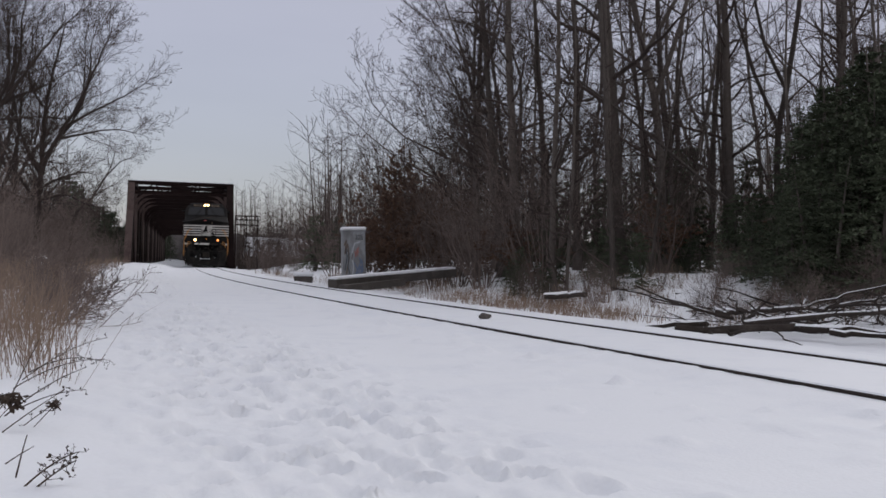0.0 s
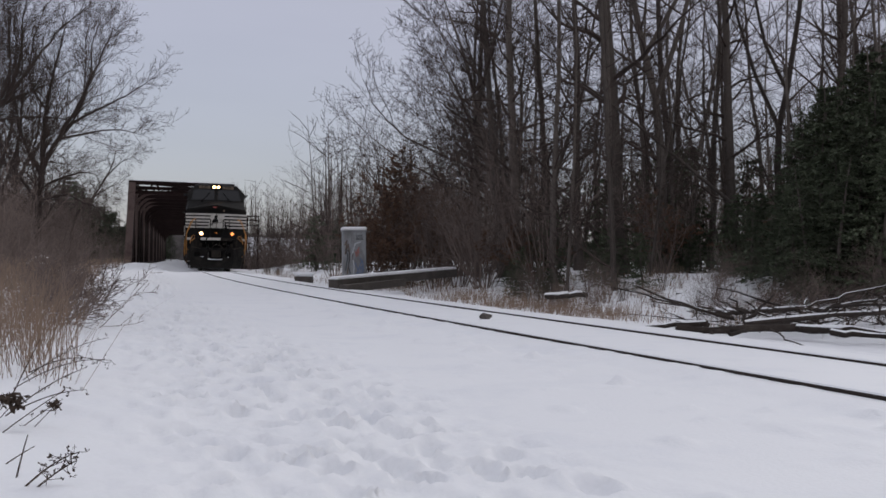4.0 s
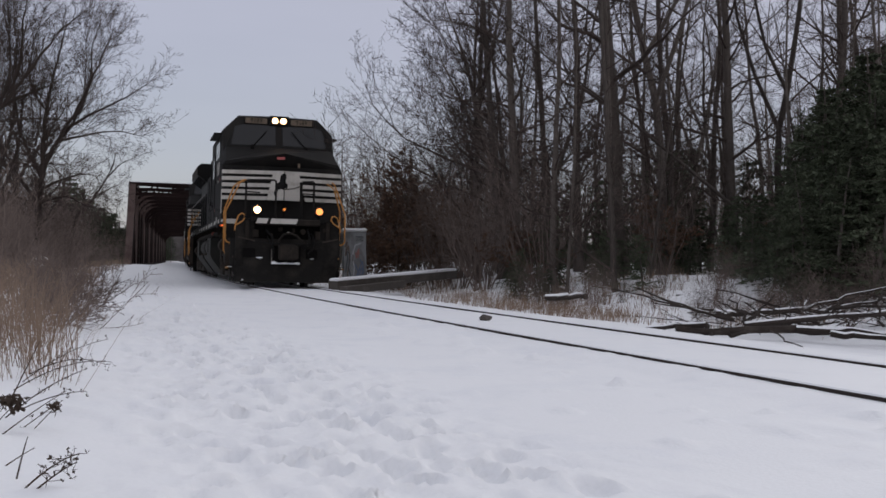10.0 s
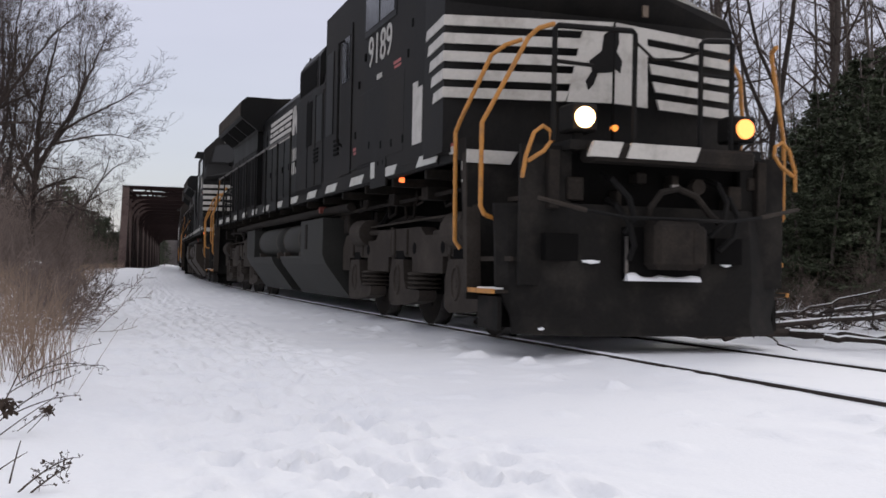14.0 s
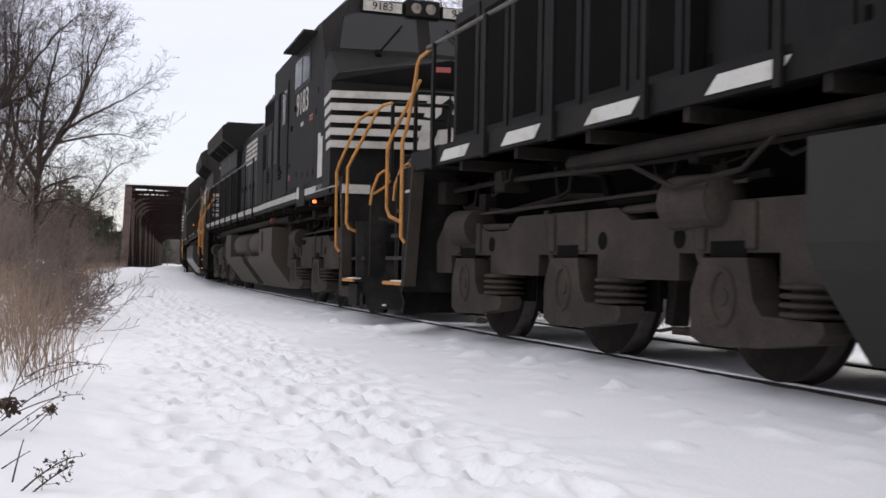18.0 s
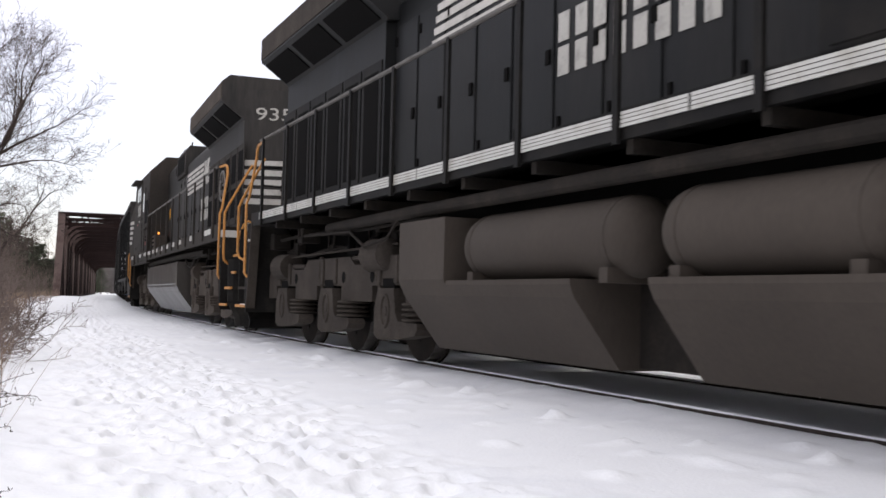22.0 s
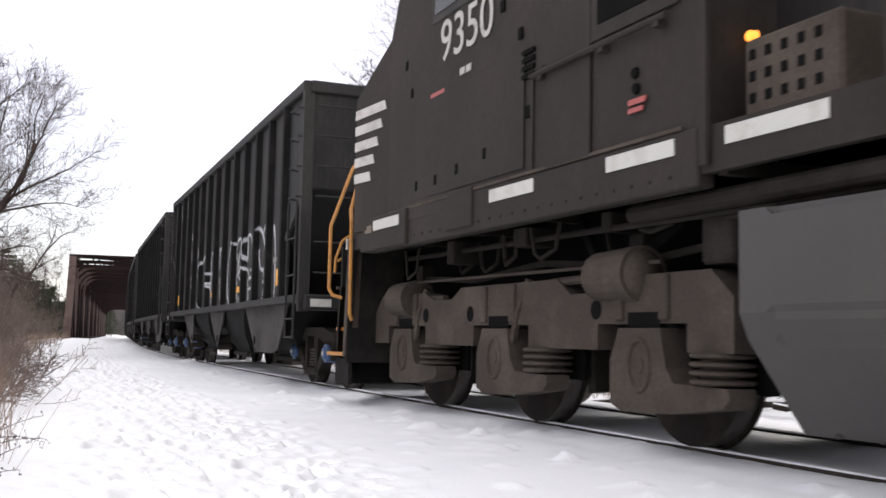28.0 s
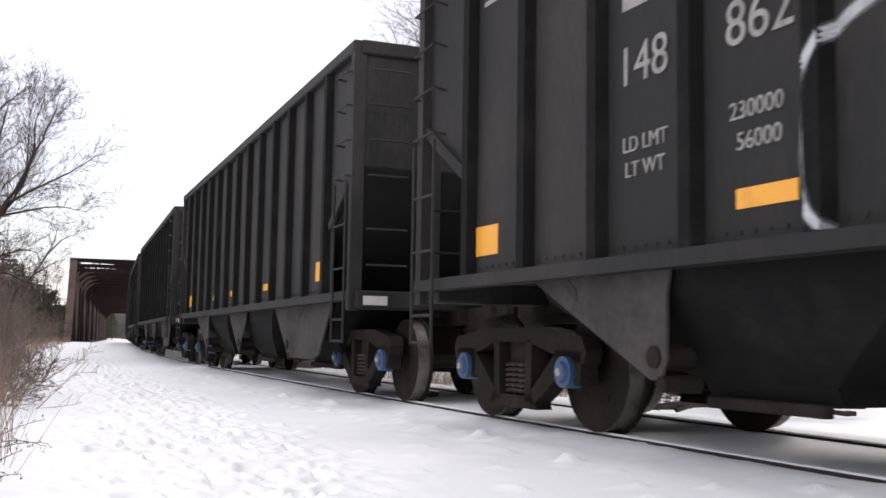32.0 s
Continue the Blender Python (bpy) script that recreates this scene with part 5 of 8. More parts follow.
    def end_patch(pts, off, mat, name, label):
        bm = B()
        front, back = ([bm.verts.new((X(20.92 - 0.2315 * abs(y)) - d, y, z)) for y, z in pts] for d in (off, -0.012))
        n = len(pts)
        bm.faces.new(front)
        bm.faces.new(back[::-1])
        for i in range(n):
            bm.faces.new((front[i], back[i], back[(i + 1) % n], front[(i + 1) % n]))
        part(name, bm, mat, loco, label)
    for sg in (-1, 1):
        for k in range(5):
            z0 = 2.28 + 0.172 * k
            end_patch([(sg * 0.10, z0), (sg * 1.08, z0), (sg * 1.08, z0 + 0.103), (sg * 0.10, z0 + 0.103)], 0.006, WHITE, "end_hood_stripe", "white stripe on the hood end")
            part("end_hood_stripe", box(B(), X(20.67) - 0.006, X(20.60 - 0.02 * k), *ys(sg, 1.076, 1.087), z0, z0 + 0.103), WHITE, loco, "white stripe end")
        end_patch([(0.0, 2.28), (sg * 0.42, 2.28), (sg * 0.16, 3.071), (0.0, 3.071)], 0.010, WHITE, "badge_ground", "white badge ground")
    for pts in ([(0.005, 2.58), (0.20, 2.56), (0.24, 2.68), (0.12, 2.78), (0.08, 2.93), (0.005, 2.97)], [(0.20, 2.60), (0.27, 2.48), (0.24, 2.40), (0.18, 2.46), (0.14, 2.58)],
                [(-0.005, 2.60), (-0.12, 2.62), (-0.10, 2.76), (-0.16, 2.86), (-0.09, 2.97), (-0.005, 2.97)]):
        end_patch(pts, 0.015, BLACK, "end_badge", "black emblem shape")
    rh = B()
    box(rh, X(20.92) - 0.12, X(20.92) + 0.05, -0.16, 0.16, 3.70, 4.02, 0.02)
    part("rear_light_housing", rh, BLACK, loco)
    for z in (3.79, 3.94):
        part("rear_headlight_lens", bar(B(), (X(20.92) - 0.11, 0, z), (X(20.92) - 0.14, 0, z), 0.07, 0.065, 14), STEEL, loco, "unlit rear headlight lens")
    # side handrails
    for sg, start in ((-1, 9.9), (1, 7.4)):
        posts = np.linspace(start, 20.3, 9 if sg < 0 else 11)
        for u in posts:
            part("handrail_post", beam(B(), (X(u), sg * 1.525, 1.66), (X(u), sg * 1.525, 2.93), 0.06, 0.03), BLACK, loco)
        part("handrail", bar(B(), (X(start), sg * 1.525, 2.93), (X(20.55), sg * 1.50, 2.93), 0.023, 0.023, 7), HAND_GREY, loco, "grey walkway handrail")
    # fuel tank
    for sg in (-1, 1):
        prof = [(0.45, 0.20), (1.06, 0.20), (1.44, 0.70), (1.50, 0.84), (1.50, 1.38), (0.45, 1.38)]
        if sg > 0:
            bm = B()
            loft(bm, [[(X(u), sg * y, z) for y, z in prof] for u in (7.65, 7.9, 14.6, 14.95)])
            bmesh.ops.bevel(bm, geom=[e for e in bm.edges if e.is_boundary is False and e.calc_length() > 6], offset=0.04, segments=2, affect="EDGES")
            part("fuel_tank", bm, TANK, loco, "long dusty fuel tank")
        else:
            bm = B()
            loft(bm, [[(X(u), sg * y, z) for y, z in prof] for u in (7.3, 8.95)])
            low = [(0.45, 0.20), (1.06, 0.20), (1.44, 0.70), (1.48, 0.79), (1.48, 0.83), (0.45, 0.83)]
            part("fuel_tank", bm, TANK, loco, "long dusty fuel tank")
            bm = B()
            loft(bm, [[(X(u), sg * y, z) for y, z in low] for u in (8.95, 10.9)])
            part("fuel_tank_middle", bm, TANK, loco)
            bm = B()
            loft(bm, [[(X(u), sg * y, z) for y, z in low] for u in (11.8, 13.85)])
            part("fuel_tank_rear", bm, TANK, loco)
            bm = B()
            loft(bm, [[(X(u), sg * y, z) for y, z in prof] for u in (13.85, 14.9)])
            part("fuel_tank_end", bm, TANK, loco)
            part("tank_core", ubox(B(), 8.9, 13.9, -0.9, -0.45, 0.22, 1.38), GRIME_DARK, loco)
            for a, b in ((9.08, 10.95), (11.2, 13.7)):
                rs = B()
                half = (b - a) / 2
                loft(rs, [[(X((a + b) / 2) + dx, -1.18 + r * math.cos(2 * math.pi * i / 28), 1.11 + r * math.sin(2 * math.pi * i / 28)) for i in range(28)]
                          for dx, r in ((-half, 0.06), (-half + 0.025, 0.15), (-half + 0.07, 0.22), (-half + 0.14, 0.265), (-half + 0.22, 0.28),
                                        (half - 0.22, 0.28), (half - 0.14, 0.265), (half - 0.07, 0.22), (half - 0.025, 0.15), (half, 0.06))])
                tk = part("air_reservoir", rs, TANK, loco, "dusty cylindrical air reservoir", smooth=True)
                for c in (a + 0.25, b - 0.25):
                    st = B()
                    bar(st, (X(c) - 0.02, -1.18, 1.11), (X(c) + 0.02, -1.18, 1.11), 0.284, 0.284, 28)
                    box(st, X(c) - 0.05, X(c) + 0.05, -1.44, -1.0, 0.80, 0.90)
                    part("reservoir_strap", st, TANK, tk)
            part("gauge_slot", ubox(B(), 8.42, 8.56, -1.512, -1.495, 0.93, 1.32), GRIME_DARK, loco)
            part("red_cap", bar(B(), (X(7.85), -1.34, 1.52), (X(7.85), -1.44, 1.52), 0.06, 0.05, 12), DULL_RED, loco, "faded red filler cap")
    # pipes and boxes under the walkway
    for sg in (-1, 1):
        pp = B()
        pipe(pp, [(X(6.4), sg * 1.30, 1.50), (X(9), sg * 1.36, 1.50), (X(15), sg * 1.36, 1.50), (X(17.8), sg * 1.28, 1.50)], 0.062, 12)
        pipe(pp, [(X(2.0), sg * 1.1, 1.50), (X(5.6), sg * 1.15, 1.47), (X(6.6), sg * 1.25, 1.44), (X(9), sg * 1.25, 1.44)], 0.024, 6)
        pipe(pp, [(X(14.6), sg * 1.2, 1.46), (X(16.5), sg * 1.2, 1.44), (X(19.6), sg * 1.1, 1.50), (X(20.8), sg * 1.1, 1.48)], 0.026, 6)
        pipe(pp, [(X(15.2), sg * 1.36, 1.52), (X(15.6), sg * 1.36, 1.28), (X(16.3), sg * 1.36, 1.22), (X(16.8), sg * 1.36, 1.40), (X(18.6), sg * 1.36, 1.44)], 0.018, 6)
        part("underframe_piping", pp, GRIME_DARK, loco, "dark pipes under the walkway")
        for u in np.arange(2.6, 20.2, 1.22):
            part("walkway_bracket", prism(B(), [(X(u) - 0.035, 1.70), (X(u) + 0.035, 1.70), (X(u) + 0.035, 1.60), (X(u) - 0.035, 1.60)], *ys(sg, 0.65, 1.46)), GRIME_DARK, loco)
        part("valve_box", ubox(B(), 6.95, 7.25, *ys(sg, 0.85, 1.20), 1.15, 1.5, 0.02), GRIME_DARK, loco)
        hr = random.Random(sg + 5)
        for k in range(16):
            u = 2.3 + 4.6 * k / 7 if k < 8 else 15.2 + 5.2 * (k - 8) / 7
            y, drop, span = sg * hr.uniform(0.95, 1.32), hr.uniform(0.10, 0.34), hr.uniform(0.2, 0.5)
            part("hanging_hose", pipe(B(), [(X(u), y, 1.56), (X(u + span * 0.15), y, 1.56 - drop * 0.8), (X(u + span * 0.5), y + sg * 0.04, 1.56 - drop), (X(u + span * 0.85), y, 1.56 - drop * 0.75), (X(u + span), y, 1.56)], hr.uniform(0.012, 0.024), 5), GRIME_DARK, loco)
            if k % 2:
                w, h0 = hr.uniform(0.10, 0.26), hr.uniform(0.10, 0.22)
                part("junction_box", ubox(B(), u + 0.3, u + 0.3 + w, *ys(sg, 0.95, 1.22), 1.56 - h0, 1.58, 0.01), GRIME_DARK, loco)
        part("traction_cable", pipe(B(), [(X(5.2), sg * 0.95, 1.60), (X(5.6), sg * 1.05, 1.25), (X(6.0), sg * 1.05, 1.18), (X(6.5), sg * 0.95, 1.5)], 0.05, 6), DEEP, loco)
        part("traction_cable", pipe(B(), [(X(16.6), sg * 0.95, 1.60), (X(16.9), sg * 1.1, 1.22), (X(17.5), sg * 1.1, 1.2), (X(17.9), sg * 0.95, 1.5)], 0.05, 6), DEEP, loco)
    for u in (TRUCK_U, LOCO - TRUCK_U):
        loco_truck(loco, X(u), u > 10)
        for k in (-1, 0, 1):
            w = new("wheelset", LOCO_WHEELSET)
            w.parent = loco
            w.location = (X(u) + k * AXLE, 0, LOCO_WHEEL)
    end_gear(loco, 1)
    end_gear(loco, -1)
    return loco


loco_a = build_locomotive()
loco_b = copy_thing(loco_a, Matrix.Identity(4))
loco_c = copy_thing(loco_a, Matrix.Identity(4))
for lc, number, lit in ((loco_a, "9189", True), (loco_b, "9183", False), (loco_c, "9350", False)):
    for sg in (-1, 1):
        lettering("road_number", number, 0.53, LETTER, lc, side_text(X(4.25), sg, 1.528, 3.29), "pale road number " + number)
        for i in range(2):
            part("small_lettering", ubox(B(), 4.15 + 0.12 * i, 4.24 + 0.12 * i, *ys(sg, 1.515, 1.53), 2.92, 2.98), LETTER, lc)
        lettering("board_number", number, 0.165, BLACK, lc,
                  Matrix.Translation((X(2.692) + 0.003, sg * 0.63, 4.58)) @ pose(0, 0, 0, 90, 0, 90), "number " + number + " on an amber board")
        lettering("hood_number", number, 0.32, LETTER, lc,
                  Matrix.Translation((X(20.92 - 0.2315 * 0.46) - 0.006, sg * 0.46, 3.90)) @ pose(0, 0, 0, 90, 0, -90 - 13.0 * sg) @ Matrix.Diagonal((1.42, 1, 1, 1)), "pale hood number " + number)
        lettering("end_mark", "F", 0.12, LETTER, lc, side_text(X(1.36), sg, 1.507, 1.62))
    ditch_lights(lc, 1, lit)
    ditch_lights(lc, -1, None)
for k in range(9):
    part("sill_stripe", ubox(B(), 2.5 + 2.0 * k, 4.47 + 2.0 * k, -1.530 if k < 3 else -1.514, -1.5245 if k < 3 else -1.501, 1.765, 1.862), REFLECT, loco_b, "long white sill stripe")
    for j in range(3):
        part("stripe_groove", ubox(B(), 2.5 + 2.0 * k, 4.47 + 2.0 * k, -1.532 if k < 3 else -1.516, -1.529 if k < 3 else -1.513, 1.785 + 0.026 * j, 1.789 + 0.026 * j), GRIME, loco_b)
part("sill_stripe", ubox(B(), 1.72, 2.5, -1.530, -1.49, 1.765, 1.862), REFLECT, loco_b, "long white sill stripe")
for lc in (loco_a, loco_c):
    for k in range(13):
        u0, u1, y = 2.07 + 1.45 * k, 2.72 + 1.45 * k, 1.524 if k < 4 else 1.50
        part("reflector_plate", prism(B(), [(X(u1), 1.72), (X(u0) - 0.02, 1.72), (X(u0) + 0.10, 1.825), (X(u1) + 0.12, 1.825)], -y - 0.008, -y + 0.002), REFLECT, lc, "white reflective plate")
# the two leading locomotives have darker cab paint, the third is coated in dust
for lc, swap in ((loco_a, {"dusty_cab_paint": CAB_DARK}), (loco_b, {"dusty_cab_paint": CAB_DARK, "hood_paint": HOOD_MID, "number_board_face": LETTER}), (loco_c, {"hood_paint": HOOD_DUSTY, "black_paint": CAB_PAINT, "dusty_tank_paint": TANK_SHINY, "road_grime": GRIME_DUSTY})):
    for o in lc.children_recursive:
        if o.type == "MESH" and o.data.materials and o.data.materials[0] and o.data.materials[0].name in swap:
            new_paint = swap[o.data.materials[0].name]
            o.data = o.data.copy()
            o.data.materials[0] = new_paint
for lc in (loco_b, loco_c):
    for o in lc.children:
        if o.name.startswith("headlight_lens"):
            o.data = o.data.copy()
            o.data.materials[0] = STEEL
            o["label"] = "unlit headlight lens"
        if o.name.startswith("nose_lamp"):
            o.data = o.data.copy()
            o.data.materials[0] = STEEL
            o["label"] = "unlit nose lamp"
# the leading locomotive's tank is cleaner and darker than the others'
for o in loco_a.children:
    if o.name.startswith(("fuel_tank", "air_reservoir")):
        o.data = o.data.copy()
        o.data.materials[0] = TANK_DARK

# ---------------------------------------------------------------- coal hoppers
CAR = 15.95
CAR_TRUCK_U, CAR_AXLE = 2.02, 1.778
CAR_TOP, CAR_SILL = 4.05, 1.19
RIB_FIRST, RIB_STEP, RIBS = 2.17, 0.98, 13


def XC(u):
    return CAR / 2 - u


def car_truck(car, xc):
    tr = part("truck", box(B(), xc - 0.18, xc + 0.18, -1.0, 1.0, 0.42, 0.72), GRIME_DARK, car, "dark two-axle freight truck")
    part("centre_bowl", bar(B(), (xc, 0, 0.7), (xc, 0, 0.98), 0.22, 0.2, 14), GRIME_DARK, tr)
    for sg in (-1, 1):
        fr = B()
        o = ys(sg, 0.93, 1.08)
        prism(fr, [(xc - 1.16, 0.62), (xc - 1.1, 0.72), (xc - 0.55, 0.80), (xc + 0.55, 0.80), (xc + 1.1, 0.72), (xc + 1.16, 0.62), (xc + 1.12, 0.52), (xc + 0.62, 0.60), (xc + 0.30, 0.68),
                   (xc - 0.30, 0.68), (xc - 0.62, 0.60), (xc - 1.12, 0.52)], *o)
        for d in (-1, 1):
            prism(fr, [(xc + d * 1.0, 0.56), (xc + d * 0.72, 0.60), (xc + d * 0.26, 0.24), (xc + d * 0.34, 0.16)], *o)
            prism(fr, [(xc + d * 0.34, 0.70), (xc + d * 0.24, 0.70), (xc + d * 0.22, 0.20), (xc + d * 0.32, 0.20)], *o)
            prism(fr, [(xc + d * 1.10, 0.62), (xc + d * 0.70, 0.62), (xc + d * 0.72, 0.36), (xc + d * 0.78, 0.36), (xc + d * 0.80, 0.56), (xc + d * 0.98, 0.56), (xc + d * 1.0, 0.36), (xc + d * 1.08, 0.36)], *o)
        prism(fr, [(xc - 0.42, 0.14), (xc + 0.42, 0.14), (xc + 0.34, 0.24), (xc - 0.34, 0.24)], *o)
        part("side_frame", fr, GRIME_DARK, tr, "cast side frame")
        sp = B()
        for dx in (-0.12, 0.0, 0.12):
            spring(sp, xc + dx, sg * 0.99, 0.24, 0.50, 0.06, 6, 0.018)
        part("spring_nest", sp, GRIME, tr, "rusty coil spring nest")
        for d in (-1, 1):
            cap = B()
            xa = xc + d * CAR_AXLE / 2
            bar(cap, (xa, sg * 0.98, CAR_WHEEL), (xa, sg * 1.12, CAR_WHEEL), 0.125, 0.12, 18)
            bar(cap, (xa, sg * 1.12, CAR_WHEEL), (xa, sg * 1.15, CAR_WHEEL), 0.085, 0.07, 14)
            cp = part("bearing_cap", cap, BLUE, tr, "blue bearing end cap")
            part("cap_bolt", bar(B(), (xa, sg * 1.15, CAR_WHEEL), (xa, sg * 1.165, CAR_WHEEL), 0.03, 0.03, 8), LETTER, cp)
    bm = B()
    for d in (-1, 1):
        beam(bm, (xc + d * 0.36, -0.85, 0.36), (xc + d * 0.36, 0.85, 0.36), 0.12, 0.1)
    part("brake_beam", bm, GRIME_DARK, tr)
    return tr


def build_hopper():
    car = empty("hopper_car", "black ribbed steel coal hopper car with triple bottom bays", "hopper car", "hopper cars of the train")
    u0, u1 = 1.0, CAR - 1.0
    W = 1.46
    for sg in (-1, 1):
        part("side_sheet", prism(B(), [(XC(u1 - 1.0), CAR_SILL), (XC(u0 + 1.0), CAR_SILL), (XC(u0 + 1.0), 2.05), (XC(u0), 2.66), (XC(u0), CAR_TOP - 0.04), (XC(u1), CAR_TOP - 0.04), (XC(u1), 2.66), (XC(u1 - 1.0), 2.05)], *ys(sg, W - 0.02, W)), HOPPER, car, "black side sheet with cut-away ends")
        for e in (-1, 1):
            part("end_brace_strip", beam(B(), (e * XC(u0 + 1.02), sg * (W + 0.02), 2.02), (e * XC(u0), sg * (W + 0.02), 2.64), 0.05, 0.10), HOPPER, car)
        ch = B()
        box(ch, XC(u1) - 0.02, XC(u0) + 0.02, *ys(sg, W - 0.10, W + 0.09), CAR_TOP - 0.14, CAR_TOP, 0.015)
        part("top_chord", ch, HOPPER, car, "flanged top chord")
        part("side_sill", prism(B(), [(XC(u1) - 0.05, CAR_SILL - 0.07), (XC(u0) + 0.05, CAR_SILL - 0.07), (XC(u0) + 0.05, CAR_SILL + 0.03), (XC(u1) - 0.05, CAR_SILL + 0.03)], *ys(sg, W - 0.08, W + 0.09)), HOPPER, car, "side sill")
        for i in range(RIBS):
            x = XC(RIB_FIRST + RIB_STEP * i)
            rb = B()
            loft(rb, [[(x - 0.085, sg * W, z), (x - 0.055, sg * (W + 0.085), z), (x + 0.055, sg * (W + 0.085), z), (x + 0.085, sg * W, z)] for z in (CAR_SILL + 0.03, CAR_TOP - 0.13)])
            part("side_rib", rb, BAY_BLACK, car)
        rv = B()
        for i in range(RIBS - 1):
            x0, x1 = XC(RIB_FIRST + RIB_STEP * i) - 0.14, XC(RIB_FIRST + RIB_STEP * (i + 1)) + 0.14
            for k in range(7):
                x = x0 + (x1 - x0) * k / 6
                box(rv, x - 0.012, x + 0.012, *ys(sg, W, W + 0.008), CAR_SILL + 0.075, CAR_SILL + 0.099)
            for z in (1.55, 2.2, 2.95, 3.5):
                box(rv, x0 - 0.012, x0 + 0.012, *ys(sg, W, W + 0.008), z, z + 0.024)
        tagged(part("riveting", rv, HOPPER, car), "rows of small rivets", kind="stuff")
        part("corner_post", box(B(), XC(u0) - 0.09, XC(u0) + 0.03, *ys(sg, W - 0.06, W + 0.08), 1.0, CAR_TOP - 0.06), HOPPER, car)
        part("corner_post", box(B(), XC(u1) - 0.03, XC(u1) + 0.09, *ys(sg, W - 0.06, W + 0.08), 1.0, CAR_TOP - 0.06), HOPPER, car)
    for end in (-1, 1):
        xe = end * XC(u0)
        # the upper end wall, and the floor sloping back from it under an open end
        xa, xb = sorted((xe, xe - end * 0.03))
        part("end_sheet", box(B(), xa, xb, -W + 0.02, W - 0.02, 2.62, CAR_TOP - 0.02), HOPPER, car)
        part("end_chord", box(B(), *sorted((xe + end * 0.06, xe - end * 0.1)), -W, W, CAR_TOP - 0.16, CAR_TOP, 0.015), HOPPER, car)
        sl = B()
        prism(sl, [(xe, 2.66), (xe - end * 0.02, 2.60), (xe - end * 2.62, 0.96), (xe - end * 2.62, 1.04)], -W + 0.03, W - 0.03)
        part("slope_sheet", sl, HOPPER, car)
        part("end_sill", box(B(), *sorted((xe + end * 0.10, xe - end * 0.35)), -1.48, 1.48, 1.02, 1.22, 0.02), HOPPER, car)
        part("centre_plate", box(B(), *sorted((xe - end * 0.2, xe - end * 1.9)), -0.35, 0.35, 0.95, 1.18), GRIME_DARK, car)
        for y in (-0.55, 0.55):
            part("end_stake", box(B(), *sorted((xe - end * 0.05, xe + end * 0.06)), y - 0.06, y + 0.06, 1.2, 2.66), HOPPER, car)
        for sg in (-1, 1):
            ld = B()
            xs = xe - end * 0.48
            for xx in (xe - end * 0.02, xs):
                bar(ld, (xx, sg * (W + 0.13), 0.64), (xx, sg * (W + 0.13), 2.45), 0.016, 0.016, 5)
            for z in (0.66, 0.90, 1.47, 1.96):
                bar(ld, (xe - end * 0.02, sg * (W + 0.13), z), (xs, sg * (W + 0.13), z), 0.014, 0.014, 5)
            part("side_ladder", ld, HOPPER, car, "side ladder irons")
            for z in (2.5, 2.9, 3.3, 3.68):
                gr = B()
                pipe(gr, [(xe - end * 0.02, sg * (W + 0.02), z), (xe - end * 0.02, sg * (W + 0.14), z), (xs, sg * (W + 0.14), z + 0.02), (xs, sg * (W + 0.02), z)], 0.013, 5)
                part("grab_iron", gr, HOPPER, car)
            for z in (1.5, 1.9, 2.5, 2.9, 3.3, 3.7):
                le = B()
                bar(le, (xe + end * 0.12, sg * (W - 0.08), z), (xe + end * 0.12, sg * (W - 0.55), z), 0.014, 0.014, 5)
                part("ladder_rung", le, HOPPER, car)
        cp = B()
        box(cp, *sorted((end * XC(0.15), end * XC(1.1))), -0.15, 0.15, 0.78, 1.06, 0.03)
        box(cp, *sorted((end * XC(0.02), end * XC(0.36))), -0.24, 0.2, 0.70, 1.10, 0.05)
        part("coupler", cp, GRIME_DARK, car, "rusty knuckle coupler")
        hs = B()
        pipe(hs, [(end * XC(0.8), 0.35, 0.95), (end * XC(0.4), 0.35, 0.75), (end * XC(0.15), 0.2, 0.55), (end * XC(0.02), 0.05, 0.6)], 0.025, 6)
        part("air_hose", hs, DEEP, car)
        part("end_reflector", box(B(), *sorted((xe + end * 0.10, xe + end * 0.108)), -1.40, -1.12, 1.06, 1.16), REFLECT, car, "pale reflector plate")
    # bottom bays
    for ua, ub, la, lb in ((1.95, 5.20, 2.75, 4.30), (5.30, 9.02, 6.6, 7.94), (9.25, 12.96, 10.35, 11.42)):
        bay = B()
        rings = []
        for k, (w, z) in enumerate(((1.40, CAR_SILL), (1.36, 0.98), (1.22, 0.68), (1.06, 0.46), (1.02, 0.36))):
            f = (CAR_SILL - z) / (CAR_SILL - 0.46)
            f = min(1.0, f)
            a, b = ua + (la - ua) * f, ub + (lb - ub) * f * f
            rings.append([(XC(a), -w, z), (XC(b), -w, z), (XC(b), w, z), (XC(a), w, z)])
        loft(bay, rings)
        uc = (la + lb) / 2
        # the inward-sloping bay is coloured near black for the shade under the sill
        bp = part("discharge_bay", bay, BAY_BLACK, car, "sloping discharge bay, shade in its near-black colour")
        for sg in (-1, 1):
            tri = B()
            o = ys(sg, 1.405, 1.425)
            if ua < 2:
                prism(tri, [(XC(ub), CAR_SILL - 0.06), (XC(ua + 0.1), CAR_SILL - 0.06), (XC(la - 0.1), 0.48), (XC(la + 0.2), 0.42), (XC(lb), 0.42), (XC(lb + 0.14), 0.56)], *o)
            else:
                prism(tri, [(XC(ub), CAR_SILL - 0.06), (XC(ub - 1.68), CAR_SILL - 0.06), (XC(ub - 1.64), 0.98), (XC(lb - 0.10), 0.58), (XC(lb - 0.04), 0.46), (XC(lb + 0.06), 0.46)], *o)
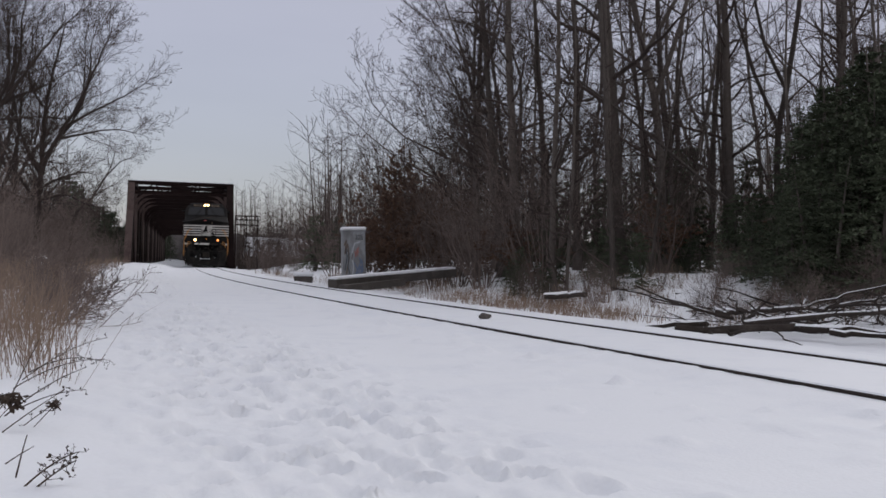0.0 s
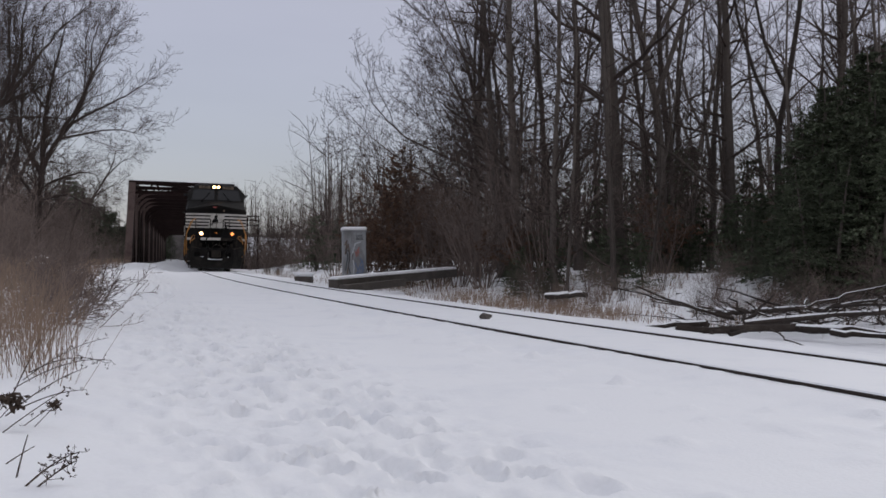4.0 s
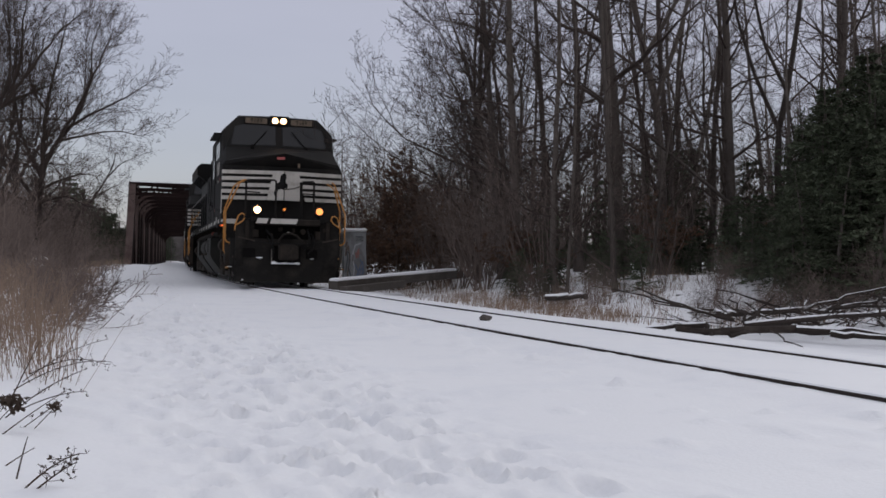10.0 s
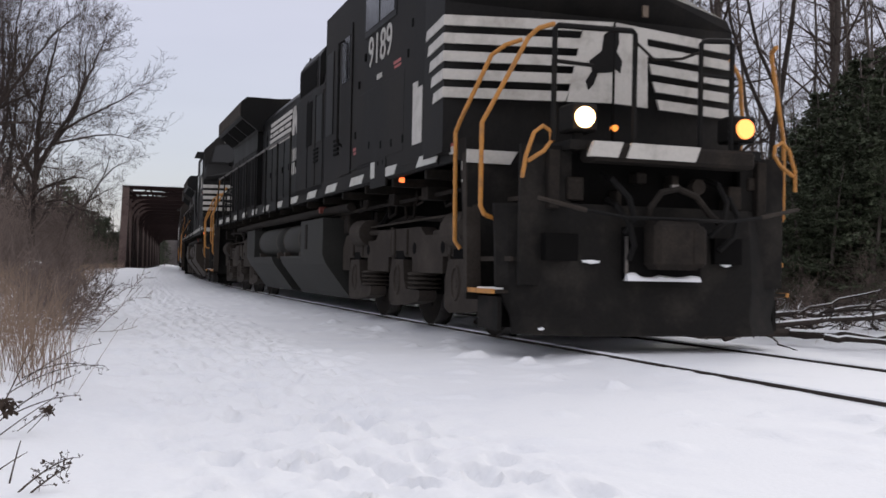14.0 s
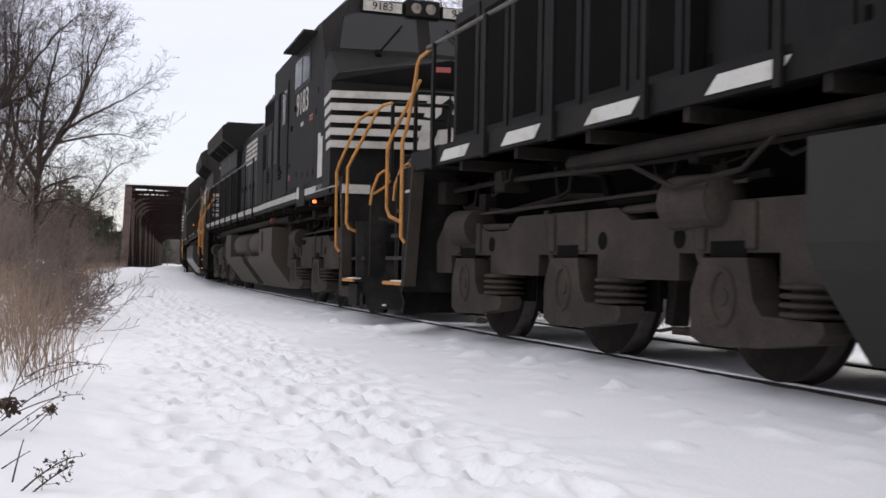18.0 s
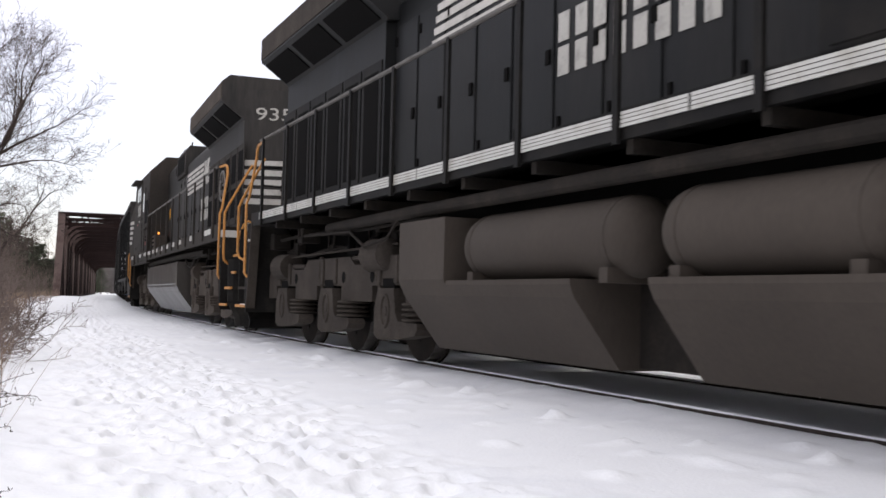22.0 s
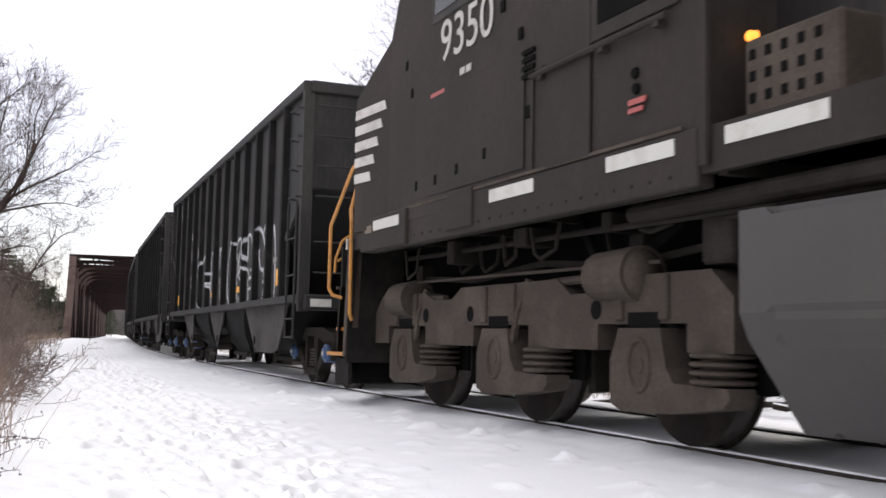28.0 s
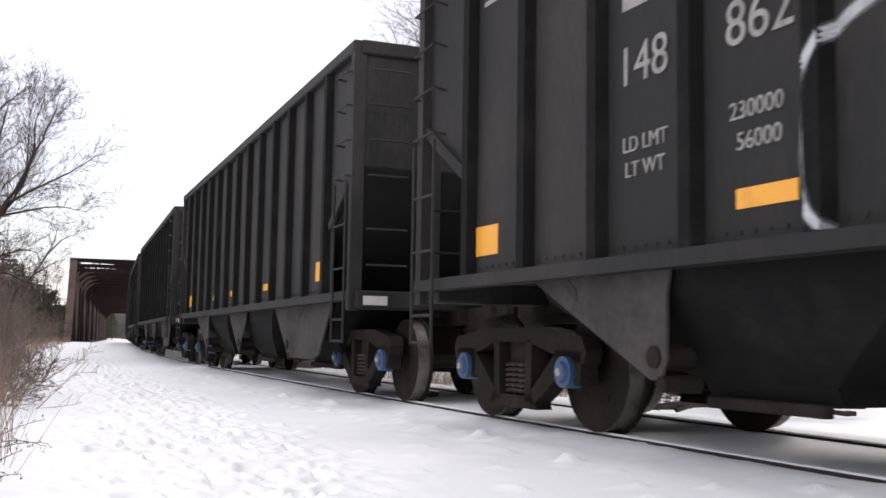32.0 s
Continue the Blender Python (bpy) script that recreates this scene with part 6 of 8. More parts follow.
            # sky light on the outward plate is put into its paler colour
            part("bay_gusset", tri, HOPPER_LIGHT, bp, "slope gusset, paler grey for the sky light on it")
            part("gate_frame", box(B(), XC(lb - 0.05), XC(la + 0.05), *ys(sg, 1.03, 1.10), 0.30, 0.37, 0.01), GRIME_DARK, bp)
            part("gate_latch", bar(B(), (XC(lb + 0.02), sg * 1.18, 0.60), (XC(lb + 0.02), sg * 1.44, 0.60), 0.09, 0.07, 10), GRIME_DARK, bp)
            part("gate_latch", bar(B(), (XC(lb - 0.05), sg * 1.16, 0.44), (XC(lb - 0.05), sg * 1.43, 0.44), 0.06, 0.05, 10), GRIME_DARK, bp)
    part("centre_sill", box(B(), XC(CAR - 0.9), XC(0.9), -0.28, 0.28, 0.86, 1.15), GRIME_DARK, car)
    # reflectors on the sides
    for sg in (-1, 1):
        for a, w, z0, z1 in ((2.32, 0.40, 1.40, 1.64), (5.39, 0.48, 1.41, 1.51), (8.25, 0.48, 1.42, 1.52), (10.18, 0.46, 1.40, 1.51), (13.46, 0.46, 1.37, 1.61)):
            part("orange_reflector", box(B(), XC(a + w), XC(a), *ys(sg, W, W + 0.006), z0, z1), ORANGE, car, "orange reflector panel")
    for u in (CAR_TRUCK_U, CAR - CAR_TRUCK_U):
        car_truck(car, XC(u))
        for d in (-1, 1):
            w = new("wheelset", CAR_WHEELSET)
            w.parent = car
            w.location = (XC(u) + d * CAR_AXLE / 2, 0, CAR_WHEEL)
    return car


hoppers = [build_hopper()]
for _ in range(8):
    hoppers.append(copy_thing(hoppers[0], Matrix.Identity(4)))
CAR_NUMBERS = {0: ("148", "862")}


def car_marks(car, number, lead):
    for sg in (-1, 1):
        if number:
            lettering("car_number", number[0], 0.36, LETTER_DIM, car, side_text(XC(11.50), sg, 1.464, 2.42), "pale car number " + number[0])
            lettering("car_number", number[1], 0.36, LETTER_DIM, car, side_text(XC(10.45), sg, 1.464, 2.41), "pale car number " + number[1])
            for body, dx, z in (("LD LMT", 11.48, 1.92), ("LT WT", 11.48, 1.76)):
                lettering("load_data", body, 0.14, LETTER_DIM, car, side_text(XC(dx), sg, 1.464, z), "small pale load lettering")
            for body, dx, z in (("230000", 10.48, 1.93), ("56000", 10.46, 1.76), ("H69", 2.82, 1.77)):
                lettering("load_data", body, 0.14, LETTER_DIM, car, side_text(XC(dx), sg, 1.464, z), "small pale load lettering")
        for i, (dx, z, w) in enumerate(((11.58, 2.80, 0.28), (11.34, 2.80, 0.12))):
            part("mark_block", box(B(), XC(dx + w / 2), XC(dx - w / 2), *ys(sg, 1.46, 1.464), z, z + 0.16), LETTER_DIM, car)


car_marks(hoppers[0], CAR_NUMBERS[0], True)
for hp in hoppers[1:]:
    for sg in (-1, 1):
        for k in range(5):
            part("mark_block", box(B(), XC(13.2 + 0.1), XC(13.2), *ys(sg, 1.46, 1.464), 1.7 + 0.16 * k, 1.8 + 0.16 * k), LETTER_DIM, hp, "pale lettering block")


def spray(pts, width=0.06):
    """A sprayed line on the camera side of the first car, through (u, z) points, over ribs and sheet, thinning out to its edges."""
    fine = []
    n = len(pts)
    for i in range(n - 1):
        p0, p1, p2, p3 = pts[max(i - 1, 0)], pts[i], pts[i + 1], pts[min(i + 2, n - 1)]
        for t in np.linspace(0, 1, 13)[:-1]:
            fine.append(tuple(0.5 * (2 * b + (c - a) * t + (2 * a - 5 * b + 4 * c - d) * t * t + (3 * b - a - 3 * c + d) * t ** 3) for a, b, c, d in zip(p0, p1, p2, p3)))
    fine.append(pts[-1])
    ribs = [RIB_FIRST + RIB_STEP * i for i in range(RIBS)]
    verts, faces, paint = [], [], []
    for i, (a, za) in enumerate(fine):
        (a0, z0), (a1, z1) = fine[max(i - 1, 0)], fine[min(i + 1, len(fine) - 1)]
        d = math.hypot(a1 - a0, z1 - z0) or 1e-6
        nx, nz = -(z1 - z0) / d, (a1 - a0) / d
        w = width * (0.9 + 0.45 * noise.noise((a * 3.0, za * 3.0, 0.5)))
        full = 0.82 + 0.30 * noise.noise((a * 5.0, za * 5.0, 2.5))
        full *= min(1.0, 0.35 + min(i, len(fine) - 1 - i) * 0.2)
        for k, dens in ((-1, 0.0), (-0.68, 0.25), (-0.42, 0.95), (0, 1.0), (0.42, 0.95), (0.68, 0.25), (1, 0.0)):
            uu, zz = a + nx * w * k, max(CAR_SILL + 0.035, za + nz * w * k)
            gap = min(abs(uu - q) for q in ribs)
            verts.append((XC(uu), -(1.4625 + 0.0855 * min(1.0, max(0.0, (0.088 - gap) / 0.031))), zz))
            paint.append(max(0.0, min(1.0, dens * full)))
        if i:
            for k in range(6):
                q = 7 * i + k
                faces.append((q - 7, q - 6, q + 1, q))
    me = raw_mesh("spray_line", verts, faces, GRAFFITI)
    me.attributes.new("paint", "FLOAT", "POINT").data.foreach_set("value", paint)
    ob = new("spray_line", me)
    ob.parent = hoppers[0]
    return tagged(ob, "sprayed white graffiti line")


TAG_REAR = (
    [(9.93, 1.21), (10.08, 1.38), (10.12, 1.74), (10.07, 2.01), (9.9, 2.2), (9.65, 2.3), (9.48, 2.3), (9.36, 2.2), (9.33, 2.05), (9.31, 1.96)],
    [(9.11, 2.32), (9.23, 2.32), (9.31, 2.21), (9.33, 1.99)],
    [(9.53, 2.01), (9.47, 1.8), (9.5, 1.78)],
    [(9.48, 1.86), (9.33, 1.94), (9.11, 1.91), (8.78, 1.89), (8.65, 1.88)],
    [(8.81, 1.92), (8.74, 1.86), (8.77, 1.66), (8.73, 1.43), (8.68, 1.23)],
    [(9.12, 1.68), (8.95, 1.64), (8.78, 1.55)],
    [(9.12, 1.68), (8.97, 1.7), (8.8, 1.7)],
    [(8.54, 2.2), (8.6, 2.3), (8.7, 2.29), (8.77, 2.21), (8.8, 2.06), (8.74, 1.94), (8.63, 1.9), (8.53, 1.96), (8.49, 2.08), (8.52, 2.22), (8.59, 2.29)],
    [(8.49, 2.06), (8.49, 1.87), (8.43, 1.68), (8.46, 1.57)],
    [(8.48, 1.71), (8.36, 1.73), (8.18, 1.74)],
    [(8.27, 1.84), (8.16, 1.87)],
    [(8.52, 1.56), (8.48, 1.51), (8.37, 1.33), (8.33, 1.23)],
    [(8.47, 2.27), (8.42, 2.34), (8.26, 2.4), (8.11, 2.4)],
    [(8.11, 2.4), (8.13, 2.32), (8.16, 2.24)],
)
TAG_MIDDLE = (
    [(7.84, 2.34), (7.77, 2.22), (7.76, 2.07), (7.75, 1.93)],
    [(7.72, 1.78), (7.68, 1.61), (7.65, 1.42), (7.63, 1.23)],
    [(7.77, 2.23), (7.71, 2.3), (7.62, 2.3), (7.55, 2.27), (7.48, 2.18), (7.47, 2.08), (7.46, 1.95), (7.41, 1.83), (7.36, 1.78)],
    [(6.58, 1.23), (6.81, 1.4), (6.85, 1.68), (6.81, 1.95), (6.71, 2.17), (6.57, 2.33), (6.41, 2.37), (6.29, 2.32), (6.25, 2.23)],
    [(6.54, 2.1), (6.5, 1.96), (6.43, 1.85)],
    [(6.24, 1.97), (6.34, 1.91), (6.43, 1.81), (6.43, 1.72)],
    [(6.3, 1.54), (6.45, 1.59), (6.5, 1.55)],
    [(5.91, 1.97), (5.96, 2.13), (5.91, 2.27), (5.76, 2.34), (5.55, 2.32), (5.39, 2.24), (5.31, 2.14)],
    [(5.93, 2.25), (6.21, 2.32)],
    [(5.7, 2.1), (5.76, 1.97), (5.81, 1.83), (5.75, 1.74), (5.67, 1.77), (5.6, 1.9), (5.58, 2.04)],
    [(5.56, 2.04), (5.61, 1.85), (5.57, 1.71), (5.45, 1.7), (5.34, 1.82), (5.3, 1.97)],
    [(5.91, 1.76), (5.88, 1.54), (5.78, 1.22)],
    [(5.9, 1.75), (5.57, 1.61), (5.37, 1.51), (5.32, 1.45), (5.46, 1.36), (5.66, 1.29), (5.77, 1.22)],
    [(5.24, 1.79), (5.14, 1.8), (5.05, 1.79)],
)
TAG_FRONT = (
    [(5.51, 1.65), (5.36, 1.79), (5.15, 1.8), (4.88, 1.74), (4.78, 1.64)],
    [(4.94, 1.88), (5.08, 2.01), (5.11, 2.17), (5.01, 2.28), (4.84, 2.34), (4.68, 2.26), (4.59, 2.1), (4.58, 1.92), (4.59, 1.79)],
    [(4.94, 2.32), (4.94, 2.1), (4.93, 1.88)],
    [(4.65, 2.27), (4.5, 2.36), (4.33, 2.37)],
    [(4.3, 2.37), (4.39, 2.16), (4.43, 1.97), (4.45, 1.85)],
    [(4.72, 1.75), (4.51, 1.74), (4.25, 1.73)],
    [(4.87, 1.61), (4.84, 1.43), (4.81, 1.23)],
    [(4.42, 1.78), (4.44, 1.56), (4.45, 1.22)],
    [(4.84, 1.61), (4.62, 1.62), (4.44, 1.63)],
    [(4.82, 1.43), (4.62, 1.44), (4.44, 1.46)],
    [(4.06, 2.37), (3.82, 2.29), (3.63, 2.12), (3.55, 1.89), (3.55, 1.71), (3.64, 1.64)],
    [(3.99, 2.04), (3.98, 1.88), (3.89, 1.74), (3.75, 1.69), (3.62, 1.69)],
    [(3.72, 2.26), (3.59, 2.37), (3.46, 2.39), (3.35, 2.33), (3.38, 2.17), (3.4, 1.98), (3.39, 1.69)],
    [(3.64, 1.67), (3.58, 1.58), (3.43, 1.58), (3.32, 1.59)],
)
TAG_LAST = (
    [(3.69, 1.5), (3.51, 1.52)],
    [(3.55, 1.45), (3.63, 1.34), (3.72, 1.23)],
    [(2.99, 2.32), (2.89, 2.16), (2.83, 1.95), (2.81, 1.69), (2.8, 1.43), (2.84, 1.23)],
)
for strokes in (TAG_REAR, TAG_MIDDLE, TAG_FRONT, TAG_LAST):
    for line in strokes:
        spray(line)
# faded slanted bars of the owner's mark high on the side, and small stencilled data
for u0, u1, n in ((13.16, 13.74, 5), (12.17, 12.66, 5)):
    for k in range(n):
        z = 3.44 + 0.085 * k
        part("mark_bar", prism(B(), [(XC(u1), z), (XC(u0), z), (XC(u0), z + 0.04), (XC(u1), z + 0.04)], -1.4665, -1.4605), LETTER_DIM, hoppers[0], "faded pale bar")
for u0, u1, z0, z1 in ((7.37, 7.69, 1.585, 1.61), (7.36, 7.66, 1.53, 1.55), (7.42, 7.68, 1.475, 1.495), (7.44, 7.66, 1.43, 1.445), (6.40, 6.69, 1.475, 1.495), (6.42, 6.69, 1.43, 1.445), (6.44, 6.66, 1.39, 1.402),
                       (9.33, 9.60, 1.50, 1.53), (9.33, 9.60, 1.45, 1.475), (9.36, 9.60, 1.41, 1.43)):
    part("mark_block", box(B(), XC(u1), XC(u0), -1.4645, -1.4605, z0, z1), LETTER_DIM, hoppers[0])

# ---------------------------------------------------------------- trees, shrubs and dry grass


class Soup:
    """Vertices and faces gathered for one mesh."""

    def __init__(self):
        self.v, self.f = [], []

    def tube(self, pts, radii, n):
        start = len(self.v)
        side = None
        for i, p in enumerate(pts):
            d = (pts[min(i + 1, len(pts) - 1)] - pts[max(i - 1, 0)]).normalized()
            if side is None:
                side = d.orthogonal().normalized()
            side = (side - d * side.dot(d)).normalized()
            up = side.cross(d)
            r = radii[i]
            for k in range(n):
                a = 2 * math.pi * k / n
                self.v.append(p + side * (r * math.cos(a)) + up * (r * math.sin(a)))
            if i:
                a0, b0 = start + (i - 1) * n, start + i * n
                for k in range(n):
                    self.f.append((a0 + k, a0 + (k + 1) % n, b0 + (k + 1) % n, b0 + k))

    def leaf(self, p, d, w, size):
        """One leaf or needle spray: a folded blade."""
        d, w = d.normalized() * size, w.normalized() * size * 0.38
        i = len(self.v)
        up = d.cross(w).normalized() * size * 0.10
        self.v += [p, p + d * 0.5 + w + up, p + d, p + d * 0.5 - w + up]
        self.f += [(i, i + 1, i + 2), (i, i + 2, i + 3)]

    def mesh(self, name, mat, smooth=False):
        return raw_mesh(name, [tuple(v) for v in self.v], self.f, mat, smooth)


def bent(rng, p, d, length, segs, wiggle, rise):
    pts, step = [p.copy()], length / segs
    d = d.normalized()
    for _ in range(segs):
        d = (d + Vector((rng.gauss(0, wiggle), rng.gauss(0, wiggle), rng.gauss(0, wiggle) + rise))).normalized()
        p = p + d * step
        pts.append(p.copy())
    return pts


def limb(rng, soup, p, d, length, r, level, top, kids, wiggle=0.16, rise=0.06, leaves=None):
    segs = {0: 7, 1: 5, 2: 4, 3: 3}.get(level, 3)
    pts = bent(rng, p, d, length, segs, wiggle, rise)
    radii = [max(0.0036, r * (1 - 0.85 * i / segs)) for i in range(segs + 1)]
    soup.tube(pts, radii, 5 if level == 0 else 4 if level == 1 else 3)
    if leaves is not None and level >= top - 1:
        for q in pts[1:]:
            for _ in range(leaves[1]):
                leaves[0].leaf(q, Vector((rng.gauss(0, 1), rng.gauss(0, 1), rng.gauss(-0.6, 0.6))), Vector((rng.gauss(0, 1), rng.gauss(0, 1), rng.gauss(0, 1))), rng.uniform(0.07, 0.13))
    if level >= top:
        return
    n = kids[level] if level < len(kids) else 3
    for k in range(n):
        t = 0.22 + 0.78 * (k + rng.random()) / n
        i = min(int(t * segs), segs - 1)
        q = pts[i].lerp(pts[i + 1], t * segs - i)
        axis = (pts[i + 1] - pts[i]).normalized()
        side = axis.orthogonal().normalized()
        side.rotate(Matrix.Rotation(rng.uniform(0, 2 * math.pi), 3, axis))
        nd = axis * rng.uniform(0.55, 0.9) + side * rng.uniform(0.55, 0.95)
        limb(rng, soup, q, nd, length * rng.uniform(0.32, 0.58) * (1.15 - 0.5 * t), radii[i] * rng.uniform(0.42, 0.62), level + 1, top, kids, wiggle, rise, leaves)


def bare_tree(name, seed, height, r0, first, limbs, reach, kids=(7, 5, 3), top=2, droop=0.05, fork=0, leaves=0, twist=0.05, group="bare trees of the wood", label="", taper=0.78):
    """A leafless tree: a tapered trunk, and a crown of limbs, branches and twigs."""
    rng = random.Random(seed)
    trunk, crown, leaf = Soup(), Soup(), Soup()
    n = 12
    pts = [Vector((0, 0, -0.4))]
    d = Vector((0, 0, 1))
    for i in range(n):
        d = (d + Vector((rng.gauss(0, twist), rng.gauss(0, twist), 0.12))).normalized()
        pts.append(pts[-1] + d * (height + 0.4) / n)
    radii = [r0 * (1.30 if i == 0 else (1 - taper * i / n)) for i in range(n + 1)]
    trunk.tube(pts, radii, 9)
    stems = [(pts, radii)]
    for _ in range(fork):
        i = rng.randint(2, 5)
        a = rng.uniform(0, 2 * math.pi)
        fp = bent(rng, pts[i], Vector((math.cos(a) * 0.4, math.sin(a) * 0.4, 1)), height * (1 - i / n) * 0.8, 8, 0.09, 0.05)
        fr = [radii[i] * 0.75 * (1 - 0.8 * k / 8) for k in range(9)]
        trunk.tube(fp, fr, 7)
        stems.append((fp, fr))
    for k in range(limbs):
        sp, sr = stems[k % len(stems)]
        m = len(sp) - 1
        t = first + (0.98 - first) * ((k + rng.random()) / limbs) ** 0.9
        i = min(int(t * m), m - 1)
        p = sp[i].lerp(sp[i + 1], t * m - i)
        a = rng.uniform(0, 2 * math.pi)
        length = reach * (1.15 - 0.75 * t) * rng.uniform(0.55, 1.15)
        limb(rng, crown, p, Vector((math.cos(a), math.sin(a), rng.uniform(0.15, 0.8))), length, sr[i] * rng.uniform(0.28, 0.45), 0, top, kids, 0.15, droop, (leaf, leaves) if leaves else None)
    tree = empty(name, label, "tree", group)
    for nm, soup, mat in (("trunk", trunk, BARK), ("crown", crown, TWIG)) + ((("foliage", leaf, DEAD_LEAF),) if leaves else ()):
        ob = new(nm, soup.mesh(nm, mat, nm == "trunk"))
        ob.parent = tree
    return tree


def shrub(seed, height, stems, spread, mat, top=2, kids=(5, 4), leaves=0, label="", name="shrub", r=0.016, group="shrubs of the verge"):
    rng = random.Random(seed)
    soup, leaf = Soup(), Soup()
    for _ in range(stems):
        a, t = rng.uniform(0, 2 * math.pi), rng.uniform(0.1, 1.0)
        base = Vector((math.cos(a) * rng.uniform(0, 0.35), math.sin(a) * rng.uniform(0, 0.35), -0.1))
        limb(rng, soup, base, Vector((math.cos(a) * spread * t, math.sin(a) * spread * t, 1)), height * rng.uniform(0.6, 1.1), r, 0, top, kids, 0.13, 0.02, (leaf, leaves) if leaves else None)
    ob = empty(name, label, "shrub", group)
    tw = new("branchwork", soup.mesh("branchwork", mat))
    tw.parent = ob
    if leaves:
        lf = new("foliage", leaf.mesh("foliage", DEAD_LEAF))
        lf.parent = ob
    return ob


def conifer(seed, height, reach, label, low=0.05):
    rng = random.Random(seed)
    trunk, needles = Soup(), Soup()
    pts = bent(rng, Vector((0, 0, -0.3)), Vector((0, 0, 1)), height + 0.3, 8, 0.02, 0.1)
    trunk.tube(pts, [0.02 * height * (1 - 0.93 * i / 8) for i in range(9)], 7)
    whorls = int(height * 3.6)
    for k in range(whorls):
        t = low + (0.99 - low) * k / whorls
        z = t * height
        length = reach * (1 - t) ** 0.7 * rng.uniform(0.5, 1.25) + 0.12
        for b in range(rng.randint(3, 5)):
            a = rng.uniform(0, 2 * math.pi)
            reach_b = length * rng.uniform(0.7, 1.2)
            d = Vector((math.cos(a), math.sin(a), rng.uniform(-0.1, 0.4)))
            bp = bent(rng, Vector((0, 0, z)), d, reach_b, 5, 0.10, -0.09)
            trunk.tube(bp, [0.013 * (1 - 0.8 * i / 5) for i in range(6)], 3)
            flat = d.cross(Vector((0, 0, 1))).normalized()
            for i in range(1, 6):
                for sd in (-1, 1):
                    q = bp[i - 1].lerp(bp[i], rng.random())
                    dd = (flat * sd * rng.uniform(0.5, 1.0) + d * rng.uniform(0.4, 1.0) + Vector((0, 0, rng.uniform(-0.35, 0.12)))).normalized()
                    sprig = reach_b * rng.uniform(0.18, 0.42) + 0.08
                    tip = q + dd * sprig + Vector((0, 0, -0.15 * sprig))
                    for m in range(int(5 + 9 * sprig)):
                        f = q.lerp(tip, rng.random())
                        nd = dd * rng.uniform(0.2, 1.0) + Vector((rng.gauss(0, 0.6), rng.gauss(0, 0.6), rng.gauss(-0.15, 0.35)))
                        needles.leaf(f, nd, Vector((rng.gauss(0, 0.5), rng.gauss(0, 0.5), 1)).cross(nd), rng.uniform(0.06, 0.15))
    ob = empty("evergreen", label, "tree", "evergreens of the wood")
    for nm, soup, mat in (("trunk", trunk, BARK), ("needle_foliage", needles, NEEDLE)):
        o = new(nm, soup.mesh(nm, mat))
        o.parent = ob
    return ob


def spot(px, depth, lean=0.0, turn=0.0, size=1.0, sink=0.0):
    """The pose of a plant by its bearing (784 is straight ahead, 1801 to one across) and its distance ahead."""
    x = (px - 784) / 1801.0 * depth
    y = depth
    return (Matrix.Translation((x, y, z_at(x, y) - sink)) @ Matrix.Rotation(lean, 4, "Y") @ Matrix.Rotation(turn, 4, "Z") @ Matrix.Scale(size, 4))


def put(ob, m, first):
    """Places the original at its first use, and copies after that."""
    if ob.name not in first:
        first[ob.name] = True
        ob.matrix_basis = m
        return ob
    c = copy_thing(ob, Matrix.Identity(4))
    c.matrix_basis = m
    return c


USED = {}
rng = random.Random(7)
WOOD_LABEL = "tall bare grey-barked tree at the edge of the wood"
tall = [bare_tree("bare_tree", 11, 19, 0.20, 0.10, 38, 4.6, (7, 5), 2, label=WOOD_LABEL),
        bare_tree("bare_tree", 12, 17, 0.16, 0.14, 33, 4.0, (7, 5), 2, fork=1, label=WOOD_LABEL),
        bare_tree("bare_tree", 13, 20, 0.22, 0.20, 32, 5.0, (7, 5), 2, label=WOOD_LABEL),
        bare_tree("bare_tree", 14, 15, 0.12, 0.08, 36, 3.2, (6, 5), 2, twist=0.07, label=WOOD_LABEL),
        bare_tree("bare_tree", 15, 18, 0.17, 0.12, 34, 5.4, (8, 5), 2, fork=2, label=WOOD_LABEL)]
thin = [bare_tree("thin_tree", 21, 11, 0.07, 0.05, 26, 2.4, (6, 4), 2, twist=0.06, label="thin bare sapling in the wood"),
        bare_tree("thin_tree", 22, 9, 0.055, 0.05, 24, 2.2, (6, 4), 2, twist=0.08, fork=1, label="thin bare sapling in the wood"),
        bare_tree("thin_tree", 23, 12, 0.08, 0.15, 22, 2.6, (6, 4), 2, twist=0.05, label="thin bare sapling in the wood")]

# trunks at the edge of the wood: direction, depth, diameter, drift of the top, kind
TRUNKS = [(846, 33, 0.26, -14, 4), (890, 31, 0.20, -21, 0), (915, 29, 0.26, -28, 2), (971, 30, 0.23, 4, 1), (1022, 30, 0.25, -24, 0), (1100, 26, 0.43, -29, 2), (1158, 34, 0.2, -18, 1),
          (1175, 27, 0.28, -7, 4), (1203, 32, 0.24, -21, 0), (1255, 31, 0.22, -4, 1), (1299, 28, 0.25, -2, 2), (1383, 29, 0.24, -27, 4), (1467, 26, 0.28, 7, 0), (1494, 30, 0.25, -6, 2),
          (1540, 34, 0.24, -10, 1), (1600, 27, 0.27, -12, 0), (1680, 29, 0.26, -12, 2), (1350, 38, 0.2, -12, 3), (1060, 40, 0.2, -10, 3), (985, 24, 0.13, -10, 3)]
for px, depth, dia, drift, kind in TRUNKS:
    base = {0: 0.20, 1: 0.16, 2: 0.22, 3: 0.12, 4: 0.17}[kind] * 2
    put(tall[kind], spot(px, depth, drift / 480 - 0.021, rng.uniform(0, 6.3), dia / base if dia / base > 0.7 else 0.7), USED)
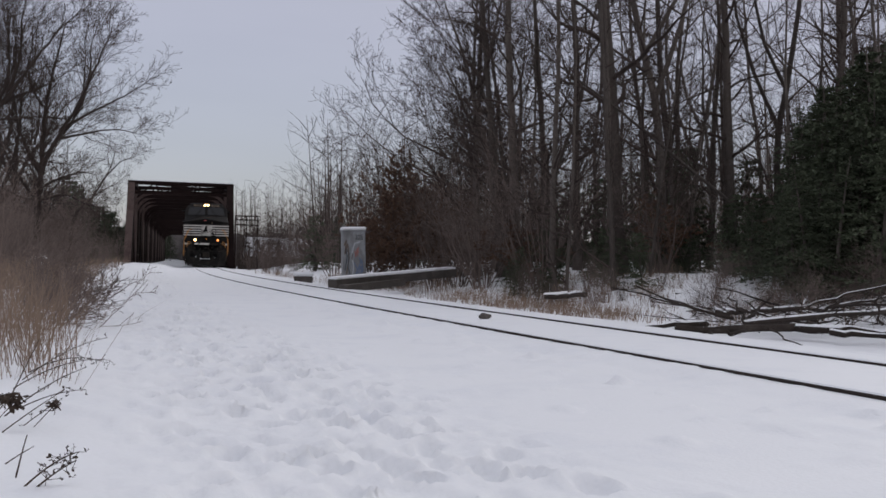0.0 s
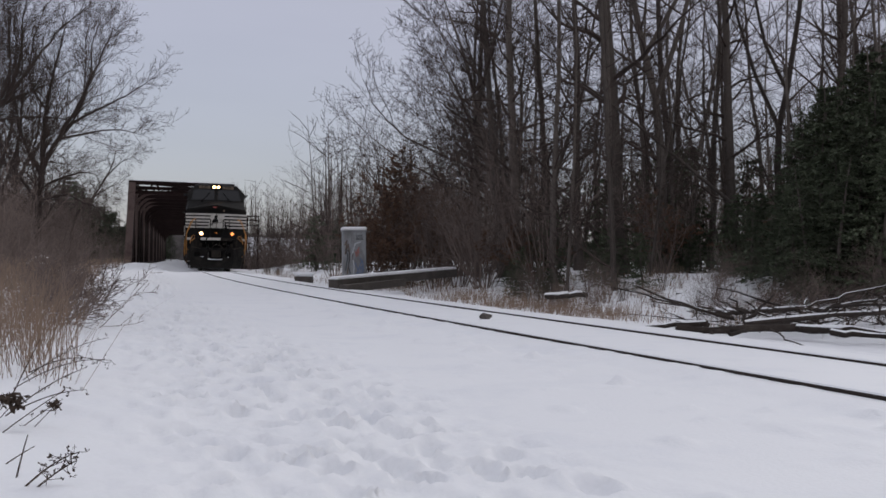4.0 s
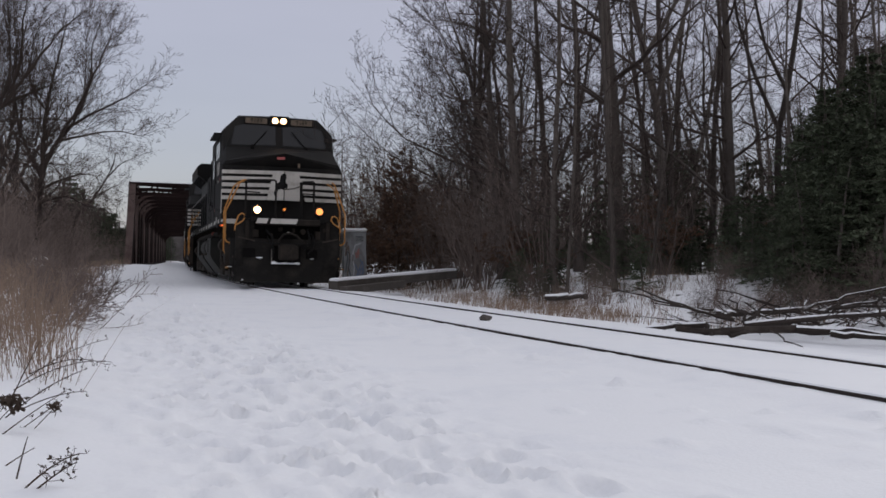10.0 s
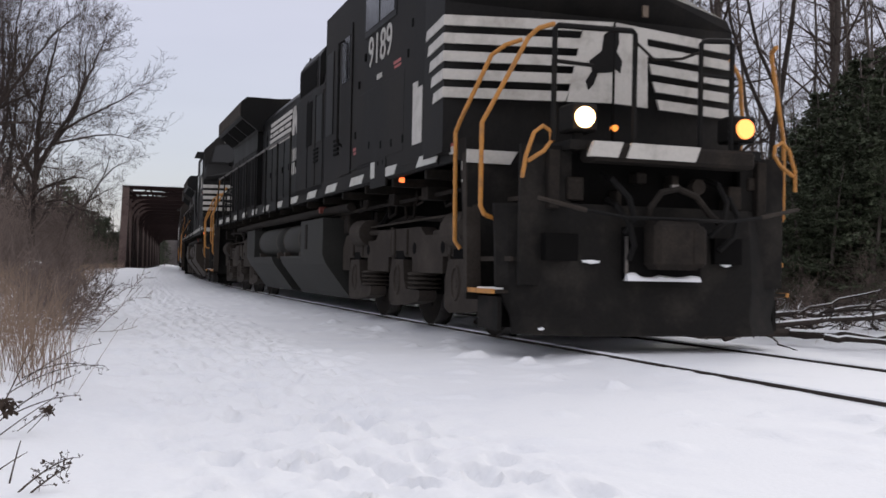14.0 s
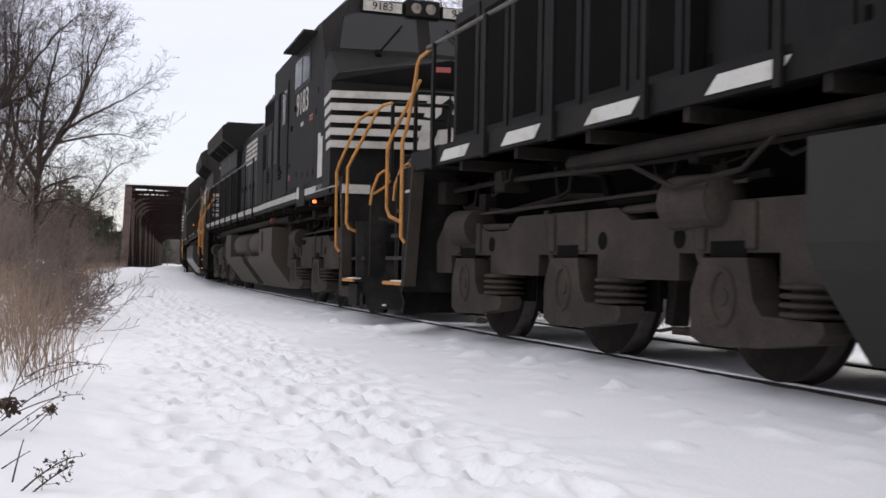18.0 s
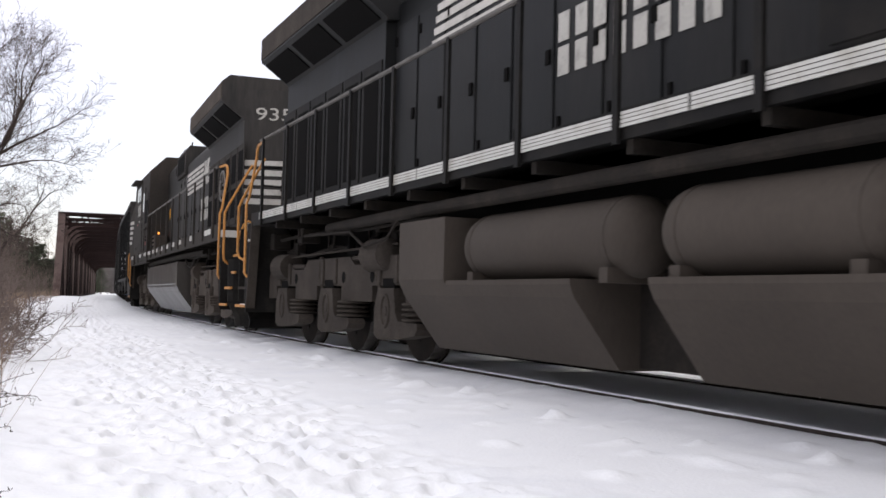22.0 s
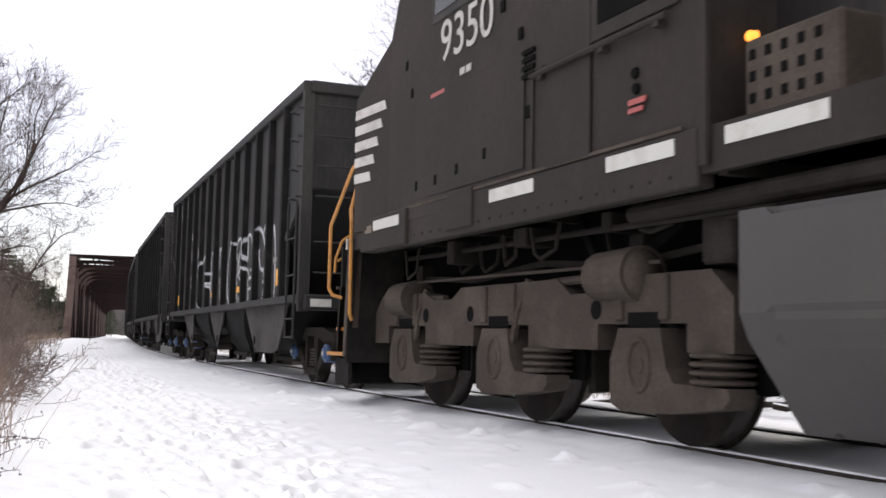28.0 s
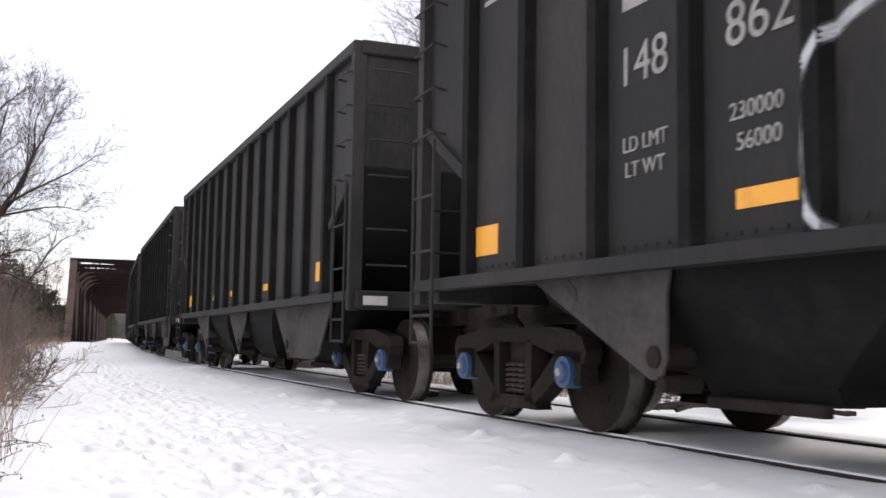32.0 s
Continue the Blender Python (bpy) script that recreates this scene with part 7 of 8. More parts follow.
# a leaning trunk caught among the others
leaner = bare_tree("leaning_tree", 31, 11, 0.06, 0.25, 16, 2.6, (6, 4), 2, twist=0.02, label="bare tree leaning across the other trunks")
leaner.matrix_basis = spot(1430, 25.5, -0.86, 0.6)
for i in range(30):
    px = rng.uniform(850, 1900)
    depth = rng.uniform(32, 70)
    put(rng.choice(thin if rng.random() < 0.7 else tall), spot(px, depth, rng.gauss(-0.03, 0.03), rng.uniform(0, 6.3), rng.uniform(0.75, 1.1)), USED)
for i in range(26):
    px, depth = rng.uniform(870, 1700), rng.uniform(22, 34)
    put(rng.choice(thin), spot(px, depth, rng.gauss(-0.03, 0.05), rng.uniform(0, 6.3), rng.uniform(0.6, 1.0)), USED)

# shrubs and saplings along the wood's edge
bushes = [shrub(41, 3.4, 16, 0.55, SHRUB, label="dense reddish bare shrub at the wood's edge"), shrub(42, 4.6, 14, 0.5, SHRUB, label="tall twiggy bare shrub at the wood's edge"),
          shrub(43, 2.4, 18, 0.7, SHRUB, label="low tangled bare shrub at the wood's edge"), shrub(44, 5.6, 12, 0.42, TWIG, kids=(6, 5), label="tall twiggy bare shrub at the wood's edge")]
leafy = [shrub(51, 3.2, 10, 0.45, TWIG, kids=(5, 4), leaves=4, label="shrub holding withered brown leaves", name="brown_leaf_shrub"),
         shrub(52, 2.4, 9, 0.6, TWIG, kids=(5, 4), leaves=3, label="low shrub holding withered brown leaves", name="brown_leaf_shrub")]
for px, depth, size, k in ((560, 60, 1.1, 3), (590, 48, 1.0, 1), (625, 52, 1.25, 3), (655, 46, 1.2, 3), (690, 40, 1.0, 1), (705, 52, 1.5, 3), (735, 44, 1.35, 3), (760, 36, 1.0, 1), (790, 38, 1.3, 3), (820, 34, 1.1, 1),
                           (500, 75, 1.0, 3), (530, 70, 1.1, 1), (475, 80, 0.9, 3), (675, 36, 0.8, 0), (720, 33, 0.8, 0), (770, 31, 0.9, 0), (815, 30, 0.9, 0), (850, 28, 0.9, 0), (640, 42, 0.8, 0)):
    put(bushes[k], spot(px, depth, -0.02, rng.uniform(0, 6.3), size), USED)
for i in range(38):
    px, depth = rng.uniform(700, 1650), rng.uniform(25, 44)
    put(rng.choice((bushes[0], bushes[1], bushes[1], bushes[3])), spot(px, depth, rng.gauss(0, 0.05), rng.uniform(0, 6.3), rng.uniform(0.5, 0.95)), USED)
for px, depth, size in ((700, 37, 1.0), (735, 34, 1.2), (750, 38, 1.3), (800, 35, 0.9), (925, 27, 0.6), (720, 40, 1.4), (690, 33, 0.8), (1180, 26, 0.6), (660, 38, 0.6), (1330, 26, 0.5)):
    put(rng.choice(leafy), spot(px, depth, 0, rng.uniform(0, 6.3), size), USED)

# evergreens
firs = [conifer(61, 6.5, 2.1, "dark green young hemlock under the bare trees"), conifer(62, 4.2, 1.7, "dark green young hemlock under the bare trees"), conifer(63, 9.0, 2.4, "dark green pine at the wood's edge", 0.1)]
for px, depth, size, k in ((1560, 18, 0.52, 0), (1500, 20, 0.50, 0), (1450, 19, 0.75, 1), (1400, 22, 0.6, 1), (1345, 24, 0.5, 1), (1290, 26, 0.45, 1), (1240, 28, 0.45, 1), (1620, 17, 0.54, 0), (1180, 31, 0.9, 1), (1130, 33, 0.8, 1),
                           (1070, 36, 0.8, 1), (1010, 38, 0.8, 1), (1530, 24, 0.48, 2), (1440, 28, 0.6, 0), (1475, 17.5, 0.62, 1), (1530, 17, 0.7, 1), (1330, 34, 0.9, 1), (1220, 38, 1.1, 1), (950, 44, 0.8, 1), (560, 58, 0.8, 1), (720, 50, 0.9, 1), (600, 56, 0.7, 1), (1700, 18, 0.7, 0)):
    put(firs[k], spot(px, depth, -0.02, rng.uniform(0, 6.3), size), USED)
# a low green thicket under the bare trees
for i in range(46):
    px, depth = rng.uniform(880, 1640), rng.uniform(21.5, 33)
    put(firs[rng.choice((0, 1, 1))], spot(px, depth, rng.gauss(0, 0.10), rng.uniform(0, 6.3), rng.uniform(0.26, 0.44) * (0.65 + 0.45 * (px - 880) / 760)), USED)
for px, depth, size in ((1425, 21, 0.50), (1455, 22.5, 0.62), (1490, 19.5, 0.58), (1520, 21, 0.70), (1548, 18.5, 0.60), (1575, 20, 0.72), (1600, 18, 0.66), (1470, 25, 0.70), (1545, 24, 0.80), (1590, 26, 0.95), (1540, 28, 1.0)):
    put(firs[0], spot(px, depth, rng.gauss(0, 0.05), rng.uniform(0, 6.3), size), USED)
for px, depth, size in ((1405, 17.5, 0.30), (1440, 16.8, 0.34), (1475, 16.2, 0.36), (1512, 16.6, 0.42), (1550, 15.8, 0.40), (1585, 16.4, 0.46), (1620, 15.6, 0.45), (1370, 19, 0.28), (1330, 20, 0.24)):
    put(firs[0], spot(px, depth, rng.gauss(0, 0.08), rng.uniform(0, 6.3), size), USED)
for i in range(26):
    put(bushes[rng.choice((0, 2))], spot(rng.uniform(930, 1500), rng.uniform(17.5, 23), rng.gauss(0, 0.1), rng.uniform(0, 6.3), rng.uniform(0.16, 0.30)), USED)
# pines far behind the bridge's near end
for px, depth, size, k in ((205, 100, 0.75, 2), (188, 104, 0.8, 2), (170, 98, 0.72, 2), (150, 108, 0.9, 2), (128, 100, 0.8, 2), (105, 104, 0.85, 2), (80, 100, 0.8, 2), (215, 112, 0.6, 0), (160, 95, 0.7, 0), (120, 92, 0.9, 0), (60, 96, 0.9, 2), (30, 100, 0.9, 2), (0, 98, 1.0, 2), (-60, 95, 1.0, 2), (228, 118, 0.8, 2), (196, 92, 0.6, 0)):
    put(firs[k], spot(px, depth, -0.02, rng.uniform(0, 6.3), size, 0.5), USED)

# trees beside the path on the river side
left_label = "spreading bare tree beside the snowy path"
spread_a = bare_tree("spreading_tree", 71, 7.6, 0.13, 0.16, 40, 4.2, (8, 6, 4), 3, droop=0.09, fork=2, taper=0.95, twist=0.10, label=left_label, group="bare trees by the path")
spread_b = bare_tree("spreading_tree", 72, 6.6, 0.11, 0.10, 36, 3.4, (8, 6, 4), 3, droop=0.09, fork=2, taper=0.95, twist=0.10, label=left_label, group="bare trees by the path")


def branching_tree(name, seed, paths, label, twigs=1.0, group="bare trees by the path"):
    """A bare tree grown on main limbs, each (start radius, (across, up), ...), with side limbs and twigs all along them."""
    rng = random.Random(seed)
    trunk, crown = Soup(), Soup()
    for r0, *line in paths:
        pts, y = [], rng.uniform(-0.3, 0.3)
        n = len(line)
        drift = rng.uniform(-0.5, 0.5)
        for i in range(n - 1):
            p0, p1, p2, p3 = line[max(i - 1, 0)], line[i], line[i + 1], line[min(i + 2, n - 1)]
            for t in (0.0, 0.25, 0.5, 0.75):
                x, z = (0.5 * (2 * b + (c - a) * t + (2 * a - 5 * b + 4 * c - d) * t * t + (3 * b - a - 3 * c + d) * t ** 3) for a, b, c, d in zip(p0, p1, p2, p3))
                g = (i + t) / (n - 1)
                pts.append(Vector((x + rng.gauss(0, 0.02), drift * g * abs(x - line[0][0]) + rng.gauss(0, 0.02), z)))
        pts.append(Vector((line[-1][0], drift * abs(line[-1][0] - line[0][0]), line[-1][1])))
        m = len(pts) - 1
        radii = [max(0.005, r0 * (1 - 0.9 * i / m)) for i in range(m + 1)]
        trunk.tube(pts, radii, 7)
        length = sum((pts[i + 1] - pts[i]).length for i in range(m))
        for k in range(int(length * 7 * twigs)):
            t = 0.12 + 0.88 * rng.random() ** 0.8
            i = min(int(t * m), m - 1)
            q = pts[i].lerp(pts[i + 1], t * m - i)
            if q.z < 1.4:
                continue
            axis = (pts[i + 1] - pts[i]).normalized()
            side = axis.orthogonal().normalized()
            side.rotate(Matrix.Rotation(rng.uniform(0, 2 * math.pi), 3, axis))
            d = axis * rng.uniform(0.5, 1.0) + side * rng.uniform(0.4, 0.9) + Vector((0, 0, 0.15))
            limb(rng, crown, q, d, rng.uniform(0.7, 1.9) * (1.1 - 0.45 * t), max(0.008, radii[i] * 0.35), 1, 3, (0, 6, 4), 0.10, 0.03)
    tree = empty(name, label, "tree", group)
    for nm, soup, mat in (("trunk", trunk, BARK_DARK), ("crown", crown, TWIG)):
        ob = new(nm, soup.mesh(nm, mat, nm == "trunk"))
        ob.parent = tree
    return tree


BARK_DARK = material("dark_bark", (0.050, 0.040, 0.036), 0.95, vary=0.35, scale=3, fine=28, bump=0.5, second=(0.075, 0.060, 0.053), dirt=0.45, spec=0.1, stretch_z=0.3)
river_tree = branching_tree("spreading_tree", 71, (
    (0.13, (0.0, -0.3), (0.05, 1.6), (0.12, 3.4), (0.16, 4.6), (0.4, 6.2), (0.75, 7.7)),
    (0.075, (0.12, 3.2), (0.65, 4.2), (1.5, 5.5), (2.1, 6.6), (2.55, 7.3)),
    (0.05, (0.85, 4.5), (1.7, 5.0), (2.6, 5.5), (3.4, 6.1)),
    (0.045, (0.6, 4.1), (1.5, 4.3), (2.5, 4.4), (3.4, 4.2)),
    (0.05, (1.2, 5.0), (1.5, 6.0), (1.55, 7.0), (1.75, 7.9)),
    (0.05, (0.1, 2.6), (0.7, 2.9), (1.4, 3.1), (1.9, 3.0)),
    (0.06, (0.1, 3.0), (-0.6, 4.4), (-0.9, 6.0), (-0.8, 7.6)),
    (0.06, (0.05, 2.2), (-0.9, 3.4), (-1.7, 5.0), (-2.2, 6.8)),
    (0.05, (0.25, 3.6), (1.1, 4.9), (1.3, 6.4), (1.2, 7.6)),
    (0.04, (0.1, 2.2), (0.9, 2.4), (1.7, 2.1), (2.3, 2.3)),
    (0.04, (0.3, 4.9), (-0.3, 5.9), (-0.2, 7.2), (0.1, 8.2))), left_label, 1.0)
river_tree.matrix_basis = spot(62, 31)
second = copy_thing(river_tree, Matrix.Identity(4))
second.matrix_basis = spot(-6, 33, 0.0, 2.6, 1.08)
third = copy_thing(river_tree, Matrix.Identity(4))
third.matrix_basis = spot(-70, 29, 0.0, 0.9, 1.1)
fourth = copy_thing(river_tree, Matrix.Identity(4))
fourth.matrix_basis = spot(20, 44, 0.0, 1.3, 1.1)
bent_tree = branching_tree("leaning_small_tree", 73, (
    (0.11, (0.0, -0.3), (0.1, 1.6), (0.35, 2.7), (1.1, 3.5), (1.8, 4.7), (2.15, 5.8)),
    (0.05, (1.0, 3.4), (1.7, 3.9), (2.35, 4.2)),
    (0.045, (1.5, 4.2), (2.3, 5.2), (2.9, 5.6))), "small bare tree leaning out towards the bridge", 0.8)
bent_tree.matrix_basis = spot(122, 50)
for px, depth, size in ((221, 90, 0.92), (212, 87, 0.98), (203, 92, 1.02), (193, 86, 0.92), (182, 90, 0.95), (170, 88, 0.85), (158, 92, 0.85), (140, 86, 0.9), (128, 90, 1.02), (118, 87, 1.05), (108, 92, 0.95)):
    put(firs[2 if px % 2 else 0], spot(px, depth, -0.02, rng.uniform(0, 6.3), size * (1.0 if px % 2 else 1.3), 0.2), USED)
for px, depth, lean, turn, size, k in ((905, 31, -0.07, 2.2, 1.32, 0), (872, 36, -0.03, 0.6, 1.0, 1), (846, 42, 0.0, 4.4, 0.8, 0)):
    put((spread_a, spread_b)[k], spot(px, depth, lean, turn, size), USED)
for i in range(54):
    depth = rng.uniform(20, 66)
    px = rng.uniform(-160, 55 + 2.6 * (depth - 20))
    put(rng.choice(bushes[:3]), spot(px, depth, rng.gauss(0, 0.08), rng.uniform(0, 6.3), rng.uniform(0.5, 0.9)), USED)
# dark undergrowth behind the riverside trees
for i in range(46):
    depth = rng.uniform(36, 64)
    px = rng.uniform(-120, 95 + 1.7 * (depth - 36))
    put(bushes[rng.choice((0, 1, 1, 2))], spot(px, depth, rng.gauss(0, 0.05), rng.uniform(0, 6.3), rng.uniform(0.75, 1.05)), USED)
# brown thicket on the slope up to the bridge
for i in range(30):
    s0 = rng.uniform(42, 76)
    x, y, _ = along(s0, rng.uniform(-11.0, -6.6))
    put(bushes[rng.choice((0, 2, 2))], spot(784 + 1801 * float(x) / float(y), float(y), 0, rng.uniform(0, 6.3), rng.uniform(0.4, 0.62)), USED)
# evergreens that close the view beyond the bridge
for i in range(20):
    x, y, _ = along(rng.uniform(238, 262), rng.uniform(-15.0, -3.4))
    put(firs[rng.choice((0, 2))], spot(784 + 1801 * float(x) / float(y), float(y), 0, rng.uniform(0, 6.3), rng.uniform(0.8, 1.1)), USED)
for px, depth, size in ((150, 46, 0.5), (175, 56, 0.55), (110, 36, 0.5), (60, 24, 0.5), (190, 66, 0.6), (140, 60, 0.8), (80, 30, 0.55), (100, 26, 0.35), (205, 72, 0.6), (20, 19, 0.55), (-30, 16, 0.6)):
    put(bushes[2] if size < 0.6 else bushes[0], spot(px, depth, 0, rng.uniform(0, 6.3), size), USED)
near_bush = shrub(81, 1.15, 16, 1.0, SHRUB, kids=(6, 4), label="arching bare bramble beside the snowy path", r=0.008)
near_bush.matrix_basis = spot(112, 10.3, 0.25, 0.3, 0.75)
put(near_bush, spot(138, 13.0, 0.2, 2.6, 0.8), {near_bush.name: 1})
put(near_bush, spot(92, 11.0, 0.3, 5.5, 0.7), {near_bush.name: 1})
put(near_bush, spot(120, 12.0, 0.2, 2.0, 0.7), {near_bush.name: 1})
put(near_bush, spot(60, 9.5, 0.1, 4.0, 0.7), {near_bush.name: 1})
put(near_bush, spot(40, 12.5, 0.1, 5.0, 0.9), {near_bush.name: 1})
put(near_bush, spot(130, 16.0, 0.1, 1.0, 0.8), {near_bush.name: 1})


# distant woods as one mass of stems
def far_woods():
    r = random.Random(5)
    soup = Soup()
    for px0, px1, d0, d1, count, h0, h1 in ((560, 2000, 62, 95, 420, 6, 11), (420, 760, 100, 150, 420, 5, 9), (-500, 300, 62, 110, 420, 5, 9), (-700, 900, 130, 190, 900, 8, 13), (900, 2600, 95, 150, 500, 9, 15)):
        for _ in range(count):
            px, d = r.uniform(px0, px1), r.uniform(d0, d1)
            x, y = (px - 784) / 1801 * d, d
            s, l = place_xy(x, y)
            if abs(l + 2) < 6.5:
                continue
            z = min(0.6, float(ground_height(s, l)))
            h = r.uniform(h0, h1) * (0.6 if px0 == 420 else 1)
            p = Vector((x, y, z - 0.3))
            pts = bent(r, p, Vector((r.gauss(-0.02, 0.03), 0, 1)), h, 4, 0.03, 0.05)
            rad = r.uniform(0.04, 0.13)
            soup.tube(pts, [rad, rad * 0.8, rad * 0.55, rad * 0.3, 0.01], 3)
            for _ in range(9):
                t = r.uniform(0.1, 0.98)
                i = min(int(t * 4), 3)
                q = pts[i].lerp(pts[i + 1], t * 4 - i)
                a = r.uniform(0, 2 * math.pi)
                bl = bent(r, q, Vector((math.cos(a), math.sin(a), r.uniform(0.3, 1.0))), r.uniform(0.8, 2.6), 2, 0.15, 0.05)
                soup.tube(bl, [0.028, 0.018, 0.008], 3)
    tagged(new("far_woods", soup.mesh("far_woods", TWIG)), "distant bare winter woods", "woods", kind="stuff")


far_woods()


# the wooded rise behind everything
def far_rise():
    verts, faces = [], []
    n = 900
    rr = random.Random(17)
    for i in range(n + 1):
        a = radians(-75 + 150 * i / n)
        k = i * 0.1
        tip = [rr.uniform(0, 2.2) for _ in range(3)]
        for d, z in ((270, -6), (285, 3.0 + 2.2 * noise.noise((k * 0.35, 0, 0)) + tip[0]), (330, 6.5 + 3.0 * noise.noise((k * 0.5, 3, 0)) + tip[1]), (460, 10.5 + 5.0 * noise.noise((k * 0.3, 7, 0)) + tip[2])):
            verts.append((math.sin(a) * d, math.cos(a) * d, z))
        if i:
            for k in range(3):
                b, c = (i - 1) * 4 + k, i * 4 + k
                faces.append((b, c, c + 1, b + 1))
    ob = new("backdrop", raw_mesh("backdrop", verts, faces, RISE, True))
    tagged(ob, "dark wooded rise on the horizon", "hill", kind="structure")


RISE = material("wooded_rise", (0.055, 0.048, 0.046), 0.95, vary=0.5, scale=0.12, fine=0.9, bump=0.0, second=(0.085, 0.078, 0.078), dirt=0.5, spec=0.05)
far_rise()


# dry grass
def grass(name, label, patches, seed, mat=STRAW):
    r = random.Random(seed)
    soup = Soup()
    for px0, px1, d0, d1, count, h0, h1 in patches:
        for j in range(count):
            if j % 16 == 0:
                d = r.uniform(d0, d1)
                px = r.uniform(px0, px1)
                cx0, cy0, spread = (px - 784) / 1801 * d, d, r.uniform(0.04, 0.30)
            x, y = cx0 + r.gauss(0, spread), cy0 + r.gauss(0, spread)
            s, l = place_xy(x, y)
            if -4.9 < l < 2.4:
                continue
            z = float(ground_height(s, l))
            h = r.uniform(h0, h1)
            lean = Vector((r.gauss(0.05, 0.25), r.gauss(0, 0.25), 1)).normalized()
            w = Vector((r.gauss(0, 1), r.gauss(0, 1), 0)).normalized() * r.uniform(0.0013, 0.0032) * (1 if d < 14 else 2.0)
            p = Vector((x, y, z - 0.03))
            q = p + lean * h * 0.6
            t = q + (lean + Vector((r.gauss(0, 0.3), r.gauss(0, 0.3), -0.25))) * h * 0.4
            i = len(soup.v)
            soup.v += [p - w, p + w, q + w * 0.7, q - w * 0.7, t]
            soup.f += [(i, i + 1, i + 2, i + 3), (i + 3, i + 2, i + 4)]
    tagged(new(name, soup.mesh(name, mat)), label, "grass", kind="stuff")


grass("dry_grass", "tall dry tan grass standing through the snow by the path",
      ((-60, 100, 5.6, 10.5, 800, 0.35, 0.85), (-80, 115, 10, 18, 1300, 0.35, 0.85), (-60, 175, 18, 44, 3600, 0.25, 0.75), (140, 225, 44, 74, 1800, 0.3, 0.7)), 1)
grass("verge_grass", "short dry grass in the snow under the trees",
      ((780, 1180, 15, 21, 2600, 0.10, 0.34), (720, 1200, 20, 27, 2600, 0.15, 0.42), (440, 640, 34, 60, 1600, 0.2, 0.5), (1180, 1620, 13, 24, 900, 0.1, 0.3), (800, 1010, 17, 26, 500, 0.2, 0.42), (640, 820, 28, 36, 1000, 0.2, 0.5)), 2)


# dead weeds close to the camera
def weed(base, tip, seed, heads, bend=0.25):
    r = random.Random(seed)
    soup = Soup()
    b, t = Vector(base), Vector(tip)
    mid = b.lerp(t, 0.55) + Vector((0, 0, bend * (t - b).length))
    pts = [b * (1 - k) ** 2 + mid * (2 * k * (1 - k)) + t * (k * k) for k in [i / 10 for i in range(11)]]
    soup.tube(pts, [0.0032 * (1 - 0.7 * i / 10) + 0.0008 for i in range(11)], 4)
    for i in range(4, 11):
        for _ in range(heads):
            d = Vector((r.gauss(0, 1), r.gauss(0, 1), r.gauss(0.2, 0.8))).normalized()
            e = pts[i] + d * r.uniform(0.015, 0.05)
            soup.tube([pts[i], e], [0.0012, 0.001], 3)
            for _ in range(3):
                soup.leaf(e, Vector((r.gauss(0, 1), r.gauss(0, 1), r.gauss(0, 1))), Vector((r.gauss(0, 1), r.gauss(0, 1), r.gauss(0, 1))), r.uniform(0.008, 0.017))
    return tagged(new("dead_weed", soup.mesh("dead_weed", WEED)), "thin dead weed stalk with seed heads poking from the snow", "weed", "dead weeds in the foreground")


def eye_point(px, py, d):
    """A place by its bearing across and down (784 and 441 straight ahead, 1801 to one), d metres ahead."""
    x, z = (px - 784) / 1801.0, (441 - py) / 1801.0
    v = cam_pose(0, 0.80, -1.22).to_3x3() @ Vector((x, z, -1))
    return Vector(EYE) + v * (d / v.y)


for i, (a, b, d, hd, bend) in enumerate((((20, 885), (140, 800), 3.1, 2, 0.18), ((40, 885), (135, 815), 3.1, 2, 0.10), ((18, 890), (48, 770), 3.2, 0, 0.1), ((-40, 800), (115, 690), 4.0, 0, 0.05), ((-30, 770), (140, 655), 4.4, 1, 0.12),
                                         ((20, 690), (195, 638), 5.2, 2, 0.2), ((30, 680), (190, 598), 5.6, 1, 0.15), ((40, 720), (152, 690), 4.6, 1, 0.12), ((-20, 800), (100, 712), 4.2, 1, 0.02), ((50, 660), (185, 642), 5.4, 2, 0.25),
                                         ((-30, 850), (60, 790), 3.4, 0, 0.05), ((10, 720), (70, 600), 5.0, 0, 0.0))):
    weed(eye_point(*a, d), eye_point(*b, d * 1.03), 90 + i, hd, bend)
for px, py, d, sz in ((97, 717, 4.25, 0.022), (25, 712, 4.1, 0.035), (8, 708, 4.2, 0.03)):
    r = random.Random(px)
    soup = Soup()
    c = eye_point(px, py, d)
    for _ in range(60):
        soup.leaf(c + Vector((r.gauss(0, 0.45), r.gauss(0, 0.45), r.gauss(0, 0.4))) * sz, Vector((r.gauss(0, 1), r.gauss(0, 1), r.gauss(0, 1))), Vector((r.gauss(0, 1), r.gauss(0, 1), r.gauss(0, 1))), sz * 0.9)
    soup.tube([c, c + Vector((-0.15, 0.02, -0.16)), Vector((c.x - 0.25, c.y + 0.05, z_at(c.x - 0.25, c.y + 0.05) - 0.02))], [0.002, 0.0025, 0.003], 4)
    tagged(new("seed_head", soup.mesh("seed_head", WEED)), "dark dried seed head on a bent stalk", "weed", "dead weeds in the foreground")


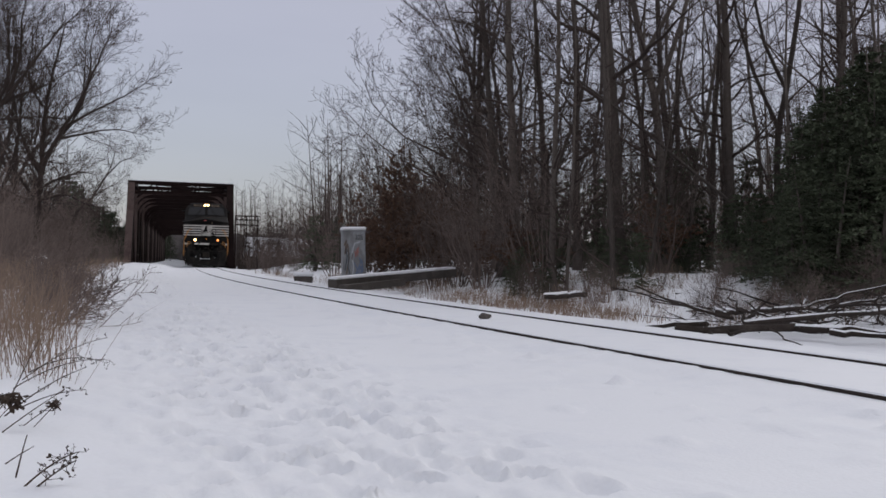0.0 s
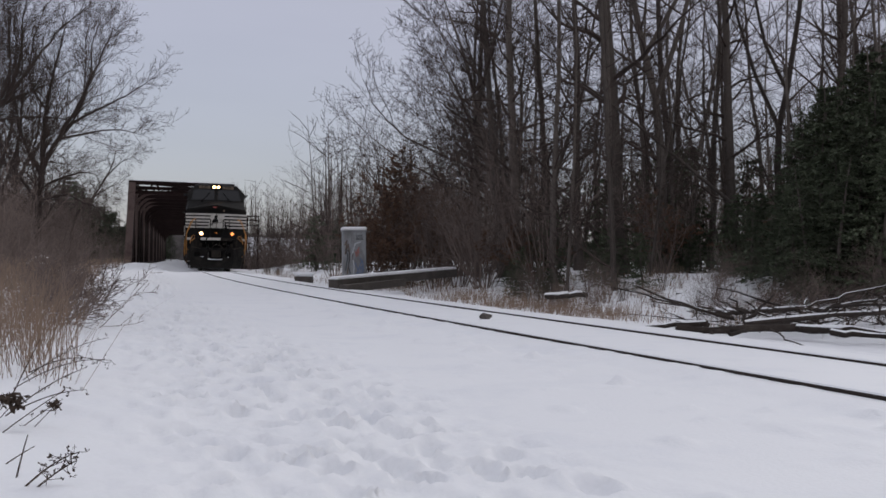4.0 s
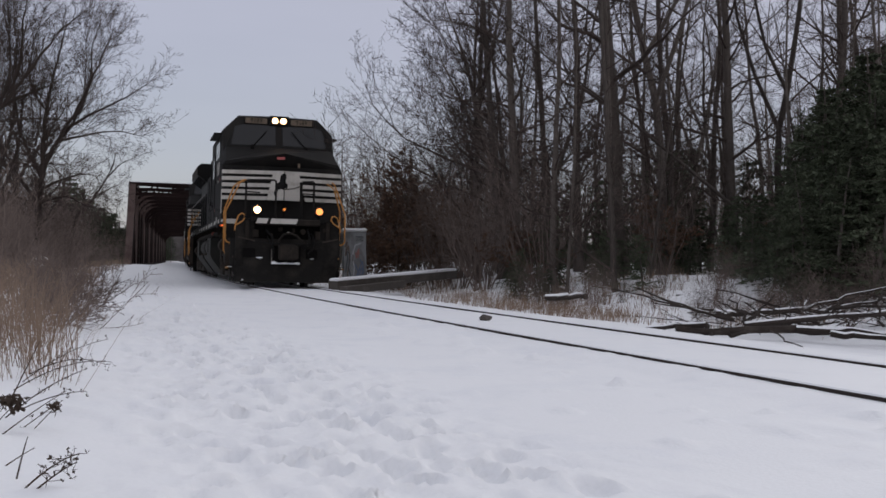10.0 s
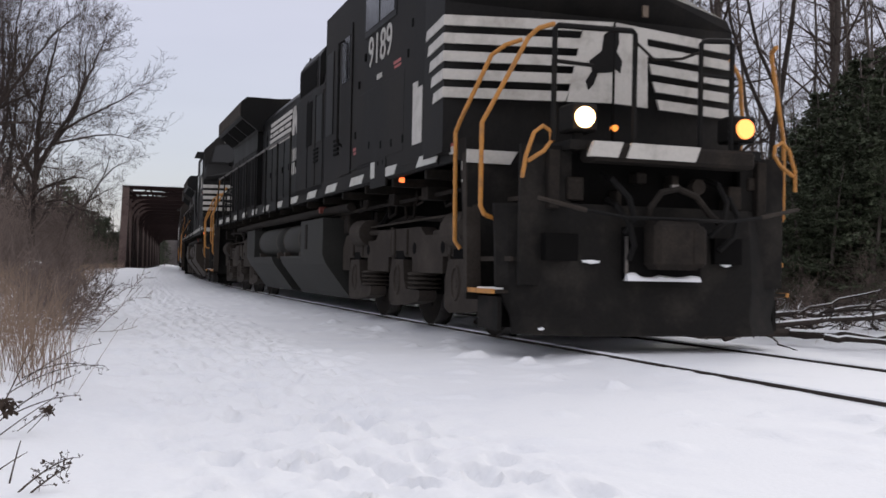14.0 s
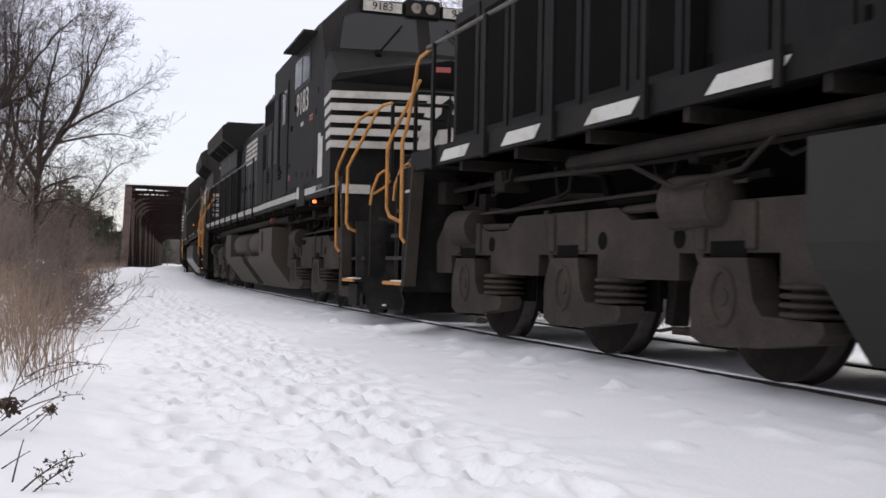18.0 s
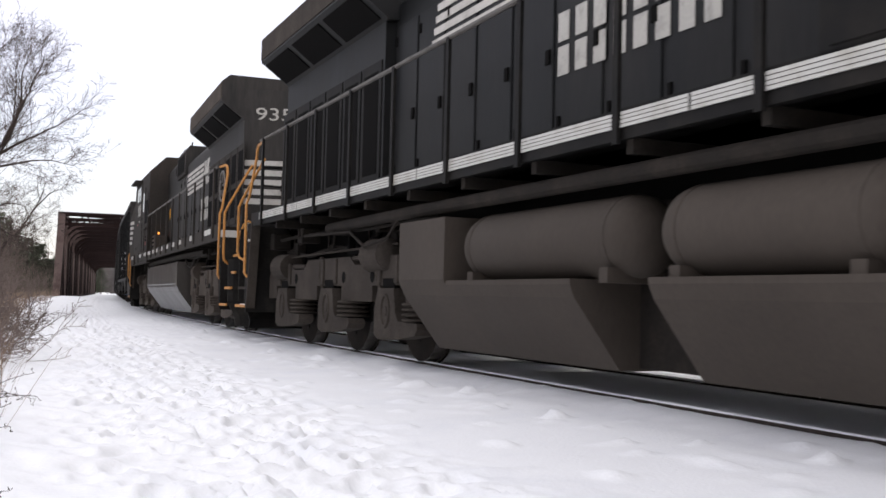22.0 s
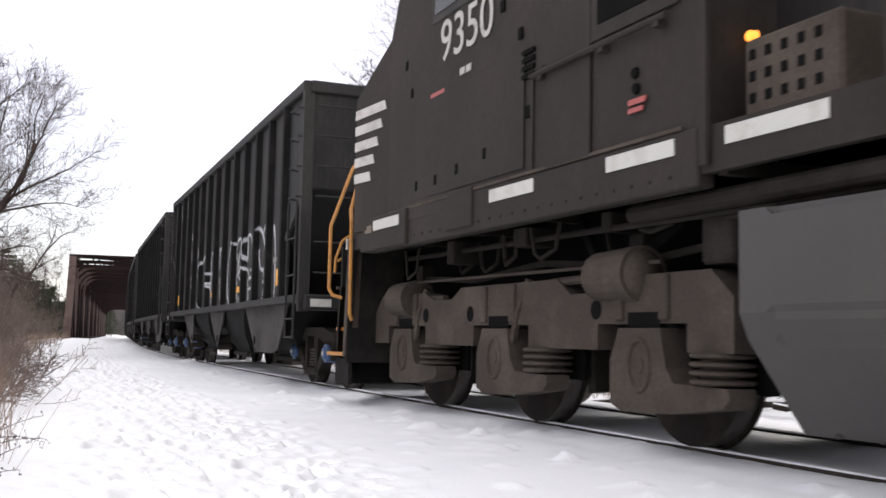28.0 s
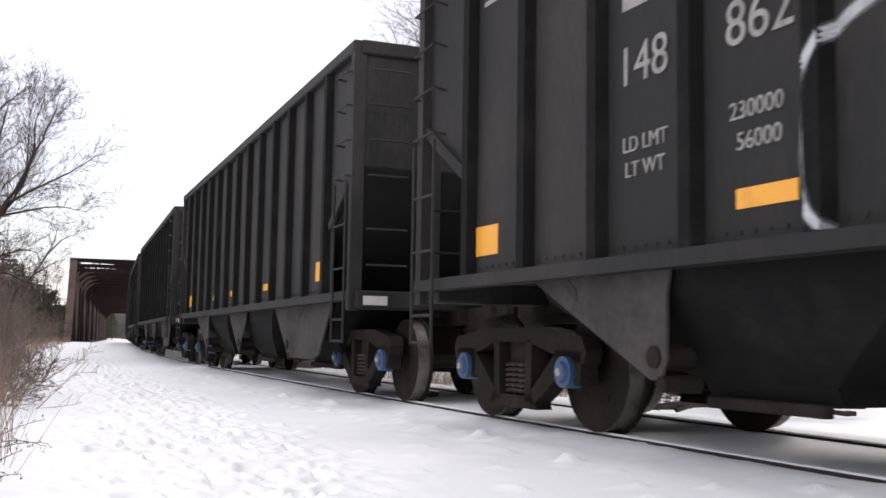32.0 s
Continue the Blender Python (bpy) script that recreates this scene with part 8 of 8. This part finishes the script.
# ---------------------------------------------------------------- things beside the track
def log_thing(name, a, b, r0, r1, seed, label, snow=True, mat=LOG, group="fallen logs"):
    r = random.Random(seed)
    a, b = Vector(a), Vector(b)
    pts = [a.lerp(b, k / 6) + Vector((r.gauss(0, 0.7), r.gauss(0, 0.7), r.gauss(0, 0.22))) * min(r0, 0.07) for k in range(7)]
    soup = Soup()
    r0, r1 = r0 * 0.40, r1 * 0.40
    rad = [(r0 + (r1 - r0) * i / 6) * r.uniform(0.8, 1.15) for i in range(7)]
    soup.tube(pts, rad, 8)
    i = len(soup.v)
    soup.f += [tuple(range(0, 8)), tuple(range(i - 8, i))]
    ob = empty(name, label, "log", group)
    o = new("stem", soup.mesh("stem", mat))
    o.parent = ob
    if snow:
        cap = Soup()
        cap.tube([p + Vector((0, 0, rad[k] * 0.62)) for k, p in enumerate(pts[:-1])], [rad[k] * (0.55 + 0.30 * r.random()) for k in range(6)], 7)
        c = new("snow_cap", cap.mesh("snow_cap", SNOW, True))
        c.parent = ob
        c["label"] = "snow lying along the log"
    return ob


for i, (a, da, b, db, r0, r1, sn) in enumerate((((1120, 580), 12.6, (1260, 572), 12.9, 0.07, 0.10, True), ((1190, 582), 12.5, (1440, 578), 12.6, 0.11, 0.13, False), ((1240, 592), 12.2, (1330, 586), 12.4, 0.09, 0.06, False), ((1400, 580), 12.5, (1640, 588), 12.0, 0.13, 0.10, True),
                                                ((1320, 572), 12.9, (1640, 546), 13.2, 0.09, 0.08, True), ((1340, 548), 13.9, (1500, 552), 13.8, 0.09, 0.07, True), ((1315, 574), 12.8, (1372, 522), 13.2, 0.05, 0.025, False), ((1455, 556), 13.2, (1515, 520), 13.6, 0.05, 0.03, False),
                                                ((1365, 585), 12.0, (1424, 617), 11.2, 0.03, 0.014, False), ((1470, 590), 12.0, (1620, 600), 11.6, 0.09, 0.08, True), ((1470, 545), 13.4, (1600, 520), 14.0, 0.05, 0.03, True), ((1272, 556), 14.2, (1312, 550), 14.4, 0.12, 0.10, True),
                                                ((975, 525), 19.5, (1035, 522), 19.8, 0.14, 0.14, True), ((1195, 522), 20, (1330, 512), 21, 0.07, 0.04, True), ((1280, 494), 22, (1312, 522), 20, 0.03, 0.015, True), ((1060, 520), 22, (1140, 525), 21, 0.04, 0.03, False))):
    log_thing("fallen_branch", eye_point(*a, da), eye_point(*b, db), r0, r1, 200 + i, "fallen dark branch in the brush pile" + (" with snow along it" if sn else ""), sn, group="brush pile")
for i in range(90):
    d = rng.uniform(12.2, 15.0)
    a = eye_point(rng.uniform(1180, 1640), rng.uniform(550, 590), d)
    b = a + Vector((rng.gauss(0, 0.5), rng.gauss(0, 0.5), rng.uniform(0.0, 0.45)))
    log_thing("brush_stick", a, b, 0.016, 0.007, 300 + i, "thin stick in the brush pile", False, group="brush pile")

# low brush closing the gaps beside the timbers
for i in range(8):
    put(bushes[rng.choice((0, 2))], spot(rng.uniform(842, 888), rng.uniform(31, 37), rng.gauss(0, 0.1), rng.uniform(0, 6.3), rng.uniform(0.28, 0.46)), USED)
# low brush and branches between the firs and the brush pile
for i in range(44):
    px = rng.uniform(1215, 1650)
    put(bushes[rng.choice((0, 2, 2))], spot(px, rng.uniform(13.6, 17.5), rng.gauss(0, 0.25), rng.uniform(0, 6.3), rng.uniform(0.13, 0.26) * (0.75 + 0.4 * (px - 1215) / 435)), USED)
for i in range(26):
    d = rng.uniform(12.6, 15.2)
    a = eye_point(rng.uniform(1240, 1640), rng.uniform(540, 582), d)
    b = a + Vector((rng.gauss(0, 0.9), rng.gauss(0, 0.5), rng.uniform(0.05, 0.5)))
    log_thing("fallen_branch", a, b, 0.05, 0.02, 500 + i, "thin fallen branch lying in the brush pile", i % 3 == 0, group="brush pile")

for px, py, d in ((58, 472, 27.0), (70, 462, 28.0), (78, 474, 26.5)):
    log_thing("snowy_log", eye_point(px - 16, py, d), eye_point(px + 14, py - 3, d + 0.4), 0.24, 0.20, 400 + px, "short log under a thick cap of snow by the path", True, group="snowy logs")
# squared timber under snow
tim = empty("squared_timber", "old grey squared timbers lying beside the track under snow", "timber")
ta, tb = eye_point(588, 503, 25.5), eye_point(800, 483, 29.5)
part("timber", beam(B(), ta, tb, 0.30, 0.22), TIMBER, tim)
part("timber", beam(B(), ta + Vector((0.3, -0.4, -0.10)), ta.lerp(tb, 0.55) + Vector((0, -0.4, -0.12)), 0.26, 0.18), TIMBER, tim)
sc = B()
beam(sc, ta + Vector((0, 0, 0.14)), tb + Vector((0, 0, 0.14)), 0.32, 0.08)
bmesh.ops.bevel(sc, geom=sc.edges[:], offset=0.028, segments=2, affect="EDGES")
part("snow_cap", sc, SNOW, tim, "thick snow on the timber")

# signal cabinet
cx, cy = -2.78, 32.0
cz = z_at(cx, cy)
cabinet = empty("signal_cabinet", "grey galvanised trackside cabinet with scrawled graffiti and a snow cap", "cabinet")
cabinet.matrix_basis = Matrix.Translation((cx, cy, cz)) @ Matrix.Rotation(-0.035, 4, "Y") @ Matrix.Rotation(0.16, 4, "Z") @ Matrix.Diagonal((0.97, 1.0, 1.12, 1.0))
part("body", box(B(), -0.37, 0.37, -0.34, 0.34, 0.12, 1.62, 0.015), CABINET, cabinet)
part("plinth", box(B(), -0.42, 0.42, -0.40, 0.40, -0.25, 0.12, 0.01), TIMBER, cabinet)
part("door", box(B(), -0.10, 0.345, -0.355, -0.338, 0.18, 1.56, 0.004), CABINET, cabinet)
part("door", box(B(), -0.345, -0.115, -0.355, -0.338, 0.18, 1.56, 0.004), CABINET, cabinet)
part("handle", box(B(), -0.08, -0.05, -0.38, -0.354, 0.8, 0.98, 0.004), STEEL, cabinet)
for k in range(5):
    part("vent_slit", box(B(), 0.05, 0.28, -0.358, -0.354, 1.36 + 0.03 * k, 1.372 + 0.03 * k), DEEP, cabinet)
cap = B()
box(cap, -0.40, 0.40, -0.37, 0.37, 1.62, 1.72, 0.04)
part("snow_cap", cap, SNOW, cabinet, "rounded snow cap")
part("roof_edge", box(B(), -0.40, 0.40, -0.37, 0.37, 1.59, 1.625, 0.004), CABINET, cabinet)
TAGS = [(material("red_scrawl", (0.26, 0.12, 0.11), 0.8, bump=0.0), [(0.02, 1.05), (0.05, 0.88), (0.09, 1.10), (0.10, 0.90), (0.14, 1.15), (0.06, 1.0), (0.16, 1.02)]),
        (material("blue_scrawl", (0.11, 0.14, 0.22), 0.8, bump=0.0), [(0.0, 0.72), (0.10, 0.52), (0.22, 0.62), (0.15, 0.45), (0.05, 0.40), (0.24, 0.80), (0.28, 0.5), (0.12, 0.30), (0.20, 0.26), (0.26, 0.70), (0.16, 0.86)]),
        (material("dark_scrawl", (0.05, 0.06, 0.07), 0.7, bump=0.0), [(-0.30, 0.5), (-0.22, 0.9), (-0.28, 1.1), (-0.16, 1.0), (-0.2, 0.6), (-0.14, 0.4)]),
        (material("brown_scrawl", (0.10, 0.075, 0.06), 0.8, bump=0.0), [(-0.32, 1.2), (-0.24, 1.35), (-0.30, 0.95), (-0.20, 1.25), (-0.16, 0.85), (-0.26, 0.35), (-0.18, 0.22)]),
        (material("pale_scrawl", (0.36, 0.38, 0.40), 0.8, bump=0.0), [(-0.06, 0.30), (-0.02, 0.62), (-0.08, 0.95), (0.02, 1.25), (0.20, 1.30)])]
for mat, line in TAGS:
    bm = B()
    for (a, b), (c, d) in zip(line, line[1:]):
        beam(bm, (a, -0.359, b), (c, -0.359, d), 0.006, 0.035)
    part("scrawl", bm, mat, cabinet, "sprayed scrawl")
# low concrete stub
stub = empty("concrete_stub", "low concrete block with a cushion of snow", "concrete block")
p = eye_point(537, 492, 36)
stub.matrix_basis = Matrix.Translation((p.x, p.y, z_at(p.x, p.y)))
part("block", box(B(), -0.30, 0.30, -0.25, 0.25, -0.3, 0.20, 0.03), TIMBER, stub)
part("snow_cap", box(B(), -0.34, 0.34, -0.28, 0.28, 0.20, 0.36, 0.06), SNOW, stub, "cushion of snow")
# a clod between the rails
clod = B()
bmesh.ops.create_icosphere(clod, subdivisions=2, radius=0.06)
rc = random.Random(3)
for v in clod.verts:
    v.co = Vector((v.co.x * 1.3, v.co.y, v.co.z * 0.8)) * rc.uniform(0.75, 1.2)
c_ob = thing("clod", clod, TIMBER, "small frozen clod between the rails", "clod")
p = eye_point(858, 570, 12.9)
c_ob.location = (p.x, p.y, z_at(p.x, p.y) + 0.03)
for i in range(14):
    put(bushes[rng.choice((0, 2))], spot(rng.uniform(432, 590), rng.uniform(56, 82), 0, rng.uniform(0, 6.3), rng.uniform(0.5, 0.72)), USED)
for i in range(16):
    put(rng.choice((bushes[1], bushes[3], bushes[0])), spot(rng.uniform(440, 600), rng.uniform(84, 112), 0, rng.uniform(0, 6.3), rng.uniform(0.7, 1.1)), USED)
# snowy barn roofs far beyond the bridge
barn = empty("far_barn", "distant low barn with a snow-covered roof beyond the trees", "barn")
q = eye_point(520, 440, 125)
barn.matrix_basis = Matrix.Translation((q.x, q.y, -1.9)) @ Matrix.Rotation(0.25, 4, "Z")
part("wall", box(B(), -5.5, 5.5, -3.5, 3.5, -3.0, 3.0), BRIDGE, barn)
rf = B()
prism(rf, [(-3.9, 2.9), (0, 5.0), (3.9, 2.9), (3.9, 3.1), (0, 5.25), (-3.9, 3.1)], -5.9, 5.9)
for v in rf.verts:
    v.co = Vector((v.co.y, v.co.x, v.co.z))
part("roof", rf, SNOW, barn, "snow-covered roof")

# ---------------------------------------------------------------- movement
LOCO_FRONTS = (0.35, 22.95, 45.15)
CAR_FRONT = 67.31


def train_front(t):
    """How far along the line the head of the train stands at t seconds."""
    return 75.144 - 5.1707 * t + 3.3148 * (t / 10) ** 2 - 0.4965 * (t / 10) ** 3


def car_pose(front, length, truck_u, turned=False):
    a = Vector(local(front + truck_u, 0, 0))
    b = Vector(local(front + length - truck_u, 0, 0))
    mid, d = (a + b) / 2, (a - b).normalized()
    return Matrix.Translation(mid) @ Matrix.Rotation(math.atan2(d.y, d.x) + (math.pi if turned else 0), 4, "Z")


def motions():
    cars = [(loco_a, LOCO_FRONTS[0], LOCO, TRUCK_U, False, LOCO_WHEEL), (loco_b, LOCO_FRONTS[1], LOCO, TRUCK_U, False, LOCO_WHEEL),
            (loco_c, LOCO_FRONTS[2], LOCO, TRUCK_U, True, LOCO_WHEEL)]
    cars += [(h, CAR_FRONT + i * CAR, CAR, CAR_TRUCK_U, False, CAR_WHEEL) for i, h in enumerate(hoppers)]
    times = [0.5 * i for i in range(65)]
    fine = [0.125 * i for i in range(257)]
    for ob, front, length, tu, turned, radius in cars:
        walk(ob, [(t, car_pose(train_front(t) + front, length, tu, turned)) for t in times])
        for w in [o for o in ob.children if o.name.startswith("wheelset")]:
            home, sgn = w.location.copy(), -1 if turned else 1
            walk(w, [(t, Matrix.Translation(home) @ Matrix.Rotation(sgn * (train_front(0) - train_front(t)) / radius, 4, "Y")) for t in fine])


motions()
